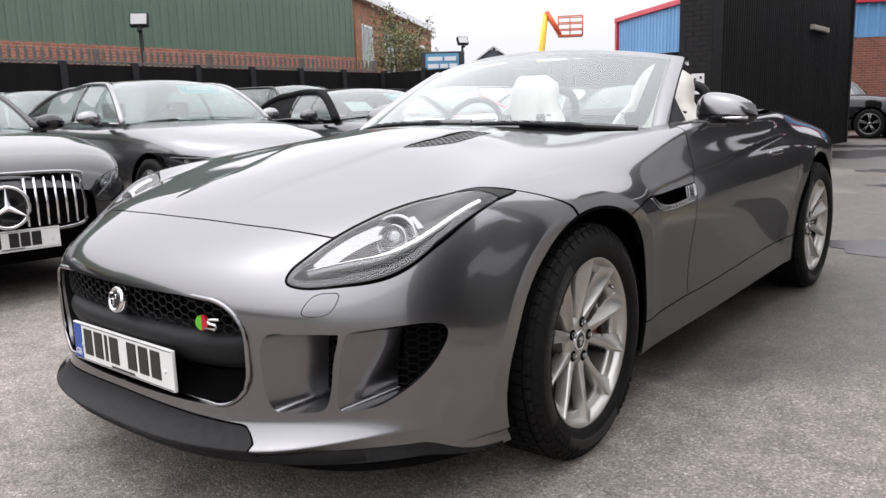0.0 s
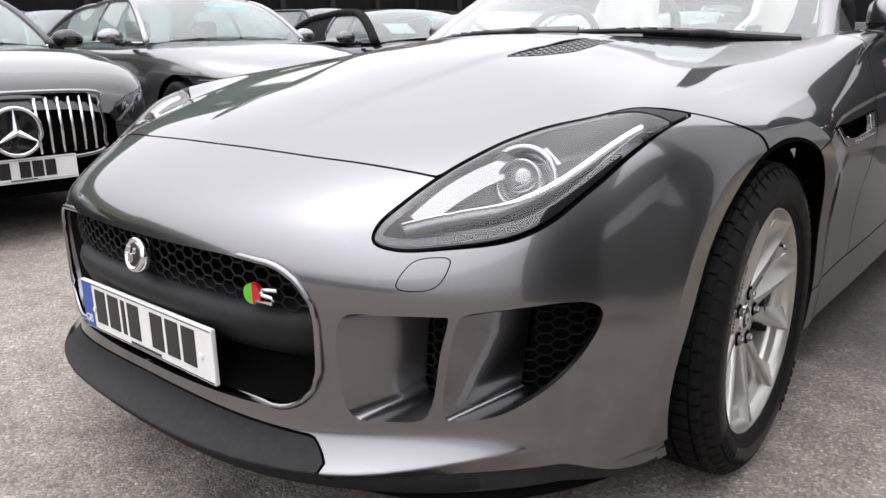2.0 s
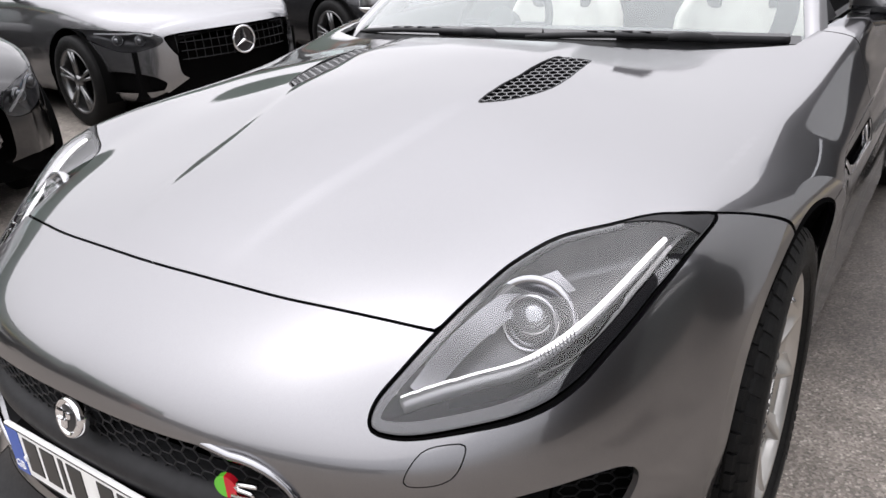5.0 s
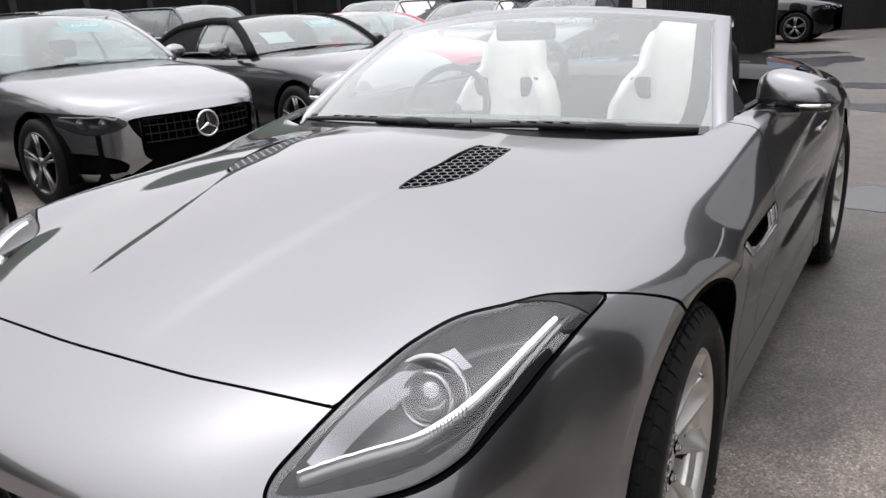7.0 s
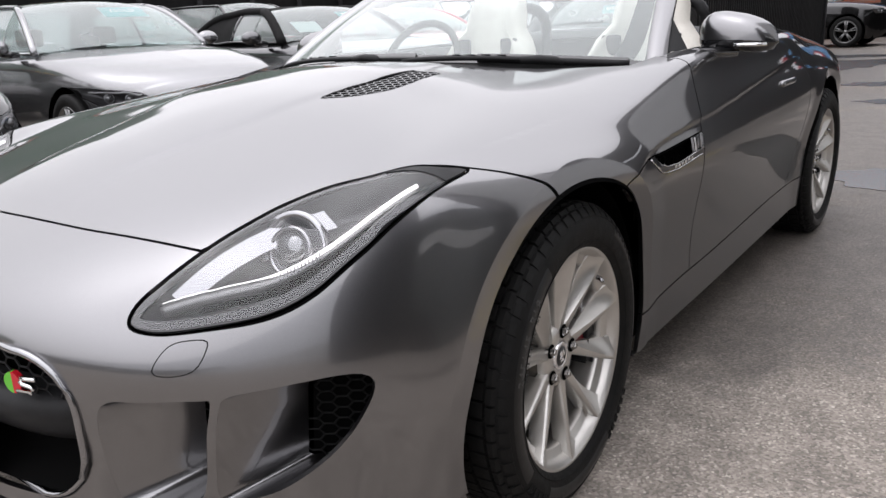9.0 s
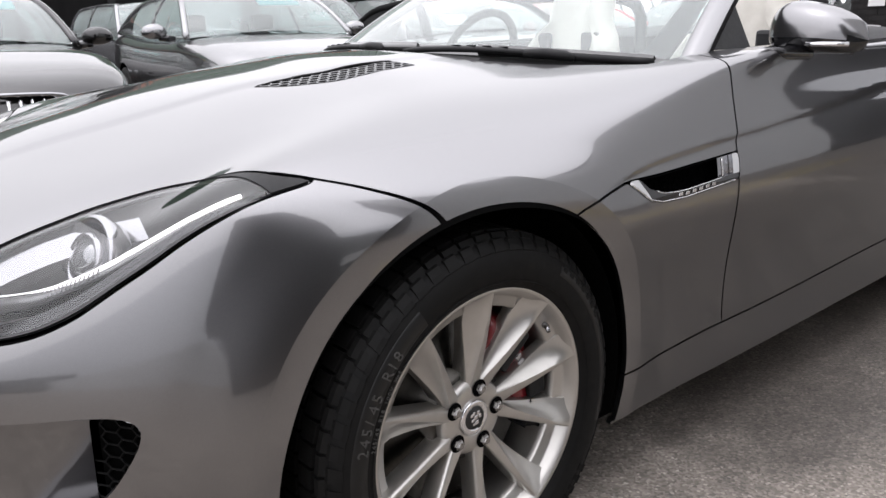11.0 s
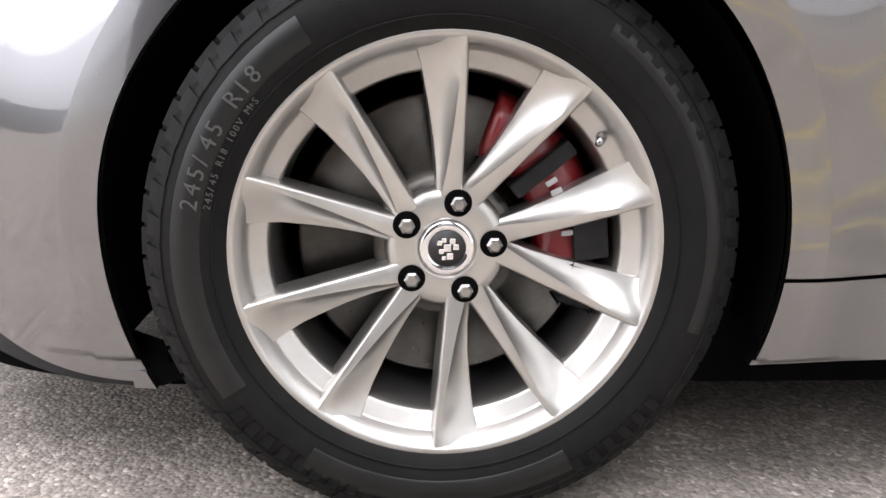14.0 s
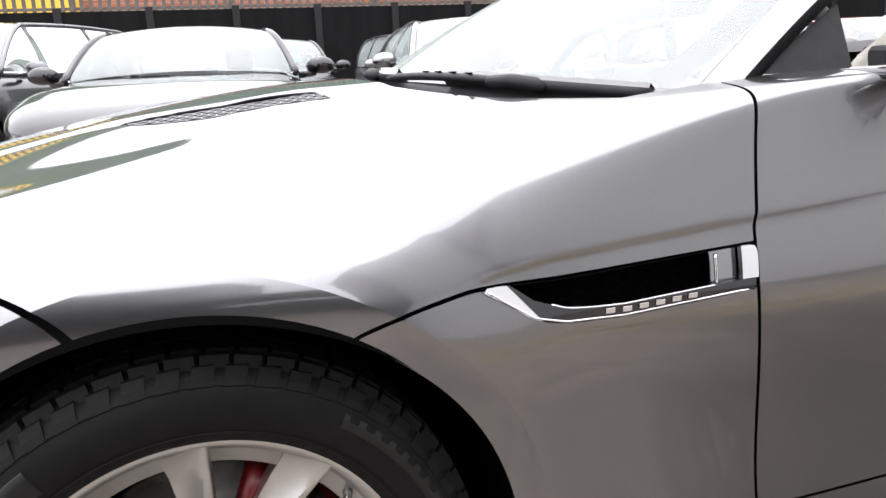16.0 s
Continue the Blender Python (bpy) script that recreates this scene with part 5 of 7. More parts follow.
def mirror_shell(sx):
    """Rounded door-mirror housing: painted cap above, black foot below."""
    M, n, k = [], 28, 15
    m = pose(0.902, 1.075, 0.980, 0, 0, -14)
    for i in range(k):
        u = -1 + 2 * i / (k - 1)
        w = (1 - abs(u) ** 3.0) ** 0.42 if abs(u) < 1 else 0
        for j in range(n):
            a = j * math.tau / n
            y, z = math.cos(a), math.sin(a)
            y = math.copysign(abs(y) ** 0.8, y)
            z = math.copysign(abs(z) ** 0.75, z)
            fy = 0.070 * (1.0 if y < 0 else 0.55)
            h = (0.078 - 0.022 * u) if z > 0 else 0.040
            q = m @ Vector((0.118 * u, fy * y * w + 0.030 * max(u, 0) ** 2, h * z * w - 0.010 * max(u, 0) ** 2))
            M.append((sx * q.x, q.y, q.z))
    Fc = [(i * n + j, i * n + (j + 1) % n, (i + 1) * n + (j + 1) % n, (i + 1) * n + j) for i in range(k - 1) for j in range(n)]
    return np.array(M), np.array(Fc), m


for sx in (1, -1):
    M, Fm, mm = mirror_shell(sx)
    zc = M[Fm].mean(1)[:, 2]
    capf = [f for f, z in zip(Fm, zc) if z > 0.978]
    low = [f for f, z in zip(Fm, zc) if z <= 0.978]
    cap = mesh_object("door_mirror", M, capf, GREY_PAINT, hero, "grey door mirror with a black base")
    mesh_object("mirror_base", M, low, BLACK_GLOSS, cap)
    ind = [mm @ Vector((x, -0.070 * (1 - abs(x / 0.118) ** 3) ** 0.42 + 0.030 * (x / 0.118) ** 2 - 0.0015, -0.016)) for x in (0.03, 0.06, 0.085, 0.105)]
    tube("mirror_indicator", [(sx * p.x, p.y, p.z) for p in ind], 0.006, CHROME, cap, "clear indicator strip", 6)
    tube("mirror_arm", [(sx * 0.772, 0.900, 0.948), (sx * 0.81, 0.945, 0.946), (sx * 0.90, 1.045, 0.944)], [0.014, 0.024, 0.034], BLACK_GLOSS, cap, "", 10, False, 0.55)
    q = [mm @ Vector((0.100 * a, 0.024, 0.046 * b)) for a, b in ((-0.9, -0.9), (0.85, -0.9), (0.85, 0.9), (-0.9, 0.9))]
    mesh_object("mirror_glass", [(sx * p.x, p.y, p.z) for p in q], [(0, 1, 2, 3)], material("mirror_silver", (0.9, 0.9, 0.9), 0.0, 1.0), cap)

DASH = varied(material("dark_dash_vinyl", (0.03, 0.03, 0.032), 0.55), (0.022, 0.022, 0.024), (0.038, 0.038, 0.04), 30, bump=0.1, bump_scale=600)
dash = [[(u * w, y, z - 0.02 * u * u) for u in np.linspace(-1, 1, 25)] for w, y, z in ((0.76, 0.68, 0.895), (0.76, 0.85, 0.925), (0.75, 1.00, 0.915), (0.74, 1.05, 0.85), (0.74, 1.03, 0.60))]
ribbon("dashboard", dash, DASH, hero, "dark vinyl dashboard")
wheel_c, tilt = Vector((-0.36, 1.10, 0.905)), pose(0, 0, 0, 64, 0, 0)
rimp = [wheel_c + tilt @ Vector((0.182 * math.cos(a), 0.182 * math.sin(a), 0)) for a in np.linspace(0, math.tau, 40, endpoint=False)]
sw = tube("steering_wheel", rimp, 0.015, DASH, hero, "black leather steering wheel", 10, True)
bm = bmesh.new()
for a in (0, 180, 270):
    add_tube(bm, [wheel_c, wheel_c + tilt @ Vector((0.175 * math.cos(radians(a)), 0.175 * math.sin(radians(a)), 0))], 0.018, 8, False, 0.5)
add_tube(bm, [wheel_c + tilt @ Vector((0, 0, 0.03)), wheel_c - tilt @ Vector((0, 0, 0.03))], 0.055, 16)
part("wheel_boss", bm, DASH, sw)
for sx in (1, -1):
    rows = []
    for h, w, y, puff in ((0.46, 0.24, 1.50, 0.02), (0.60, 0.25, 1.55, 0.03), (0.75, 0.25, 1.59, 0.04), (0.88, 0.235, 1.63, 0.045), (0.97, 0.19, 1.66, 0.04), (1.03, 0.135, 1.675, 0.03), (1.10, 0.130, 1.69, 0.028), (1.16, 0.110, 1.70, 0.02), (1.175, 0.06, 1.715, 0.0)):
        rows.append([(sx * 0.37 + w * u, y - puff * abs(u) ** 2.5 * 1.6 + 0.02, h) for u in np.linspace(-1, 1, 17)])
    seat = ribbon("seat", rows, CREAM, hero, "ivory leather sports seat", thick=0.10)
    cush = [[(sx * 0.37 + 0.25 * u, y, z + 0.04 * abs(u) ** 2.5) for u in np.linspace(-1, 1, 17)] for y, z in ((1.05, 0.44), (1.10, 0.50), (1.30, 0.49), (1.50, 0.46))]
    ribbon("seat_cushion", cush, CREAM, seat, thick=0.08)
    # dark blocks set into the backrest imitate its shaded openings
    for q in (-1, 1):
        box("seat_cutout", sx * 0.37 + q * 0.125 - 0.042, sx * 0.37 + q * 0.125 + 0.042, 1.588, 1.612, 0.905, 0.990, DASH, seat, "dark opening in the backrest", 0.012)
    hoop = smooth_line([(sx * 0.20, 1.86, 0.90), (sx * 0.21, 1.86, 1.06), (sx * 0.29, 1.86, 1.115), (sx * 0.45, 1.86, 1.115), (sx * 0.53, 1.86, 1.06), (sx * 0.54, 1.86, 0.90)], 24)
    tube("roll_hoop", hoop, 0.024, BLACK_SATIN, hero, "black roll hoop behind the seat", 10)
    trim = [[(sx * (0.775 - dx), y, z) for y in np.linspace(0.78, 2.05, 14)] for dx, z in ((0.0, 0.952), (0.035, 0.945), (0.06, 0.86), (0.07, 0.45))]
    ribbon("door_trim", trim, BLACK_SATIN, hero, "black door trim")
    tri = [(sx * 0.772, 0.83, 0.955), (sx * 0.772, 1.01, 0.955), (sx * 0.71, 1.03, 1.055)]
    qg = mesh_object("quarter_light", tri + [(x - 0.006 * sx, y, z) for x, y, z in tri], [(0, 1, 2), (3, 5, 4), (0, 3, 4, 1), (1, 4, 5, 2), (2, 5, 3, 0)], BLACK_SATIN, hero, "", False)
box("bulkhead", -0.72, 0.72, 1.92, 2.0, 0.40, 0.97, BLACK_SATIN, hero, bevel=0.02)
tonneau = [[(u * 0.74, y, z - 0.03 * u * u) for u in np.linspace(-1, 1, 21)] for y, z in ((1.88, 0.975), (1.95, 1.005), (2.10, 1.012), (2.24, 1.000))]
ribbon("roof_cover", tonneau, BLACK_SATIN, hero, "black folded soft-top cover")
box("sensor_housing", -0.065, 0.065, 1.005, 1.060, 1.195, 1.232, DASH, hero, "", 0.012)
box("interior_mirror", -0.115, 0.115, 1.075, 1.105, 1.165, 1.225, BLACK_SATIN, hero, "", 0.015)


# ---- the other cars ----
def dark_paint(name, c, metal=0.6):
    return flake_paint(name, c, 0.25, metal)


BLACK_PAINT = dark_paint("black_lacquer", (0.020, 0.0195, 0.020), 0.9)
GRAPHITE = dark_paint("graphite_lacquer", (0.10, 0.10, 0.104), 0.9)
MID_GREY = dark_paint("mid_grey_lacquer", (0.25, 0.25, 0.255), 0.9)
SILVER = dark_paint("silver_lacquer", (0.30, 0.30, 0.31))
WHITE_PAINT = material("white_lacquer", (0.55, 0.55, 0.55), 0.3, 0, 1.0)
RED_LACQUER = material("red_lacquer", (0.38, 0.012, 0.03), 0.3, 0.1, 1.0)
SMOKED = pane_glass("tinted_car_glass", (0.62, 0.74, 0.72), 1.6, 1.0, 0.20)
CABIN = varied(material("dark_cabin_cloth", (0.03, 0.03, 0.03), 0.8), (0.02, 0.02, 0.02), (0.05, 0.05, 0.05), 9)
FABRIC = varied(material("black_roof_fabric", (0.012, 0.012, 0.012), 0.9, spec=0.1), (0.008, 0.008, 0.008), (0.016, 0.016, 0.016), 60, bump=0.2, bump_scale=700)
TEAL = material("turquoise_price_card", (0.05, 0.40, 0.42), 0.5)
PAPER = material("white_paper", (0.7, 0.7, 0.7), 0.7)
LAMP_WHITE = material("white_light_guide", (0.55, 0.55, 0.56), 0.2)
CAR_RIM = material("machined_rim", (0.22, 0.22, 0.22), 0.3, 0.9)


def simple_wheel(parent, x, y, r, side, spokes=5, rim=CAR_RIM):
    """Tyre, rim and spokes of a parked car; the outer face looks along side * y."""
    w = revolve("wheel", [(r * 0.70, 0.10), (r * 0.80, 0.115), (r * 0.93, 0.11), (r, 0.09), (r * 1.003, 0.0), (r, -0.09), (r * 0.9, -0.11), (r * 0.66, -0.10)], RUBBER, parent, "", 36, "y")
    m = pose(x, y, r, 0, 0, 0 if side > 0 else 180)
    w.matrix_local = m
    revolve("rim", [(r * 0.72, 0.102), (r * 0.70, 0.108), (r * 0.66, 0.100), (r * 0.63, 0.06), (r * 0.62, -0.05)], rim, w, "", 36, "y")
    revolve("wheel_disc", [(0, 0.02), (r * 0.62, 0.02)], BLACK_DEEP, w, "", 24, "y")
    bm = bmesh.new()
    for k in range(spokes):
        a = k * 360 / spokes + 90
        for d in (-7, 7):
            c, s_ = math.cos(radians(a + d)), math.sin(radians(a + d))
            add_tube(bm, [(0.04 * c, 0.085, 0.04 * s_), (r * 0.67 * c, 0.10, r * 0.67 * s_)], [0.020, 0.016], 6, False, 0.7)
    add_tube(bm, [(0, 0.06, 0), (0, 0.098, 0)], 0.05, 14)
    part("spokes", bm, rim, w, "", True)
    return w


def parked_car(name, label, m, L=4.7, W=1.84, H=1.43, paint=GRAPHITE, hood=(0.66, 0.80, 0.93), cowl=0.285, roof=(0.46, 0.70), tail=0.90, belt=0.97, deck=1.02, roof_mat=None, wheel_r=0.335, axle=(0.185, 0.79), group="", glass=None, nose_round=0.32, spokes=5, openings=(), lamp=None, strip=None):
    """A parked car with the nose at the origin, looking along +x."""
    thing = tagged(empty(name), label, "car", group)
    thing.matrix_world = m
    hw = W / 2
    fs = np.array([0, 0.012, 0.04, 0.10, 0.20, cowl, 0.45, 0.65, 0.82, 0.93, 0.985, 1.0])
    width = np.array([0.55, 0.72, 0.86, 0.955, 0.985, 1.0, 1.0, 1.0, 0.99, 0.94, 0.84, 0.70]) * hw
    top = np.array([hood[0] - 0.10, hood[0] - 0.02, hood[0] + 0.05, hood[1], (hood[1] + hood[2]) / 2 + 0.02, hood[2], belt, belt + 0.01, deck - 0.02, deck, deck - 0.06, deck - 0.20])
    low = np.array([0.34, 0.24, 0.20, 0.20, 0.21, 0.22, 0.22, 0.22, 0.23, 0.25, 0.30, 0.42])
    f = np.linspace(0, 1, 150) ** 1.15
    w_, t_, l_ = (np.interp(f, fs, q) for q in (cubic(fs, width)(fs), cubic(fs, top)(fs), cubic(fs, low)(fs)))
    k_ = np.ones(9) / 9
    sm = lambda q: np.r_[q[:4], np.convolve(q, k_, "same")[4:-4], q[-4:]]
    w_, t_, l_ = sm(w_), sm(t_), sm(l_)
    ps, n = [], 29
    for fi, ww, tt, ll in zip(f, w_, t_, l_):
        sec = smooth_line([(0.90 * ww, ll), (0.985 * ww, ll + 0.14 * (tt - ll)), (1.0 * ww, ll + 0.50 * (tt - ll)), (0.985 * ww, ll + 0.74 * (tt - ll)), (0.945 * ww, ll + 0.90 * (tt - ll)), (0.80 * ww, tt - 0.012), (0.50 * ww, tt + 0.012), (0, tt + 0.022)], n)
        back = nose_round * (1 - fi / 0.22) ** 2 if fi < 0.22 else 0
        for yy, zz in sec:
            ps.append((-L * fi - back * (max(yy, 0.0) / hw) ** 2.4, yy, zz))
    ps = np.array(ps)
    ns_ = len(f)
    G = ps.reshape(ns_, n, 3)
    N = np.cross(np.gradient(G, axis=1), np.gradient(G, axis=0)).reshape(-1, 3)
    i = np.arange(ns_ * n).reshape(ns_, n)
    a, b, c, d = i[:-1, :-1].ravel(), i[1:, :-1].ravel(), i[1:, 1:].ravel(), i[:-1, 1:].ravel()
    T = np.vstack([np.c_[a, c, b], np.c_[a, d, c]])
    if N[:, 1].mean() < 0:
        N, T = -N, T[:, ::-1]
    V = np.c_[ps, N / np.maximum(np.linalg.norm(N, axis=1, keepdims=True), 1e-9)]
    for ax in axle:
        V, T = clip(V, T, np.hypot(V[:, 0] + L * ax, V[:, 2] - wheel_r) - wheel_r - 0.055)
    # grille, intakes and lamps are cut out of the nose and set back behind it
    def inside(outline, Vx):
        return np.where(Vx[:, 0] > -0.17 * L, loop_gap(np.c_[np.abs(Vx[:, 1]), Vx[:, 2]], np.asarray(outline, float)), -1.0)

    cuts = []
    for part_name, outline, mat, depth, part_label in openings:
        Vp, Tp = clip(V, T, inside(outline, V))
        V, T = clip(V, T, -inside(outline, V))
        cuts.append((part_name, Vp, Tp, mat, depth, part_label))
    lamp_cut = None
    if lamp is not None:
        lamp_cut = clip(V, T, inside(lamp, V))
        V, T = clip(V, T, -inside(lamp, V) - 0.003)

    def doubled(Q, K, lift):
        P3 = Q[:, :3] + lift * Q[:, 3:6]
        R3, RN = P3 * [1, -1, 1], Q[:, 3:6] * [1, -1, 1]
        return np.vstack([P3, R3]), np.vstack([K, K[:, ::-1] + len(Q)]), np.vstack([Q[:, 3:6], RN])

    for part_name, Vp, Tp, mat, depth, part_label in cuts:
        if len(Tp) and Vp[:, 1].min() > 0.02:
            for sd in (1, -1):
                mesh_object(part_name, (Vp[:, :3] - depth * Vp[:, 3:6]) * [1, sd, 1], Tp if sd == 1 else Tp[:, ::-1], mat, thing, part_label, True, Vp[:, 3:6] * [1, sd, 1])
        elif len(Tp):
            a3, b3, n3 = doubled(Vp, Tp, -depth)
            mesh_object(part_name, a3, b3, mat, thing, part_label, True, n3)
    if lamp_cut is not None and len(lamp_cut[1]):
        Q, K = lamp_cut
        rim_d = inside(lamp, Q)
        for sd in (1, -1):
            P3, N3, K3 = Q[:, :3] * [1, sd, 1], Q[:, 3:6] * [1, sd, 1], K if sd == 1 else K[:, ::-1]
            lens_ob = mesh_object("headlamp", P3, K3, LENS, thing, "clear glazed headlamp", True, N3)
            lens_ob.visible_shadow = False
            mesh_object("lamp_bowl", P3 - N3 * (0.006 + 0.05 * step01(rim_d, 0.0, 0.04))[:, None], K3, LAMP_BOWL, lens_ob)
            far = P3[:, 1] * sd
            for share in (0.36, 0.70):
                y = far.min() + share * (far.max() - far.min())
                pick = np.argsort(np.abs(far - y) + 2 * np.maximum(0.03 - rim_d, 0))[:6]
                c3, n3 = P3[pick].mean(0) - 0.024 * N3[pick].mean(0), N3[pick].mean(0)
                aim3 = (Vector([float(q) for q in n3]) + Vector((1.2, 0, 0))).normalized()
                shade = revolve("lamp_lens", [(0, 0.016), (0.018, 0.013), (0.030, 0.004), (0.034, -0.004), (0.037, 0.003), (0.040, -0.012)], CLEAR_BALL, lens_ob, "", 18, "z")
                shade.matrix_local = Matrix.Translation([float(q) for q in c3]) @ aim3.to_track_quat("Z", "Y").to_matrix().to_4x4()
            if strip:
                pts = []
                for y, z in smooth_line(strip, 18):
                    j = np.argmin((far - y) ** 2 + (P3[:, 2] - z) ** 2)
                    pts.append(P3[j] - 0.012 * N3[j])
                tube("lamp_strip", smooth_line(pts[::3], 20), 0.0065, LAMP_WHITE, lens_ob, "", 6)
    M = V.copy()
    M[:, 1] *= -1
    M[:, 4] *= -1
    body = mesh_object("body", np.vstack([V[:, :3], M[:, :3]]), np.vstack([T, T[:, ::-1] + len(V)]), paint, thing, "", True, np.vstack([V[:, 3:6], M[:, 3:6]]))
    box("floor_pan", -L * 0.93, -L * 0.06, -hw * 0.80, hw * 0.80, 0.20, 0.55, BLACK_DEEP, thing)
    # cabin
    rm = roof_mat or paint
    glass = glass or SMOKED
    xf, x0, x1, xr = -L * cowl, -L * roof[0], -L * roof[1], -L * tail
    zb0, zb1 = hood[2] - 0.01, deck - 0.015
    wb, wr = hw * 0.89, hw * 0.66

    def row(x):
        """Half width and height at the belt and at the roof edge for a place along the car."""
        if x > x0:
            q = (xf - x) / (xf - x0)
            return wb - 0.04 * (1 - q), zb0 + (belt - zb0) * q, wb - (wb - wr) * q, zb0 + (H - 0.055 - zb0) * math.sin(q * math.pi / 2) ** 0.92
        if x < x1:
            q = (x - xr) / (x1 - xr)
            return wb - 0.06 * (1 - q), zb1 + (belt - zb1) * q, wb * 0.92 - (wb * 0.92 - wr) * q, zb1 + (H - 0.065 - zb1) * math.sin(q * math.pi / 2) ** 0.9
        q = (x0 - x) / (x0 - x1)
        return wb, belt + 0.015 * math.sin(q * math.pi), wr, H - 0.055 + 0.022 * math.sin(q * math.pi) - 0.010 * q

    xs = np.r_[np.linspace(xf, x0, 16), np.linspace(x0, x1, 16)[1:], np.linspace(x1, xr, 14)[1:]]
    R = [row(x) for x in xs]
    us = np.linspace(-1, 1, 19)
    arc = lambda x, r: [(x - 0.10 * 0 + (-0.10 if x > x0 - 1e-6 else 0.06 if x < x1 + 1e-6 else 0) * u * u * (1 if x in (xs[0],) else 0.8), r[2] * u, r[3] + 0.050 * (1 - u * u)) for u in us]
    ribbon("windscreen", [arc(x, r) for x, r in zip(xs[:16], R[:16])], glass, thing).visible_shadow = False
    ribbon("roof", [arc(x, r) for x, r in zip(xs[15:31], R[15:31])], rm, thing)
    ribbon("rear_window", [arc(x, r) for x, r in zip(xs[30:], R[30:])], glass if roof_mat is not FABRIC else FABRIC, thing)
    for sd in (1, -1):
        up = [(x + (-0.08 if x > x0 else 0), sd * r[2], r[3]) for x, r in zip(xs, R)]
        dn = [(x + (-0.08 if x > x0 else 0), sd * r[0], r[1]) for x, r in zip(xs, R)]
        side = [[tuple(np.array(p) * (1 - q) + np.array(d) * q + [0, sd * 0.03 * math.sin(q * math.pi), 0]) for p, d in zip(up, dn)] for q in (0, 0.25, 0.5, 0.75, 1)]
        soft = roof_mat is FABRIC
        ribbon("side_window", [q[:25] for q in side], glass, thing)
        ribbon("quarter_window" if not soft else "roof_side", [q[24:36] for q in side], FABRIC if soft else glass, thing)
        ribbon("rear_pillar", [q[35:] for q in side], FABRIC if soft else paint, thing)
        tube("roof_rail", up, 0.055 if soft else 0.030, rm, thing, "", 8, False, 0.8)
        tube("window_trim", [tuple(np.array(p) + [0, sd * 0.012, 0.006]) for p in dn], 0.010, CHROME if roof_mat is None else BLACK_GLOSS, thing, "", 6)
        j = 24
        tube("door_pillar", [tuple(np.array(up[j]) * (1 - q) + np.array(dn[j]) * q + [0, sd * (0.004 + 0.03 * math.sin(q * math.pi)), 0]) for q in np.linspace(0, 1, 6)], 0.035, BLACK_GLOSS, thing, "", 6, False, 0.4)
        # door mirror
        mx = xf - 0.36
        bm = bmesh.new()
        bmesh.ops.create_uvsphere(bm, u_segments=18, v_segments=12, radius=1)
        for v in bm.verts:
            v.co = Vector((mx + 0.075 * v.co.x, sd * (hw + 0.10) + 0.115 * v.co.y, belt + 0.055 + 0.075 * v.co.z * (1 if v.co.z > 0 else 0.8)))
        mir = part("door_mirror", bm, paint, thing, "", True)
        tube("mirror_foot", [(mx, sd * (hw - 0.08), belt - 0.01), (mx, sd * (hw + 0.06), belt + 0.01)], 0.03, BLACK_GLOSS, mir, "", 8)
        for ax in axle:
            simple_wheel(thing, -L * ax, sd * (hw - 0.115), wheel_r, sd, spokes)
            V2 = [(-L * ax + q * math.sin(radians(an)), sd * yy, wheel_r + q * math.cos(radians(an))) for an in np.linspace(-110, 110, 18) for q, yy in ((wheel_r + 0.056, hw - 0.02), (wheel_r + 0.06, hw * 0.5), (0.02, hw * 0.5))]
            mesh_object("wheel_arch", V2, [(3 * e + g, 3 * e + g + 1, 3 * e + g + 4, 3 * e + g + 3) for e in range(17) for g in range(2)], BLACK_DEEP, thing)
    # dash, seats
    box("dashboard", xf - 0.75, xf - 0.12, -wb * 0.9, wb * 0.9, belt - 0.20, belt - 0.04, CABIN, thing, "", 0.03)
    for sd in (1, -1):
        box("seat", x0 - 0.55, x0 - 0.38, sd * 0.37 - 0.24, sd * 0.37 + 0.24, 0.5, belt + 0.02, CABIN, thing, "", 0.05)
        box("headrest", x0 - 0.56, x0 - 0.45, sd * 0.37 - 0.12, sd * 0.37 + 0.12, belt + 0.05, belt + 0.22, CABIN, thing, "", 0.04)
    thing["row"] = 1
    return thing


def face_patch(thing, name, L, poly, mat, lift=0.004, hw=0.92, nose_round=0.32, x_of=None, label="", smooth=True):
    """A flat-on-nose patch: outline in (y, z) laid on the curved front."""
    x_of = x_of or (lambda y, z: -nose_round * (abs(y) / hw) ** 2.4)
    bm = bmesh.new()
    front = [bm.verts.new((x_of(y, z) + lift, y, z)) for y, z in poly]
    back = [bm.verts.new((x_of(y, z) - 0.05, y, z)) for y, z in poly]
    n = len(poly)
    c = np.mean(poly, 0)
    mid = bm.verts.new((max(x_of(c[0], c[1]), 0 if abs(c[0]) < 0.1 else -9) + lift, *c))
    for i in range(n):
        bm.faces.new((front[i], front[(i + 1) % n], mid))
        bm.faces.new((front[i], back[i], back[(i + 1) % n], front[(i + 1) % n]))
    return part(name, bm, mat, thing, label, False)


def front_x(hw, nr, base=-0.02, rake=0.10):
    return lambda y, z: base - nr * (abs(y) / hw) ** 2.4 - rake * max(0.0, z - 0.55) * 1.2


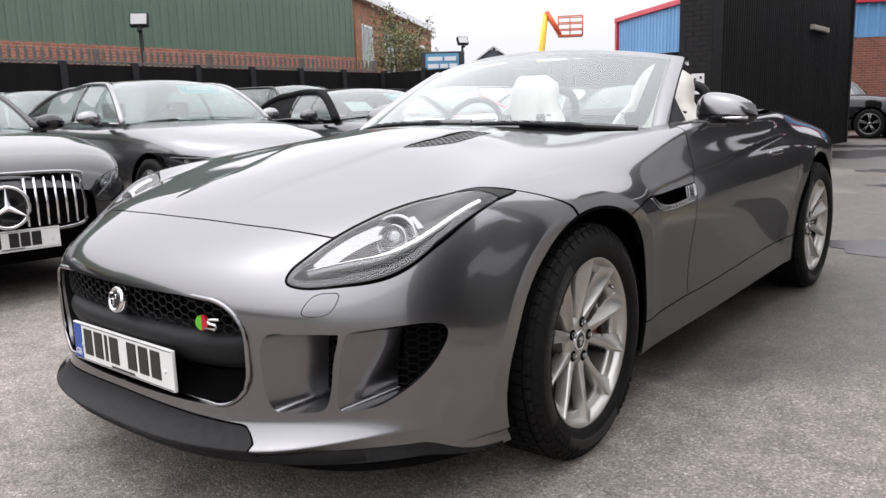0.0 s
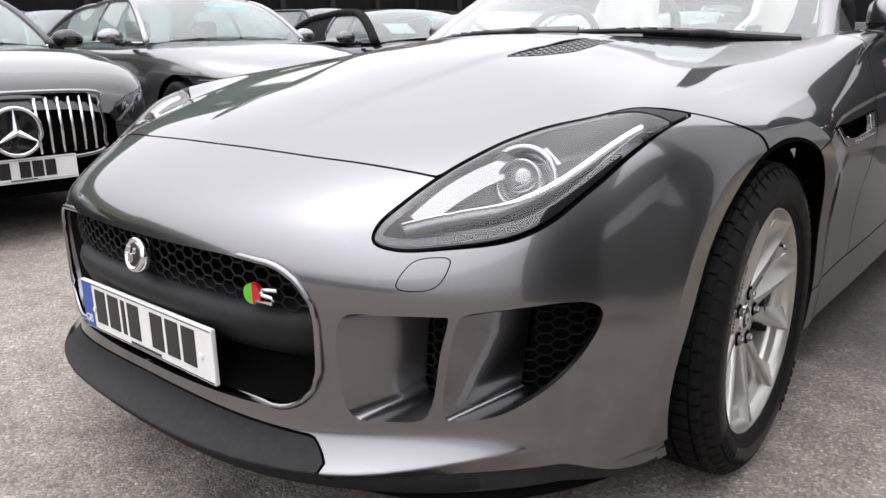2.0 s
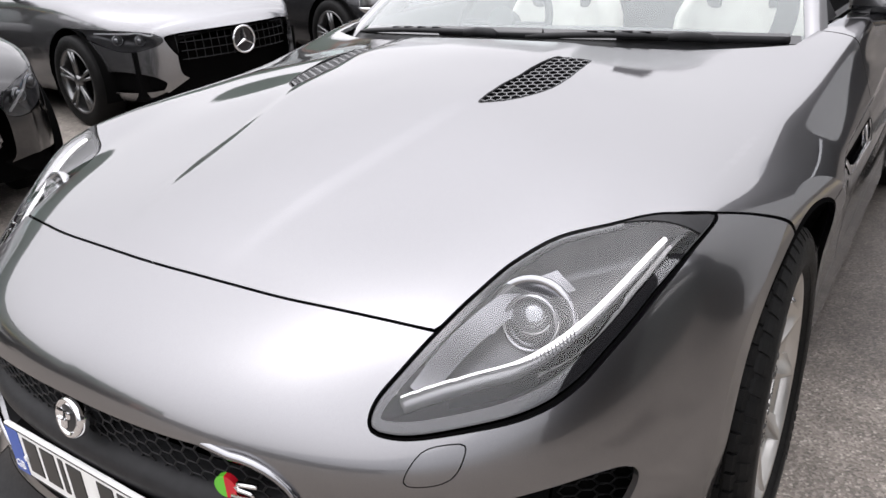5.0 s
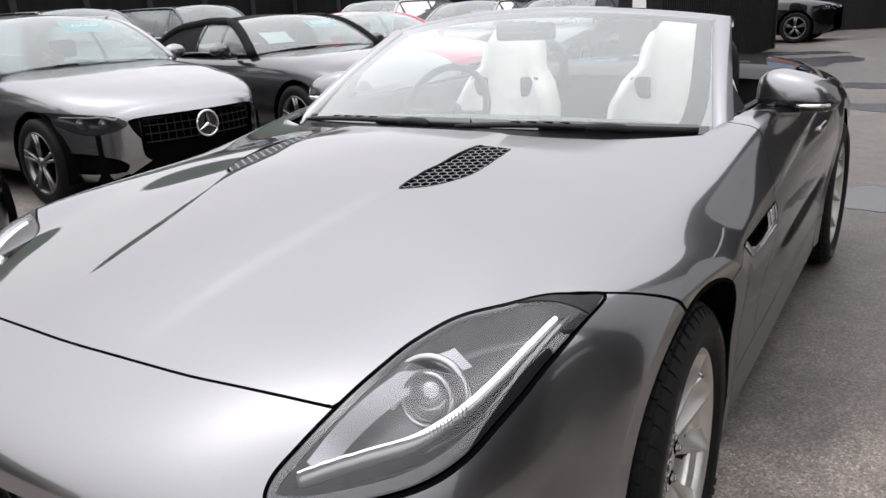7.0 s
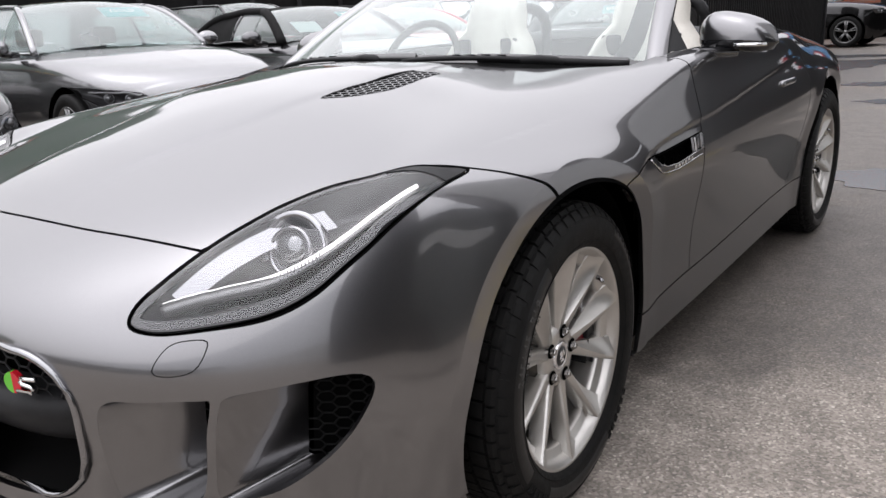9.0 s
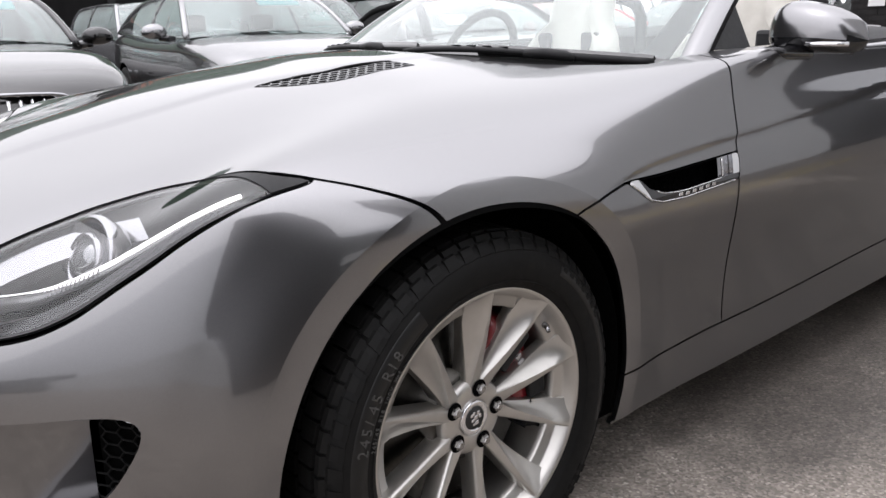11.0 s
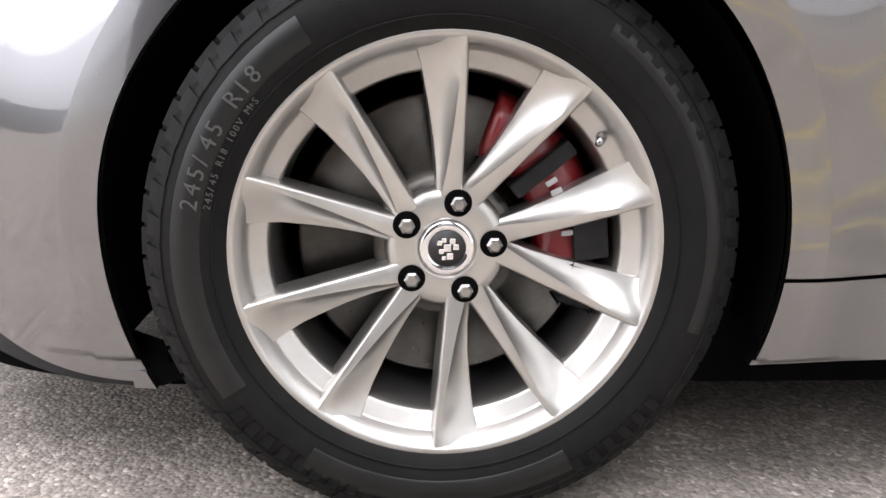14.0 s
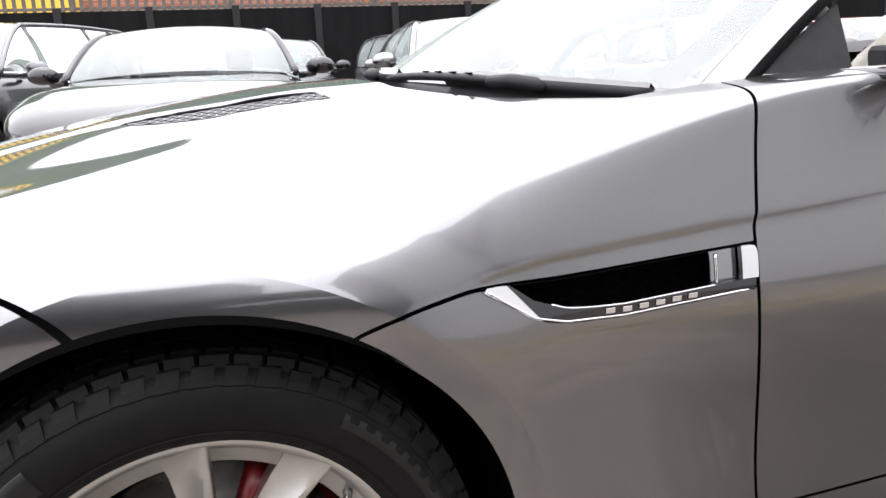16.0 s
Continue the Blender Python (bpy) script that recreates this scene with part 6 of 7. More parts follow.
def star_emblem(thing, x, z, r, mat=CHROME):
    ring = tube("grille_emblem", [(x, r * math.cos(a), z + r * math.sin(a)) for a in np.linspace(0, math.tau, 36, endpoint=False)], r * 0.09, mat, thing, "round chrome grille emblem", 8, True)
    revolve("emblem_disc", [(0, 0.0), (r * 0.9, 0.0)], BLACK_GLOSS, ring, "", 24).location = (x - 0.01, 0, z)
    bm = bmesh.new()
    for a in (90, 210, 330):
        add_tube(bm, [(x + 0.004, 0, z), (x, r * 0.92 * math.cos(radians(a)), z + r * 0.92 * math.sin(radians(a)))], [r * 0.16, r * 0.03], 6)
    part("emblem_spoke", bm, mat, ring)


def lamp_unit(thing, outline, x_of, drl=None, name="headlamp"):
    for sd in (1, -1):
        poly = [(sd * y, z) for y, z in outline]
        lamp = face_patch(thing, name, 0, poly, material("smoked_lamp", (0.10, 0.10, 0.105), 0.12, 0.6, 1.0), 0.012, x_of=x_of, label="clear glazed headlamp")
        ys = [p[0] for p in outline]
        zc = np.mean([p[1] for p in outline])
        for q in (0.40, 0.68):
            y = min(ys) + q * (max(ys) - min(ys))
            ball = revolve("lamp_lens", [(0, 0.030), (0.022, 0.026), (0.036, 0.014), (0.042, 0.0)], CLEAR_BALL, lamp, "", 16)
            ball.location = (x_of(y, zc) + 0.004, sd * y, zc)
        if drl:
            tube("lamp_strip", [(x_of(y, z) + 0.016, sd * y, z) for y, z in drl], 0.010, LAMP_SILVER, lamp, "", 6)


grille_a = [(-0.44, 0.50), (-0.36, 0.42), (0.36, 0.42), (0.44, 0.50), (0.43, 0.66), (0.37, 0.735), (-0.37, 0.735), (-0.43, 0.66)]
intake_a = [(-0.80, 0.22), (0.80, 0.22), (0.84, 0.32), (0.60, 0.345), (-0.60, 0.345), (-0.84, 0.32)]
lamp_a = smooth_line([(0.52, 0.56), (0.64, 0.535), (0.78, 0.58), (0.87, 0.67), (0.89, 0.73), (0.80, 0.725), (0.62, 0.69), (0.52, 0.645)], 60, True)
car_a = parked_car("parked_saloon", "black saloon with an upright chrome-slatted grille", pose(-2.556, -0.226, 0, 0, 0, -4.9), 4.75, 1.86, 1.372, BLACK_PAINT, (0.74, 0.86, 0.97), 0.377, (0.542, 0.72), 0.92, 0.955, 1.01, nose_round=0.26, group="parked cars in the front row", spokes=7,
                   openings=(("lower_intake", intake_a, BLACK_DEEP, 0.03, ""),), lamp=lamp_a, strip=[(0.55, 0.58), (0.62, 0.62), (0.71, 0.68), (0.80, 0.71)])
fx = front_x(0.93, 0.26, -0.015, 0.06)
gr = face_patch(car_a, "grille", 0, grille_a, BLACK_DEEP, 0.004, x_of=fx, label="black grille with upright chrome slats")
tube("grille_frame", [(fx(y, z) + 0.008, y, z) for y, z in smooth_line(grille_a, 48, True)], 0.012, DARK_CHROME, gr, "", 6, True)
for k in range(15):
    y = -0.385 + 0.77 * k / 14
    if abs(y) > 0.10:
        tube("slat", [(fx(y, 0.45) + 0.014, y, 0.445), (fx(y, 0.58) + 0.022, y, 0.58), (fx(y, 0.71) + 0.010, y, 0.715)], 0.0085, CHROME, gr, "", 6)
star_emblem(car_a, 0.035, 0.565, 0.112)
number_plate(car_a, pose(0.012, 0, 0.435 - 0.06, 0, 0, 90) @ pose(0, 0, 0, 0, 0, 0), "ooio ooo", False)

grille_b = smooth_line([(-0.50, 0.655), (-0.55, 0.60), (-0.47, 0.46), (-0.38, 0.41), (0.0, 0.405), (0.38, 0.41), (0.47, 0.46), (0.55, 0.60), (0.50, 0.655), (0.0, 0.665)], 90, True)
intake_b = smooth_line([(0.60, 0.27), (0.80, 0.27), (0.86, 0.34), (0.84, 0.42), (0.72, 0.40), (0.60, 0.34)], 50, True)
lamp_b = smooth_line([(0.575, 0.60), (0.70, 0.555), (0.79, 0.565), (0.86, 0.63), (0.905, 0.715), (0.80, 0.705), (0.68, 0.685), (0.585, 0.655)], 60, True)
car_b = parked_car("parked_coupe_saloon", "grey four-door coupe with a price card in its screen", pose(-3.489, 2.545, 0, 0, 0, -4.9), 4.69, 1.83, 1.43, MID_GREY, (0.74, 0.86, 0.985), 0.308, (0.473, 0.66), 0.93, 0.98, 1.05, nose_round=0.40, group="parked cars in the front row",
                   openings=(("grille", grille_b, BLACK_DEEP, 0.030, "black studded grille"), ("side_intake", intake_b, BLACK_DEEP, 0.035, "")), lamp=lamp_b, strip=[(0.60, 0.645), (0.68, 0.672), (0.78, 0.69), (0.87, 0.70)])
fb = front_x(0.915, 0.40, -0.02, 0.10)
for z in (0.47, 0.53, 0.59, 0.64):
    tube("grille_bar", [(fb(y, z) - 0.006, y, z) for y in np.linspace(-0.46, 0.46, 15)], 0.0035, BLACK_SATIN, car_b)
for k in range(17):
    y = -0.48 + 0.06 * k
    tube("grille_stud", [(fb(y, z) - 0.010, y, z) for z in (0.46 if abs(y) < 0.44 else 0.52, 0.56, 0.65)], 0.003, BLACK_SATIN, car_b)
star_emblem(car_b, 0.02, 0.555, 0.095)


def price_card(thing, x, y, z, w=0.42, h=0.20, word=None, tilt=58, mat=TEAL):
    m = pose(x, y, z, tilt, 0, 90)
    card = part("price_card", add_box(bmesh.new(), -w / 2, w / 2, -h / 2, h / 2, -0.002, 0.002, 0, m), mat, thing, "turquoise card with pale lettering")
    if word:
        tv, tf = text_mesh(word, h * 0.42)
        cx = (tv[:, 0].max() + tv[:, 0].min()) / 2
        mesh_object("card_word", [m @ Vector((a - cx, b - h * 0.02, 0.004 + c)) for a, b, c in tv], tf, WHITE_BAR, card, "", False)
    else:
        for k in range(5):
            part("card_bar", add_box(bmesh.new(), -w * 0.32 + k * w * 0.14, -w * 0.32 + k * w * 0.14 + w * 0.09, -h * 0.05, h * 0.30, 0.002, 0.005, 0, m), WHITE_BAR, card)
    return card


price_card(car_b, -1.97, 0.24, 1.315, 0.42, 0.20, "£SOLD", 27)
price_card(car_a, -2.33, 0.30, 1.262, 0.42, 0.20, None, 25)
car_c = parked_car("parked_convertible", "dark grey convertible with a black fabric roof", pose(-2.938, 4.791, 0, 0, 0, -12.5), 4.75, 1.90, 1.335, GRAPHITE, (0.70, 0.84, 0.955), 0.34, (0.497, 0.68), 0.86, 0.95, 1.00, roof_mat=FABRIC, group="parked cars in the front row")
fc_ = front_x(0.95, 0.32)
face_patch(car_c, "grille", 0, [(-0.5, 0.42), (0.5, 0.42), (0.55, 0.62), (-0.55, 0.62)], BLACK_DEEP, 0.006, x_of=fc_)
lamp_unit(car_c, [(0.58, 0.62), (0.80, 0.62), (0.88, 0.72), (0.62, 0.70)], fc_)
price_card(car_c, -2.11, 0.35, 1.215, 0.38, 0.18, None, 25)
part("paper_sheet", add_box(bmesh.new(), -0.16, 0.16, -0.11, 0.11, -0.002, 0.002, 0, pose(-1.86, -0.42, 1.10, 30, 0, 90)), PAPER, car_c)
car_d = parked_car("parked_red_coupe", "bright red coupe parked beyond the convertible", pose(-3.9, 7.6, 0, 0, 0, -8), 4.5, 1.85, 1.33, RED_LACQUER, (0.70, 0.84, 0.95), 0.30, (0.48, 0.64), 0.93, 0.95, 1.0, group="parked cars in the front row")
fd_ = front_x(0.92, 0.32)
face_patch(car_d, "grille", 0, [(-0.45, 0.38), (0.45, 0.38), (0.5, 0.55), (-0.5, 0.55)], BLACK_DEEP, 0.006, x_of=fd_)
lamp_unit(car_d, [(0.55, 0.58), (0.78, 0.60), (0.86, 0.70), (0.60, 0.66)], fd_)
fe_ = front_x(0.95, 0.30)
for nm, lab, m, L, W, H, paint, tail, kw in (
    ("parked_estate", "dark grey estate car with a price card", pose(-5.9, -3.15, 0, 0, 0, -24), 4.7, 1.9, 1.62, GRAPHITE, 0.97, dict(deck=1.08, belt=1.05, hood=(0.86, 0.98, 1.08), roof=(0.45, 0.86), wheel_r=0.36)),
    ("parked_saloon_black", "black saloon with bright window trim in the back row", pose(-8.2, 1.0, 0, 0, 0, -2), 4.8, 1.86, 1.45, BLACK_PAINT, 0.92, {}),
    ("parked_hatchback", "silver hatchback in the back row", pose(-8.7, 3.6, 0, 0, 0, 0), 4.2, 1.8, 1.50, SILVER, 0.98, dict(roof=(0.44, 0.86), deck=1.06)),
    ("parked_utility_car", "dark tall estate with roof rails in the back row", pose(-8.6, 6.2, 0, 0, 0, 0), 4.6, 1.88, 1.62, GRAPHITE, 0.98, dict(roof=(0.42, 0.88), deck=1.1, belt=1.06, hood=(0.86, 0.98, 1.08), wheel_r=0.36)),
    ("parked_utility_car", "black tall estate in the back row", pose(-8.6, 8.7, 0, 0, 0, 0), 4.6, 1.88, 1.62, BLACK_PAINT, 0.98, dict(roof=(0.42, 0.88), deck=1.1, belt=1.06, hood=(0.86, 0.98, 1.08), wheel_r=0.36)),
    ("parked_hatchback", "pale hatchback beside the far fence", pose(-8.9, 10.0, 0, 0, 0, -90), 4.1, 1.8, 1.55, SILVER, 0.98, dict(roof=(0.44, 0.88), deck=1.08)),
    ("parked_saloon", "grey saloon beside the far fence", pose(-6.8, 10.2, 0, 0, 0, -90), 4.3, 1.8, 1.44, MID_GREY, 0.93, {}),
    ("parked_saloon", "graphite saloon beside the far fence", pose(-4.9, 10.4, 0, 0, 0, -90), 4.3, 1.8, 1.42, GRAPHITE, 0.93, {}),
    ("parked_estate", "white estate beside the dark workshop wall", pose(-3.9, 12.9, 0, 0, 0, -60), 4.3, 1.8, 1.60, WHITE_PAINT, 0.97, dict(roof=(0.44, 0.88), deck=1.08)),
    ("parked_utility_car", "black sport utility car beyond the dark workshop wall", pose(-1.30, 21.6, 0, 0, 0, -4), 4.8, 1.95, 1.68, BLACK_PAINT, 0.98, dict(roof=(0.44, 0.88), deck=1.12, belt=1.10, hood=(0.92, 1.04, 1.12), wheel_r=0.38)),
):
    c_ = parked_car(nm, lab, m, L, W, H, paint, tail=tail, group="parked cars further back", **kw)
    hz = kw.get("hood", (0.66, 0.8, 0.93))[0] - 0.06
    face_patch(c_, "grille", 0, [(-0.45, hz - 0.20), (0.45, hz - 0.20), (0.52, hz), (-0.52, hz)], BLACK_DEEP, 0.006, x_of=fe_)
    lamp_unit(c_, [(0.55, hz - 0.08), (0.78, hz - 0.06), (0.86, hz + 0.04), (0.60, hz + 0.03)], fe_)
    if "white" not in lab and "sport" not in lab:
        price_card(c_, -L * 0.285 - 0.62, 0.25, kw.get("belt", 0.97) + 0.20, 0.40, 0.17)


# ---- the yard and what stands round it ----
def asphalt():
    m = material("worn_wet_asphalt", (0.07, 0.07, 0.07), 0.8, spec=0.4)
    co = add(m, "TexCoord")
    P = co.outputs["Object"]
    big = add(m, "TexNoise", Scale=0.55, Detail=5.0, Roughness=0.6)
    mid = add(m, "TexNoise", Scale=7.0, Detail=6.0, Roughness=0.65)
    chips = add(m, "TexVoronoi", Scale=150.0)
    fine = add(m, "TexNoise", Scale=260.0, Detail=3.0)
    for n in (big, mid, chips, fine):
        tie(m, P, n.inputs["Vector"])
    # stone chips: pale, grey and brown grains in dark binder
    ramp = add(m, "ValToRGB")
    els = ramp.color_ramp.elements
    els[0].position, els[0].color = 0.0, (0.114, 0.101, 0.088, 1)
    els[1].position, els[1].color = 1.0, (0.50, 0.45, 0.395, 1)
    e = els.new(0.45)
    e.color = (0.206, 0.182, 0.159, 1)
    e = els.new(0.80)
    e.color = (0.295, 0.261, 0.228, 1)
    tie(m, chips.outputs["Color"], ramp.inputs[0])
    tone = add(m, "MapRange")
    tone.inputs["From Min"].default_value, tone.inputs["From Max"].default_value = 0.3, 0.7
    tone.inputs["To Min"].default_value, tone.inputs["To Max"].default_value = 0.72, 1.25
    tie(m, mid.outputs[0], tone.inputs["Value"])
    mul = add(m, "Mix")
    mul.data_type, mul.blend_type = "RGBA", "MULTIPLY"
    mul.inputs["Factor"].default_value = 1.0
    tie(m, ramp.outputs[0], mul.inputs["A"])
    tie(m, tone.outputs[0], mul.inputs["B"])
    # damp ground further up the yard, with standing water in the hollows
    sep = add(m, "SeparateXYZ")
    tie(m, P, sep.inputs[0])
    along = add(m, "MapRange")
    along.inputs["From Min"].default_value, along.inputs["From Max"].default_value = -0.5, 5.0
    along.inputs["To Min"].default_value, along.inputs["To Max"].default_value = -0.16, 0.09
    tie(m, sep.outputs["Y"], along.inputs["Value"])
    wet = add(m, "Math")
    wet.operation = "ADD"
    patchy = add(m, "Math")
    patchy.operation = "MULTIPLY_ADD"
    patchy.inputs[1].default_value, patchy.inputs[2].default_value = 0.35, -0.175
    tie(m, mid.outputs[0], patchy.inputs[0])
    rough_edge = add(m, "Math")
    rough_edge.operation = "ADD"
    tie(m, big.outputs[0], rough_edge.inputs[0])
    tie(m, patchy.outputs[0], rough_edge.inputs[1])
    tie(m, rough_edge.outputs[0], wet.inputs[0])
    tie(m, along.outputs[0], wet.inputs[1])
    wet0 = wet
    # damp places; the one at the sill also paints the car's shade
    for damp_shade_spot, r in (((1.30, 2.25, 0), 1.0), ((0.95, 1.10, 0), 0.70), ((1.20, 4.10, 0), 1.4)):
        far = add(m, "VectorMath")
        far.operation = "DISTANCE"
        tie(m, P, far.inputs[0])
        far.inputs[1].default_value = damp_shade_spot
        near = add(m, "MapRange")
        near.inputs["From Min"].default_value, near.inputs["From Max"].default_value = 0.0, r
        near.inputs["To Min"].default_value, near.inputs["To Max"].default_value = 0.24, 0.0
        tie(m, far.outputs["Value"], near.inputs["Value"])
        more = add(m, "Math")
        more.operation = "ADD"
        tie(m, wet.outputs[0], more.inputs[0])
        tie(m, near.outputs[0], more.inputs[1])
        wet = more
    damp = add(m, "MapRange")
    damp.inputs["From Min"].default_value, damp.inputs["From Max"].default_value = 0.45, 0.55
    tie(m, wet.outputs[0], damp.inputs["Value"])
    pool = add(m, "MapRange")
    pool.inputs["From Min"].default_value, pool.inputs["From Max"].default_value = 0.80, 0.83
    tie(m, wet0.outputs[0], pool.inputs["Value"])
    dark = add(m, "Mix")
    dark.data_type, dark.blend_type = "RGBA", "MULTIPLY"
    dark.inputs["B"].default_value = (0.46, 0.455, 0.455, 1)
    tie(m, damp.outputs[0], dark.inputs["Factor"])
    tie(m, mul.outputs["Result"], dark.inputs["A"])
    tie(m, dark.outputs["Result"], bsdf(m).inputs["Base Color"])
    r1 = add(m, "MapRange")
    r1.inputs["To Min"].default_value, r1.inputs["To Max"].default_value = 0.85, 0.52
    tie(m, damp.outputs[0], r1.inputs["Value"])
    r2 = add(m, "Mix")
    r2.data_type = "FLOAT"
    r2.inputs["B"].default_value = 0.03
    tie(m, pool.outputs[0], r2.inputs["Factor"])
    tie(m, r1.outputs[0], r2.inputs["A"])
    tie(m, r2.outputs["Result"], bsdf(m).inputs["Roughness"])
    hs = add(m, "Mix")
    hs.data_type = "FLOAT"
    hs.inputs["B"].default_value = 0.5
    tie(m, pool.outputs[0], hs.inputs["Factor"])
    tie(m, chips.outputs["Distance"], hs.inputs["A"])
    b = add(m, "Bump", Strength=0.55, Distance=0.004)
    b.invert = True
    tie(m, hs.outputs["Result"], b.inputs["Height"])
    tie(m, b.outputs[0], bsdf(m).inputs["Normal"])
    return m


def setting(ob, label=""):
    tagged(ob, label, "", "", "structure")
    return ob


ground = setting(mesh_object("ground", [(-400, -400, 0), (400, -400, 0), (400, 400, 0), (-400, 400, 0)], [(0, 1, 2, 3)], asphalt(), None, "", False), "worn grey asphalt yard, damp in patches")
WATER = material("standing_rain_water", (0.035, 0.033, 0.030), 0.24, spec=0.5)


def puddle(cx, cy, rx, ry, seed):
    """A shallow pool with a wandering shore."""
    rnd = random.Random(seed)
    ph = [rnd.uniform(0, 6.28) for _ in range(4)]
    rim = []
    for k in range(72):
        a = k * math.tau / 72
        q = 1 + 0.20 * math.sin(2 * a + ph[0]) + 0.14 * math.sin(3 * a + ph[1]) + 0.09 * math.sin(7 * a + ph[2]) + 0.05 * math.sin(13 * a + ph[3])
        rim.append((cx + rx * q * math.cos(a), cy + ry * q * math.sin(a), 0.0035))
    setting(mesh_object("water", rim + [(cx, cy, 0.0035)], [(k, (k + 1) % 72, 72) for k in range(72)], WATER, None, "", False), "shallow rain puddle lying on the asphalt")


for cx, cy, rx, ry, seed in ((1.16, 4.05, 0.42, 0.46, 1), (-1.1, 14.6, 0.9, 1.3, 2), (0.15, 10.6, 0.5, 0.45, 3), (-1.9, 17.0, 1.0, 0.7, 4), (0.6, 8.4, 0.5, 0.3, 5)):
    puddle(cx, cy, rx, ry, seed)
YELLOW = varied(material("worn_yellow_road_paint", (0.62, 0.48, 0.10), 0.7), (0.55, 0.42, 0.08), (0.68, 0.53, 0.12), 6)
for x in (1.96, 2.12, 2.28):
    setting(box("road_marking", x, x + 0.016, 0.5, 4.5, 0.001, 0.004, YELLOW), "thin worn yellow line on the asphalt")

FENCE = varied(material("black_fence_boards", (0.009, 0.009, 0.009), 0.8, spec=0.1), (0.005, 0.005, 0.005), (0.011, 0.0105, 0.0105), 4, bump=0.2, bump_scale=60, stretch=(1, 1, 0.15))
POST = material("dark_grey_fence_post", (0.020, 0.020, 0.021), 0.7, spec=0.2)
PALE_STEEL = varied(material("galvanised_steel", (0.30, 0.30, 0.29), 0.5, 0.4), (0.24, 0.24, 0.235), (0.36, 0.36, 0.35), 8)
RUSTY = varied(material("weathered_dark_steel", (0.1, 0.09, 0.08), 0.7), (0.06, 0.056, 0.052), (0.18, 0.15, 0.13), 12)


def board_fence(name, x0, y0, x1, y1, step, z, label):
    n = max(1, round(math.hypot(x1 - x0, y1 - y0) / step))
    f = setting(empty(name, x0, y0, 0, math.degrees(math.atan2(y1 - y0, x1 - x0))), label)
    L = math.hypot(x1 - x0, y1 - y0) / n
    boards = posts = None
    for k in range(n):
        p = box("fence_panel", 0.06, L - 0.06, -0.02, 0.02, 0.0, z, FENCE, f, bevel=0.004) if boards is None else new("fence_panel", boards)
        boards = p.data
        q = box("fence_post", -0.065, 0.065, -0.06, 0.06, 0.0, z + 0.06, POST, f, bevel=0.01) if posts is None else new("fence_post", posts)
        posts = q.data
        for o in (p, q):
            o.parent = f
            o.location = (k * L, 0, 0)
    return f


board_fence("fence_west", -13.5, 5.0 - 14 * 1.48, -13.5, 5.0 + 6.3 * 1.48, 1.48, 2.12, "black boarded yard fence with dark posts")
board_fence("fence_north", -13.5, 14.4, -2.9, 14.4, 1.6, 2.12, "black boarded fence across the end of the yard")


def palisade(name, x0, y0, x1, y1, mat, z0, z1, step, label):
    f = setting(empty(name, x0, y0, 0, math.degrees(math.atan2(y1 - y0, x1 - x0))), label)
    L = math.hypot(x1 - x0, y1 - y0)
    me = None
    for k in range(int(L / step)):
        if me is None:
            bm = bmesh.new()
            add_box(bm, -0.032, 0.032, -0.008, 0.008, z0, z1 - 0.06)
            tip = [bm.verts.new(c) for c in ((-0.032, -0.008, z1 - 0.06), (0.032, -0.008, z1 - 0.06), (0.032, 0.008, z1 - 0.06), (-0.032, 0.008, z1 - 0.06), (0, 0, z1))]
            for i in range(4):
                bm.faces.new((tip[i], tip[(i + 1) % 4], tip[4]))
            p = part("pale", bm, mat, f)
            me = p.data
        else:
            p = new("pale", me)
            p.parent = f
        p.location = (k * step, 0, 0)
    for z in (z0 + 0.15, z1 - 0.30):
        box("rail", 0, L, 0.012, 0.05, z - 0.025, z + 0.025, mat, f)
    for k in range(int(L / 2.75) + 1):
        box("stake", k * 2.75 - 0.05, k * 2.75 + 0.05, 0.02, 0.12, 0, z1 - 0.02, mat, f)
    return f


palisade("palisade_fence", -13.9, -13, -13.9, 14.5, RUSTY, 0.3, 2.50, 0.155, "weathered dark steel palisade behind the boards")
palisade("palisade_far", -14.2, 16.6, -10.5, 18.4, PALE_STEEL, 0.2, 2.35, 0.16, "pale galvanised palisade beyond the yard corner")


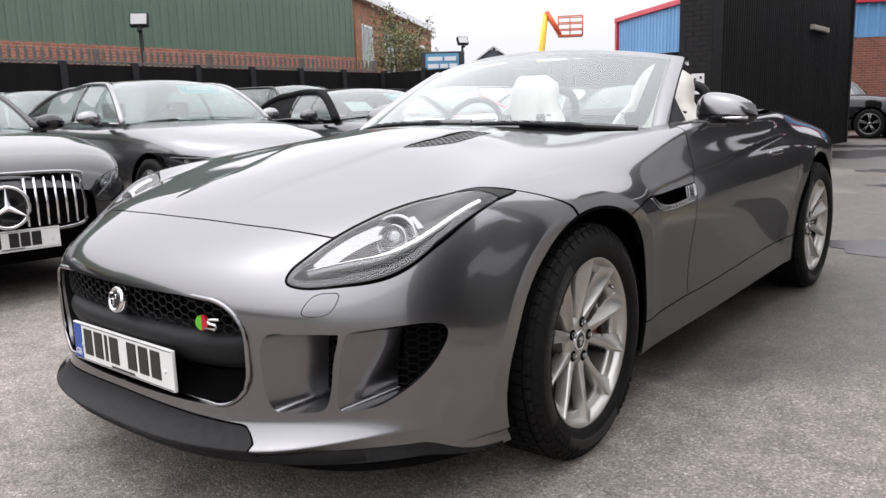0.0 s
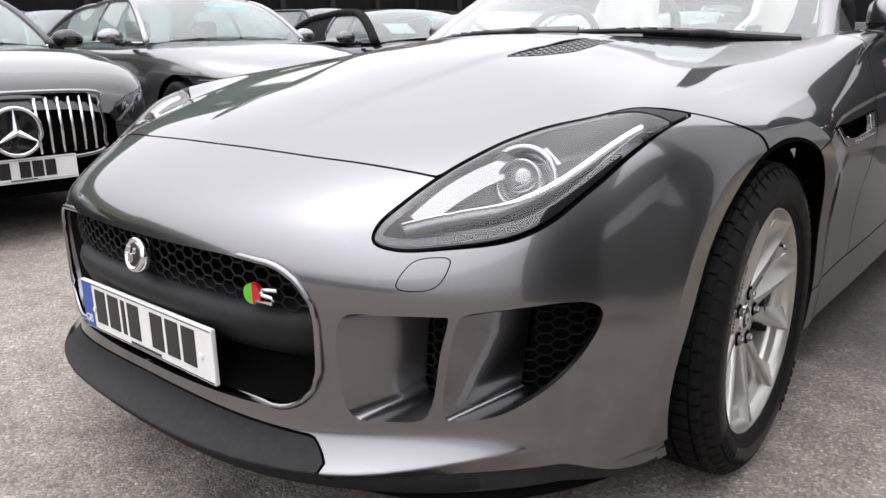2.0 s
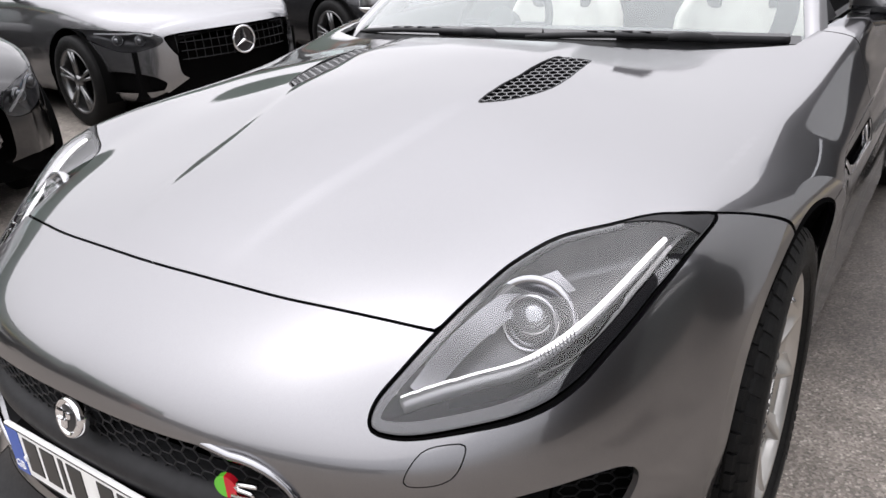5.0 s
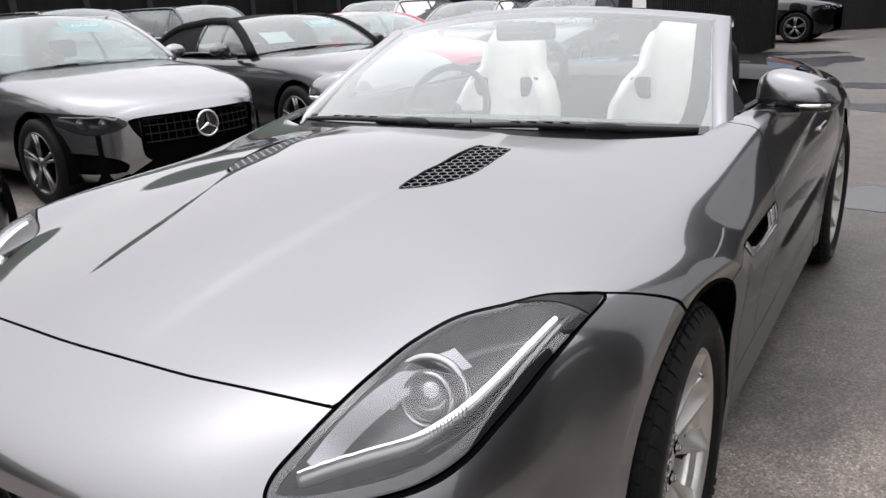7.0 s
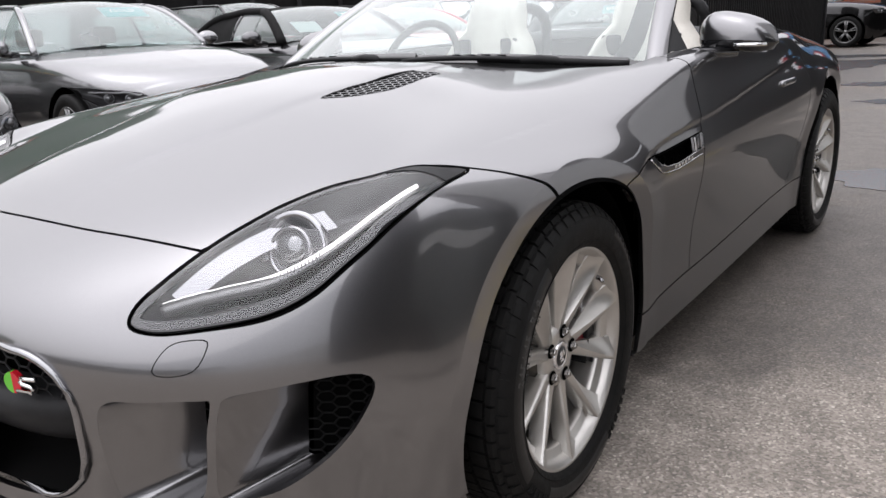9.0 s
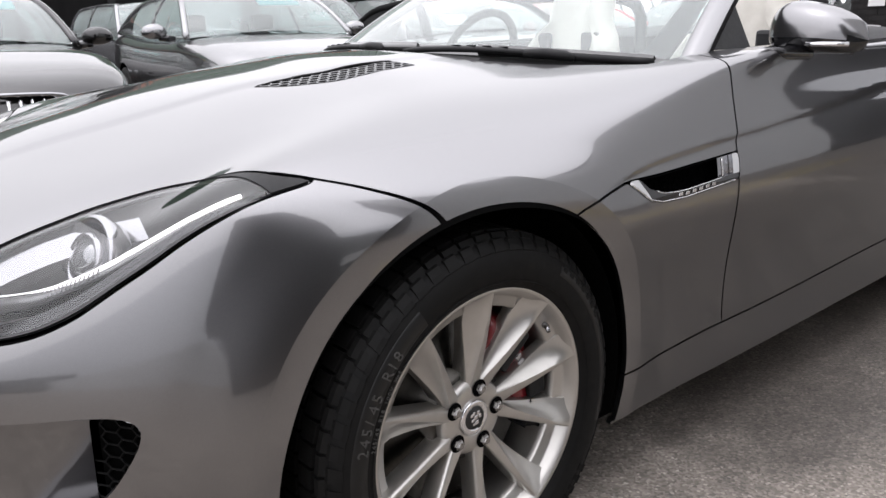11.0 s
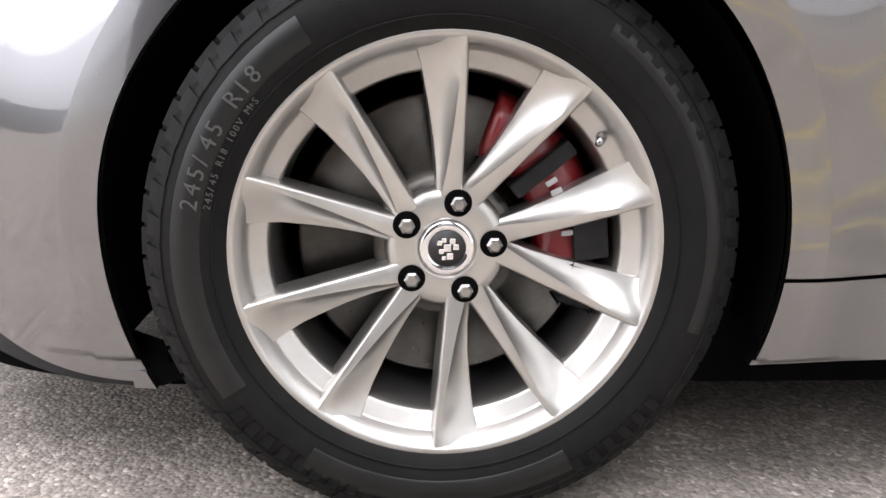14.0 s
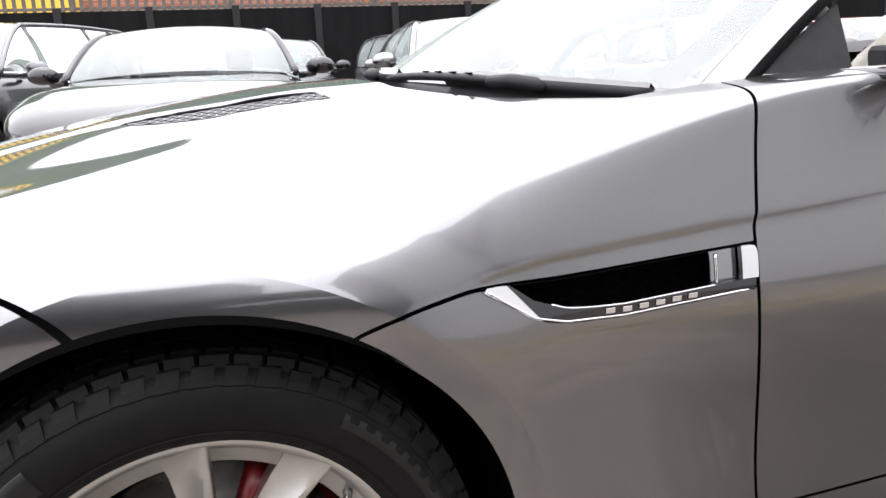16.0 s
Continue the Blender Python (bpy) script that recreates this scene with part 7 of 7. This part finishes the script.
def brickwork(name, c1, c2, mortar, scale=1.0, axis="x"):
    """Brick coursing for walls that stay far off."""
    m = material(name, c1, 0.85)
    co = add(m, "TexCoord")
    sep, comb = add(m, "SeparateXYZ"), add(m, "CombineXYZ")
    tie(m, co.outputs["Object"], sep.inputs[0])
    s_ = add(m, "Math")
    s_.operation = "ADD"
    tie(m, sep.outputs["X"], s_.inputs[0])
    tie(m, sep.outputs["Y"], s_.inputs[1])
    tie(m, s_.outputs[0], comb.inputs["X"])
    tie(m, sep.outputs["Z"], comb.inputs["Y"])
    t = add(m, "TexBrick")
    t.inputs["Scale"].default_value = 1.0
    t.inputs["Brick Width"].default_value, t.inputs["Row Height"].default_value, t.inputs["Mortar Size"].default_value = 0.225 * scale, 0.075 * scale, 0.010 * scale
    t.inputs["Color1"].default_value, t.inputs["Color2"].default_value, t.inputs["Mortar"].default_value = (*c1, 1), (*c2, 1), (*mortar, 1)
    tie(m, comb.outputs[0], t.inputs["Vector"])
    n = add(m, "TexNoise", Scale=3.0, Detail=5.0)
    tie(m, co.outputs["Object"], n.inputs["Vector"])
    mx = add(m, "Mix")
    mx.data_type, mx.blend_type = "RGBA", "MULTIPLY"
    mx.inputs["Factor"].default_value = 0.5
    tie(m, t.outputs["Color"], mx.inputs["A"])
    tie(m, n.outputs[0], mx.inputs["B"])
    tie(m, mx.outputs["Result"], bsdf(m).inputs["Base Color"])
    b = add(m, "Bump", Strength=0.5, Distance=0.01)
    tie(m, t.outputs["Fac"], b.inputs["Height"])
    b.invert = True
    tie(m, b.outputs[0], bsdf(m).inputs["Normal"])
    return m


RED_BRICK = brickwork("red_brick", (0.56, 0.175, 0.091), (0.378, 0.126, 0.077), (0.364, 0.322, 0.28))
ORANGE_BRICK = brickwork("orange_brick", (0.476, 0.196, 0.084), (0.364, 0.14, 0.07), (0.28, 0.21, 0.154))


def cladding(name, x0, y0, x1, y1, z0, z1, pitch, depth, mat, label, rib=0.45, cap=None, parent=None):
    """Profiled sheet wall: upright ribs of folded metal, with thickness."""
    L = math.hypot(x1 - x0, y1 - y0)
    n = int(L / pitch)
    prof = []
    for k in range(n):
        a = k * pitch
        prof += [(a, 0), (a + pitch * (1 - rib), 0), (a + pitch * (1 - rib * 0.8), -depth), (a + pitch * (1 - rib * 0.2), -depth)]
    prof += [(n * pitch, 0), (n * pitch, 0.08), (0, 0.08)]
    V = [(x, y, z) for z in (z0, z1) for x, y in prof]
    k = len(prof)
    Fc = [(i, (i + 1) % k, k + (i + 1) % k, k + i) for i in range(k)] + [tuple(range(k))[::-1], tuple(range(k, 2 * k))]
    ob = mesh_object(name, V, Fc, mat, None, "", False)
    ob.matrix_world = pose(x0, y0, 0, 0, 0, math.degrees(math.atan2(y1 - y0, x1 - x0)))
    return setting(ob, label)


GREEN_SHEET = varied(material("green_profiled_sheet", (0.1066, 0.1648, 0.1201), 0.5), (0.08719, 0.1395, 0.1008), (0.1279, 0.1899, 0.1395), 0.8, rough=(0.4, 0.6), stretch=(1, 1, 0.2))
BLUE_SHEET = varied(material("blue_profiled_sheet", (0.13, 0.312, 0.546), 0.5), (0.1105, 0.273, 0.494), (0.156, 0.351, 0.598), 0.7, stretch=(1, 1, 0.2))
RED_TRIM = varied(material("red_gutter_paint", (0.546, 0.039, 0.065), 0.45), (0.468, 0.0325, 0.052), (0.624, 0.052, 0.078), 2)
BLACK_SHEET = varied(material("black_profiled_sheet", (0.010, 0.010, 0.010), 0.55, spec=0.2), (0.006, 0.006, 0.006), (0.015, 0.014, 0.014), 2.5, rough=(0.4, 0.7), stretch=(1, 1, 0.15))
BLACK_BRICK = varied(material("black_painted_brick", (0.012, 0.012, 0.012), 0.6, spec=0.25), (0.008, 0.008, 0.008), (0.017, 0.016, 0.016), 20, bump=0.4, bump_scale=140)

cladding("wall_green", -17.2, -26.0, -17.2, 16.9, 2.85, 5.0, 0.26, 0.035, GREEN_SHEET, "green profiled sheet wall of a long shed")
setting(box("wall_brick_base", -17.35, -17.17, -26, 16.9, 0, 2.88, RED_BRICK), "red brick base of the green shed")
cladding("wall_green_end", -17.2, 16.9, -27, 16.9, 2.85, 5.0, 0.26, 0.035, GREEN_SHEET, "green sheet end wall of the shed")

brick_house = tagged(empty("brick_building", -18.2, 18.0, 0, math.degrees(math.atan2(29.8 - 18.0, -24.6 + 18.2))), "orange brick building with pale windows and a white roof edge", "building")
box("wall", 0, 13.4, 0, 6.0, 0, 5.0, ORANGE_BRICK, brick_house)
box("roof_edge", -0.2, 13.6, -0.25, 6.2, 5.0, 5.28, WHITE_PAINT, brick_house, "white roof edge", 0.02)
for k in range(4):
    wn_ = box("window", 0.7 + k * 3.2, 2.1 + k * 3.2, -0.04, 0.06, 2.6, 4.2, WHITE_PAINT, brick_house, "white framed window", 0.01)
    for a in (0.08, 0.74):
        box("pane", 0.7 + k * 3.2 + a, 0.7 + k * 3.2 + a + 0.58, -0.055, -0.03, 2.68, 4.12, SMOKED, wn_)

sign = tagged(empty("container_sign", -12.85, 16.1, 0, 38), "blue container end with plain white bars", "sign")
box("container", -0.55, 0.75, 0.0, 1.8, 0, 2.74, material("dark_container_steel", (0.03, 0.032, 0.034), 0.6), sign, bevel=0.03)
box("sign_panel", -0.40, 0.58, -0.02, 0.01, 2.17, 2.68, varied(material("pale_blue_sign", (0.10, 0.30, 0.48), 0.5), (0.09, 0.27, 0.44), (0.12, 0.33, 0.52), 3), sign, "pale blue sign panel")
for a, b, z in ((-0.33, 0.10, 1.93), (0.16, 0.50, 1.93), (-0.33, -0.02, 1.72), (0.03, 0.25, 1.72), (0.30, 0.52, 1.72)):
    box("sign_bar", a, b, -0.03, -0.015, z + 0.54, z + 0.66, WHITE_BAR, sign)


def floodlight(x, y, z, head_turn, tilt):
    f = tagged(empty("floodlight", x, y, 0, head_turn), "floodlight on a slim dark steel pole", "lamp", "floodlights")
    tube("pole", [(0, 0, 0), (0, 0, z - 0.05)], 0.045, POST, f, "", 10)
    m = pose(0, -0.02, z + 0.13, tilt, 0, 0)
    hd = part("lamp_head", add_box(bmesh.new(), -0.20, 0.20, -0.07, 0.07, -0.15, 0.15, 0.02, m), POST, f)
    part("lamp_glass", add_box(bmesh.new(), -0.17, 0.17, -0.078, -0.06, -0.12, 0.12, 0.004, m), material("dusty_lamp_glass", (0.45, 0.45, 0.44), 0.2), hd)
    part("bracket", add_box(bmesh.new(), -0.05, 0.05, -0.04, 0.04, -0.26, -0.12, 0.01, m), POST, hd)
    return f


floodlight(-14.4, 7.55, 3.05, 45, -18)
floodlight(-15.6, 20.8, 3.35, 60, -30)

# bare, half-leaved shrub by the yard corner
LEAF = varied(material("olive_leaves", (0.112, 0.128, 0.048), 0.6), (0.072, 0.096, 0.032), (0.192, 0.176, 0.072), 3)
BARK = varied(material("grey_bark", (0.10, 0.08, 0.065), 0.9), (0.07, 0.055, 0.045), (0.13, 0.11, 0.09), 12)
shrub = tagged(empty("shrub", -15.6, 17.6, 0), "straggly half-bare shrub with olive leaves", "shrub")
rnd = random.Random(7)
bm, tips = bmesh.new(), []
for k in range(11):
    a, lean = rnd.uniform(0, math.tau), rnd.uniform(0.15, 0.55)
    h = rnd.uniform(2.4, 4.0)
    pts = [(0.25 * math.cos(a), 0.25 * math.sin(a), 0)]
    for q in (0.35, 0.7, 1.0):
        pts.append((lean * h * q * math.cos(a) + rnd.uniform(-0.12, 0.12), lean * h * q * math.sin(a) + rnd.uniform(-0.12, 0.12), h * q))
    line = smooth_line(pts, 10)
    add_tube(bm, line, list(np.linspace(0.045, 0.012, 10)), 6)
    for j in range(4, 10):
        for _ in range(3):
            d = Vector((rnd.uniform(-1, 1), rnd.uniform(-1, 1), rnd.uniform(-0.2, 0.9))).normalized() * rnd.uniform(0.3, 0.8)
            p = Vector([float(c) for c in line[j]])
            add_tube(bm, [p, p + d * 0.6, p + d], [0.010, 0.007, 0.004], 4)
            tips += [p + d * q for q in (0.4, 0.6, 0.8, 1.0)]
part("stem", bm, BARK, shrub)
V, Fc = [], []
for p in tips:
    for _ in range(9):
        c = p + Vector((rnd.gauss(0, 0.10), rnd.gauss(0, 0.10), rnd.gauss(0, 0.10)))
        u = Vector((rnd.uniform(-1, 1), rnd.uniform(-1, 1), rnd.uniform(-1, 1))).normalized() * rnd.uniform(0.03, 0.055)
        w = u.orthogonal().normalized() * u.length * 0.55
        o = len(V)
        V += [c - u, c + w, c + u, c - w]
        Fc.append((o, o + 1, o + 2, o + 3))
tagged(mesh_object("leaves", V, Fc, LEAF, shrub, "", False), kind="stuff")

# far boom lift
lift = tagged(empty("boom_lift", -22.0, 37.0, 0, 30), "yellow and red boom lift with a basket, far off", "machine")
YEL = material("yellow_machine_paint", (0.845, 0.546, 0.052), 0.5)
ORA = material("orange_red_machine_paint", (0.55, 0.10, 0.03), 0.5)
box("chassis", -1.1, 1.1, -0.9, 0.9, 0.5, 1.5, ORA, lift, bevel=0.08)
for a in (-0.8, 0.8):
    for b in (-0.9, 0.9):
        w = revolve("wheel", [(0.2, -0.15), (0.45, -0.15), (0.5, 0), (0.45, 0.15), (0.2, 0.15)], RUBBER, lift, "", 20, "y")
        w.location = (a, b, 0.5)
tube("boom", [(-0.9, 0, 1.4), (-0.35, 0, 4.0), (-0.05, 0, 6.3)], [0.26, 0.20, 0.15], YEL, lift, "yellow boom", 8)
tube("upper_boom", [(-0.05, 0, 6.35), (0.45, 0, 5.6), (0.75, 0, 5.05)], [0.17, 0.15, 0.12], ORA, lift, "red upper boom", 8)
basket = box("basket", 0.65, 2.0, -0.4, 0.4, 4.95, 5.05, ORA, lift)
for z in (5.35, 5.70, 6.05):
    tube("basket_rail", [(0.65, -0.4, z), (2.0, -0.4, z), (2.0, 0.4, z), (0.65, 0.4, z)], 0.035, ORA, basket, "", 6, True)
for a, b in ((0.65, -0.4), (1.3, -0.4), (2.0, -0.4), (2.0, 0.4), (1.3, 0.4), (0.65, 0.4)):
    tube("basket_post", [(a, b, 5.0), (a, b, 6.08)], 0.03, ORA, basket, "", 6)

gable = tagged(empty("far_shed", -34.3, 49.0, 0, 35), "slate grey gable of a distant shed", "building")
V = [(-2.6, 0, 0), (2.6, 0, 0), (2.6, 0, 3.88), (0, 0, 5.68), (-2.6, 0, 3.88), (-2.6, 12, 0), (2.6, 12, 0), (2.6, 12, 3.88), (0, 12, 5.68), (-2.6, 12, 3.88)]
mesh_object("wall", V, [(0, 1, 2, 3, 4), (5, 9, 8, 7, 6), (0, 5, 6, 1), (1, 6, 7, 2), (0, 4, 9, 5)], varied(material("slate_cladding", (0.10, 0.11, 0.13), 0.7), (0.085, 0.095, 0.11), (0.12, 0.13, 0.15), 1), gable, "", False)
mesh_object("roof", [(-2.9, -0.3, 3.73), (0, -0.3, 5.80), (0, 12.3, 5.80), (-2.9, 12.3, 3.73), (2.9, -0.3, 3.73), (2.9, 12.3, 3.73), (-2.9, -0.3, 3.85), (0, -0.3, 5.94), (0, 12.3, 5.94), (-2.9, 12.3, 3.85), (2.9, -0.3, 3.85), (2.9, 12.3, 3.85)], [(0, 1, 2, 3), (1, 4, 5, 2), (6, 9, 8, 7), (7, 8, 11, 10), (0, 6, 7, 1), (1, 7, 10, 4)], WHITE_PAINT, gable, "", False)

# blue workshop with red gutters, in two blocks
blue = tagged(empty("blue_workshop", -16.0, 33.9, 0, math.degrees(math.atan2(27.2 - 33.9, -8.2 + 16.0))), "blue profiled workshop with red gutters and corner strips", "building")
w = cladding("sheet_wall", 0, 0, 10.5, 0, 1.6, 5.05, 0.33, 0.04, BLUE_SHEET, "")
w.parent, w.matrix_world = blue, blue.matrix_world
box("brick_base", 0, 10.5, -0.02, 0.3, 0, 1.62, RED_BRICK, blue)
box("back_block", 0.1, 10.4, 0.1, 8, 0, 4.9, BLUE_SHEET, blue)
box("gutter", -0.15, 10.6, -0.16, 0.2, 5.03, 5.25, RED_TRIM, blue, "red gutter", 0.02)
box("corner_strip", -0.12, 0.10, -0.14, 0.3, 0, 5.05, RED_TRIM, blue, "red corner strip", 0.01)
blue2 = tagged(empty("brick_workshop", -4.6, 25.5, 0, math.degrees(math.atan2(4.5, 7.5))), "red brick workshop with blue sheet above and a red gutter", "building")
w = cladding("sheet_wall", 0, 0, 12, 0, 2.95, 4.0, 0.33, 0.04, BLUE_SHEET, "")
w.parent, w.matrix_world = blue2, blue2.matrix_world
box("wall", 0, 2.55, 0.0, 0.3, 0, 2.95, brickwork("bright_red_brick", (0.36, 0.10, 0.055), (0.25, 0.07, 0.045), (0.25, 0.20, 0.16)), blue2)
box("wall", 2.55, 5.2, 0.0, 0.3, 0, 2.95, BLACK_SHEET, blue2, "black shutter")
box("door_post", 5.2, 5.32, -0.05, 0.3, 0, 2.95, WHITE_PAINT, blue2, "white door post")
box("inner_wall", 5.3, 12, 2.6, 2.8, 0, 2.95, BLACK_SHEET, blue2)
box("gutter", -0.1, 12.1, -0.16, 0.2, 4.0, 4.28, RED_TRIM, blue2, "red gutter", 0.02)
for k, (a, r, h) in enumerate(((5.9, 0.22, 1.1), (7.2, 0.34, 0.9), (8.0, 0.30, 1.3))):
    d_ = tagged(revolve("drum", [(0, 0), (r, 0), (r, h * 0.33), (r * 1.03, h * 0.34), (r, h * 0.36), (r, h), (0, h)], RED_TRIM if k != 1 else RUSTY, None, "", 24, "z"), "dull red steel drum standing in the workshop doorway", "drum", "drums in the doorway")
    d_.matrix_world = blue2.matrix_world @ pose(a, 1.2 + 0.3 * k, 0)

# dark workshop wall: profiled sheet behind a black painted brick pier
setting(box("wall_dark_core", -2.86, -2.50, 10.30, 18.75, 0, 5.0, BLACK_SHEET), "dark core of the workshop wall")
sheet = cladding("wall_dark_sheet", -2.44, 10.30, -2.44, 18.75, 0.0, 5.0, 0.115, 0.032, BLACK_SHEET, "black profiled sheet wall of the workshop")
setting(box("trim_dark_end", -2.62, -2.36, 18.75, 18.87, 0, 5.0, BLACK_SATIN), "black corner trim at the wall's end")
tubelight = tagged(empty("tube_light", -2.36, 15.1, 2.47, 0), "weathered tube light fixed to the dark wall", "lamp")
box("housing", -0.03, 0.05, 0.0, 1.25, -0.05, 0.05, varied(material("yellowed_plastic", (0.36, 0.33, 0.27), 0.5), (0.30, 0.27, 0.22), (0.40, 0.37, 0.31), 6), tubelight, "", 0.015)
box("tube_mount", -0.06, -0.02, 0.1, 1.15, -0.03, 0.03, POST, tubelight)
pier = setting(box("wall_brick_pier", -2.92, -2.41, 9.84, 10.28, 0, 5.0, BLACK_BRICK), "black painted brick pier")
poster = tagged(box("notice", -2.70, -2.50, 9.805, 9.812, 1.16, 1.47, PAPER), "white notice with dark spots on a black pier", "notice")
for a, b in ((-2.66, 1.37), (-2.57, 1.39)):
    box("notice_mark", a, a + 0.035, 9.800, 9.808, b, b + 0.035, INK, poster)

# yellow skip lorry body beyond the western fence
van = tagged(empty("yellow_lorry", -17.0, -6.2, 0, 0), "yellow lorry body showing over the fence", "lorry")
box("body", -1.0, 1.2, -3.0, 4.0, 0.9, 2.75, YEL, van, "", 0.12)
for y in (-2.2, 2.6):
    w = revolve("wheel", [(0.2, -0.15), (0.42, -0.15), (0.46, 0), (0.42, 0.15), (0.2, 0.15)], RUBBER, van, "", 20)
    w.location = (1.0, y, 0.46)

# unseen walls added to shape the light and reflections on the car
PLAIN = varied(material("dark_grey_render", (0.10, 0.11, 0.105), 0.8), (0.08, 0.087, 0.083), (0.12, 0.13, 0.125), 1.2)
FACADE = varied(material("grey_green_render", (0.58, 0.59, 0.59), 0.8), (0.54, 0.55, 0.55), (0.62, 0.63, 0.63), 1.2)
WHITE_WALL = varied(material("white_masonry_paint", (0.75, 0.75, 0.74), 0.7), (0.66, 0.66, 0.65), (0.80, 0.80, 0.79), 2.0)
setting(box("wall_east_low", 5.60, 5.85, -0.60, 1.50, 0, 3.0, PLAIN), "dark grey wall set back from the yard")
setting(box("wall_east_block", 5.40, 8.0, -2.90, -0.604, 0, 6.8, BLACK_SHEET), "dark tall block beside the yard")
# added white band and wall gap give bright streaks in the paint
setting(box("wall_band", 5.575, 5.597, -0.5, 1.3, 1.55, 1.90, WHITE_WALL), "white painted band on the wall")
setting(box("wall_far_low", 9.00, 9.25, -18.0, -1.30, 0, 1.2, FACADE), "low pale wall beyond the open part of the yard")
setting(box("wall_east", 3.62, 3.95, 1.504, 7.60, 0, 7.4, FACADE), "tall pale grey wall along the yard")
setting(box("wall_east_dark", 3.62, 3.95, 7.604, 25, 0, 2.60, BLACK_SHEET), "black wall further along the yard")
setting(box("wall_east_upper", 3.62, 3.95, 7.604, 25, 3.15, 7.4, BLACK_SHEET), "black wall above a long open gap")
for y in (7.8, 12.6, 17.4, 22.2):
    setting(box("wall_post", 3.64, 3.93, y, y + 0.25, 2.60, 3.15, BLACK_SHEET), "black post in the gap of the wall")
setting(box("wall_return", 3.96, 5.60, 1.504, 1.80, 0, 7.4, BLACK_SHEET), "black return of the tall wall")
setting(box("wall_south", -14, 12.0, -18.4, -18.0, 0, 1.9, PLAIN), "plain grey wall south of the yard")
setting(box("wall_north", 1.2, 3.6, 25.0, 25.4, 0, 7.0, BLACK_SHEET), "black sheet wall at the far end of the yard")

# bricks of the pier
brick_mesh = None
for zz in range(66):
    for xx in range(3):
        off = 0.0 if zz % 2 else -0.1125
        a, b = max(-2.92, -2.92 + off + xx * 0.2275), min(-2.41, -2.92 + off + xx * 0.2275 + 0.2175)
        if b - a < 0.05:
            continue
        q = box("brick", -0.5, 0.5, -0.006, 0.02, -0.0325, 0.0325, BLACK_BRICK, pier) if brick_mesh is None else new("brick", brick_mesh)
        brick_mesh = q.data
        q.parent = pier
        q.location, q.scale = ((a + b) / 2, 9.838, 0.04 + zz * 0.075), (b - a, 1, 1)
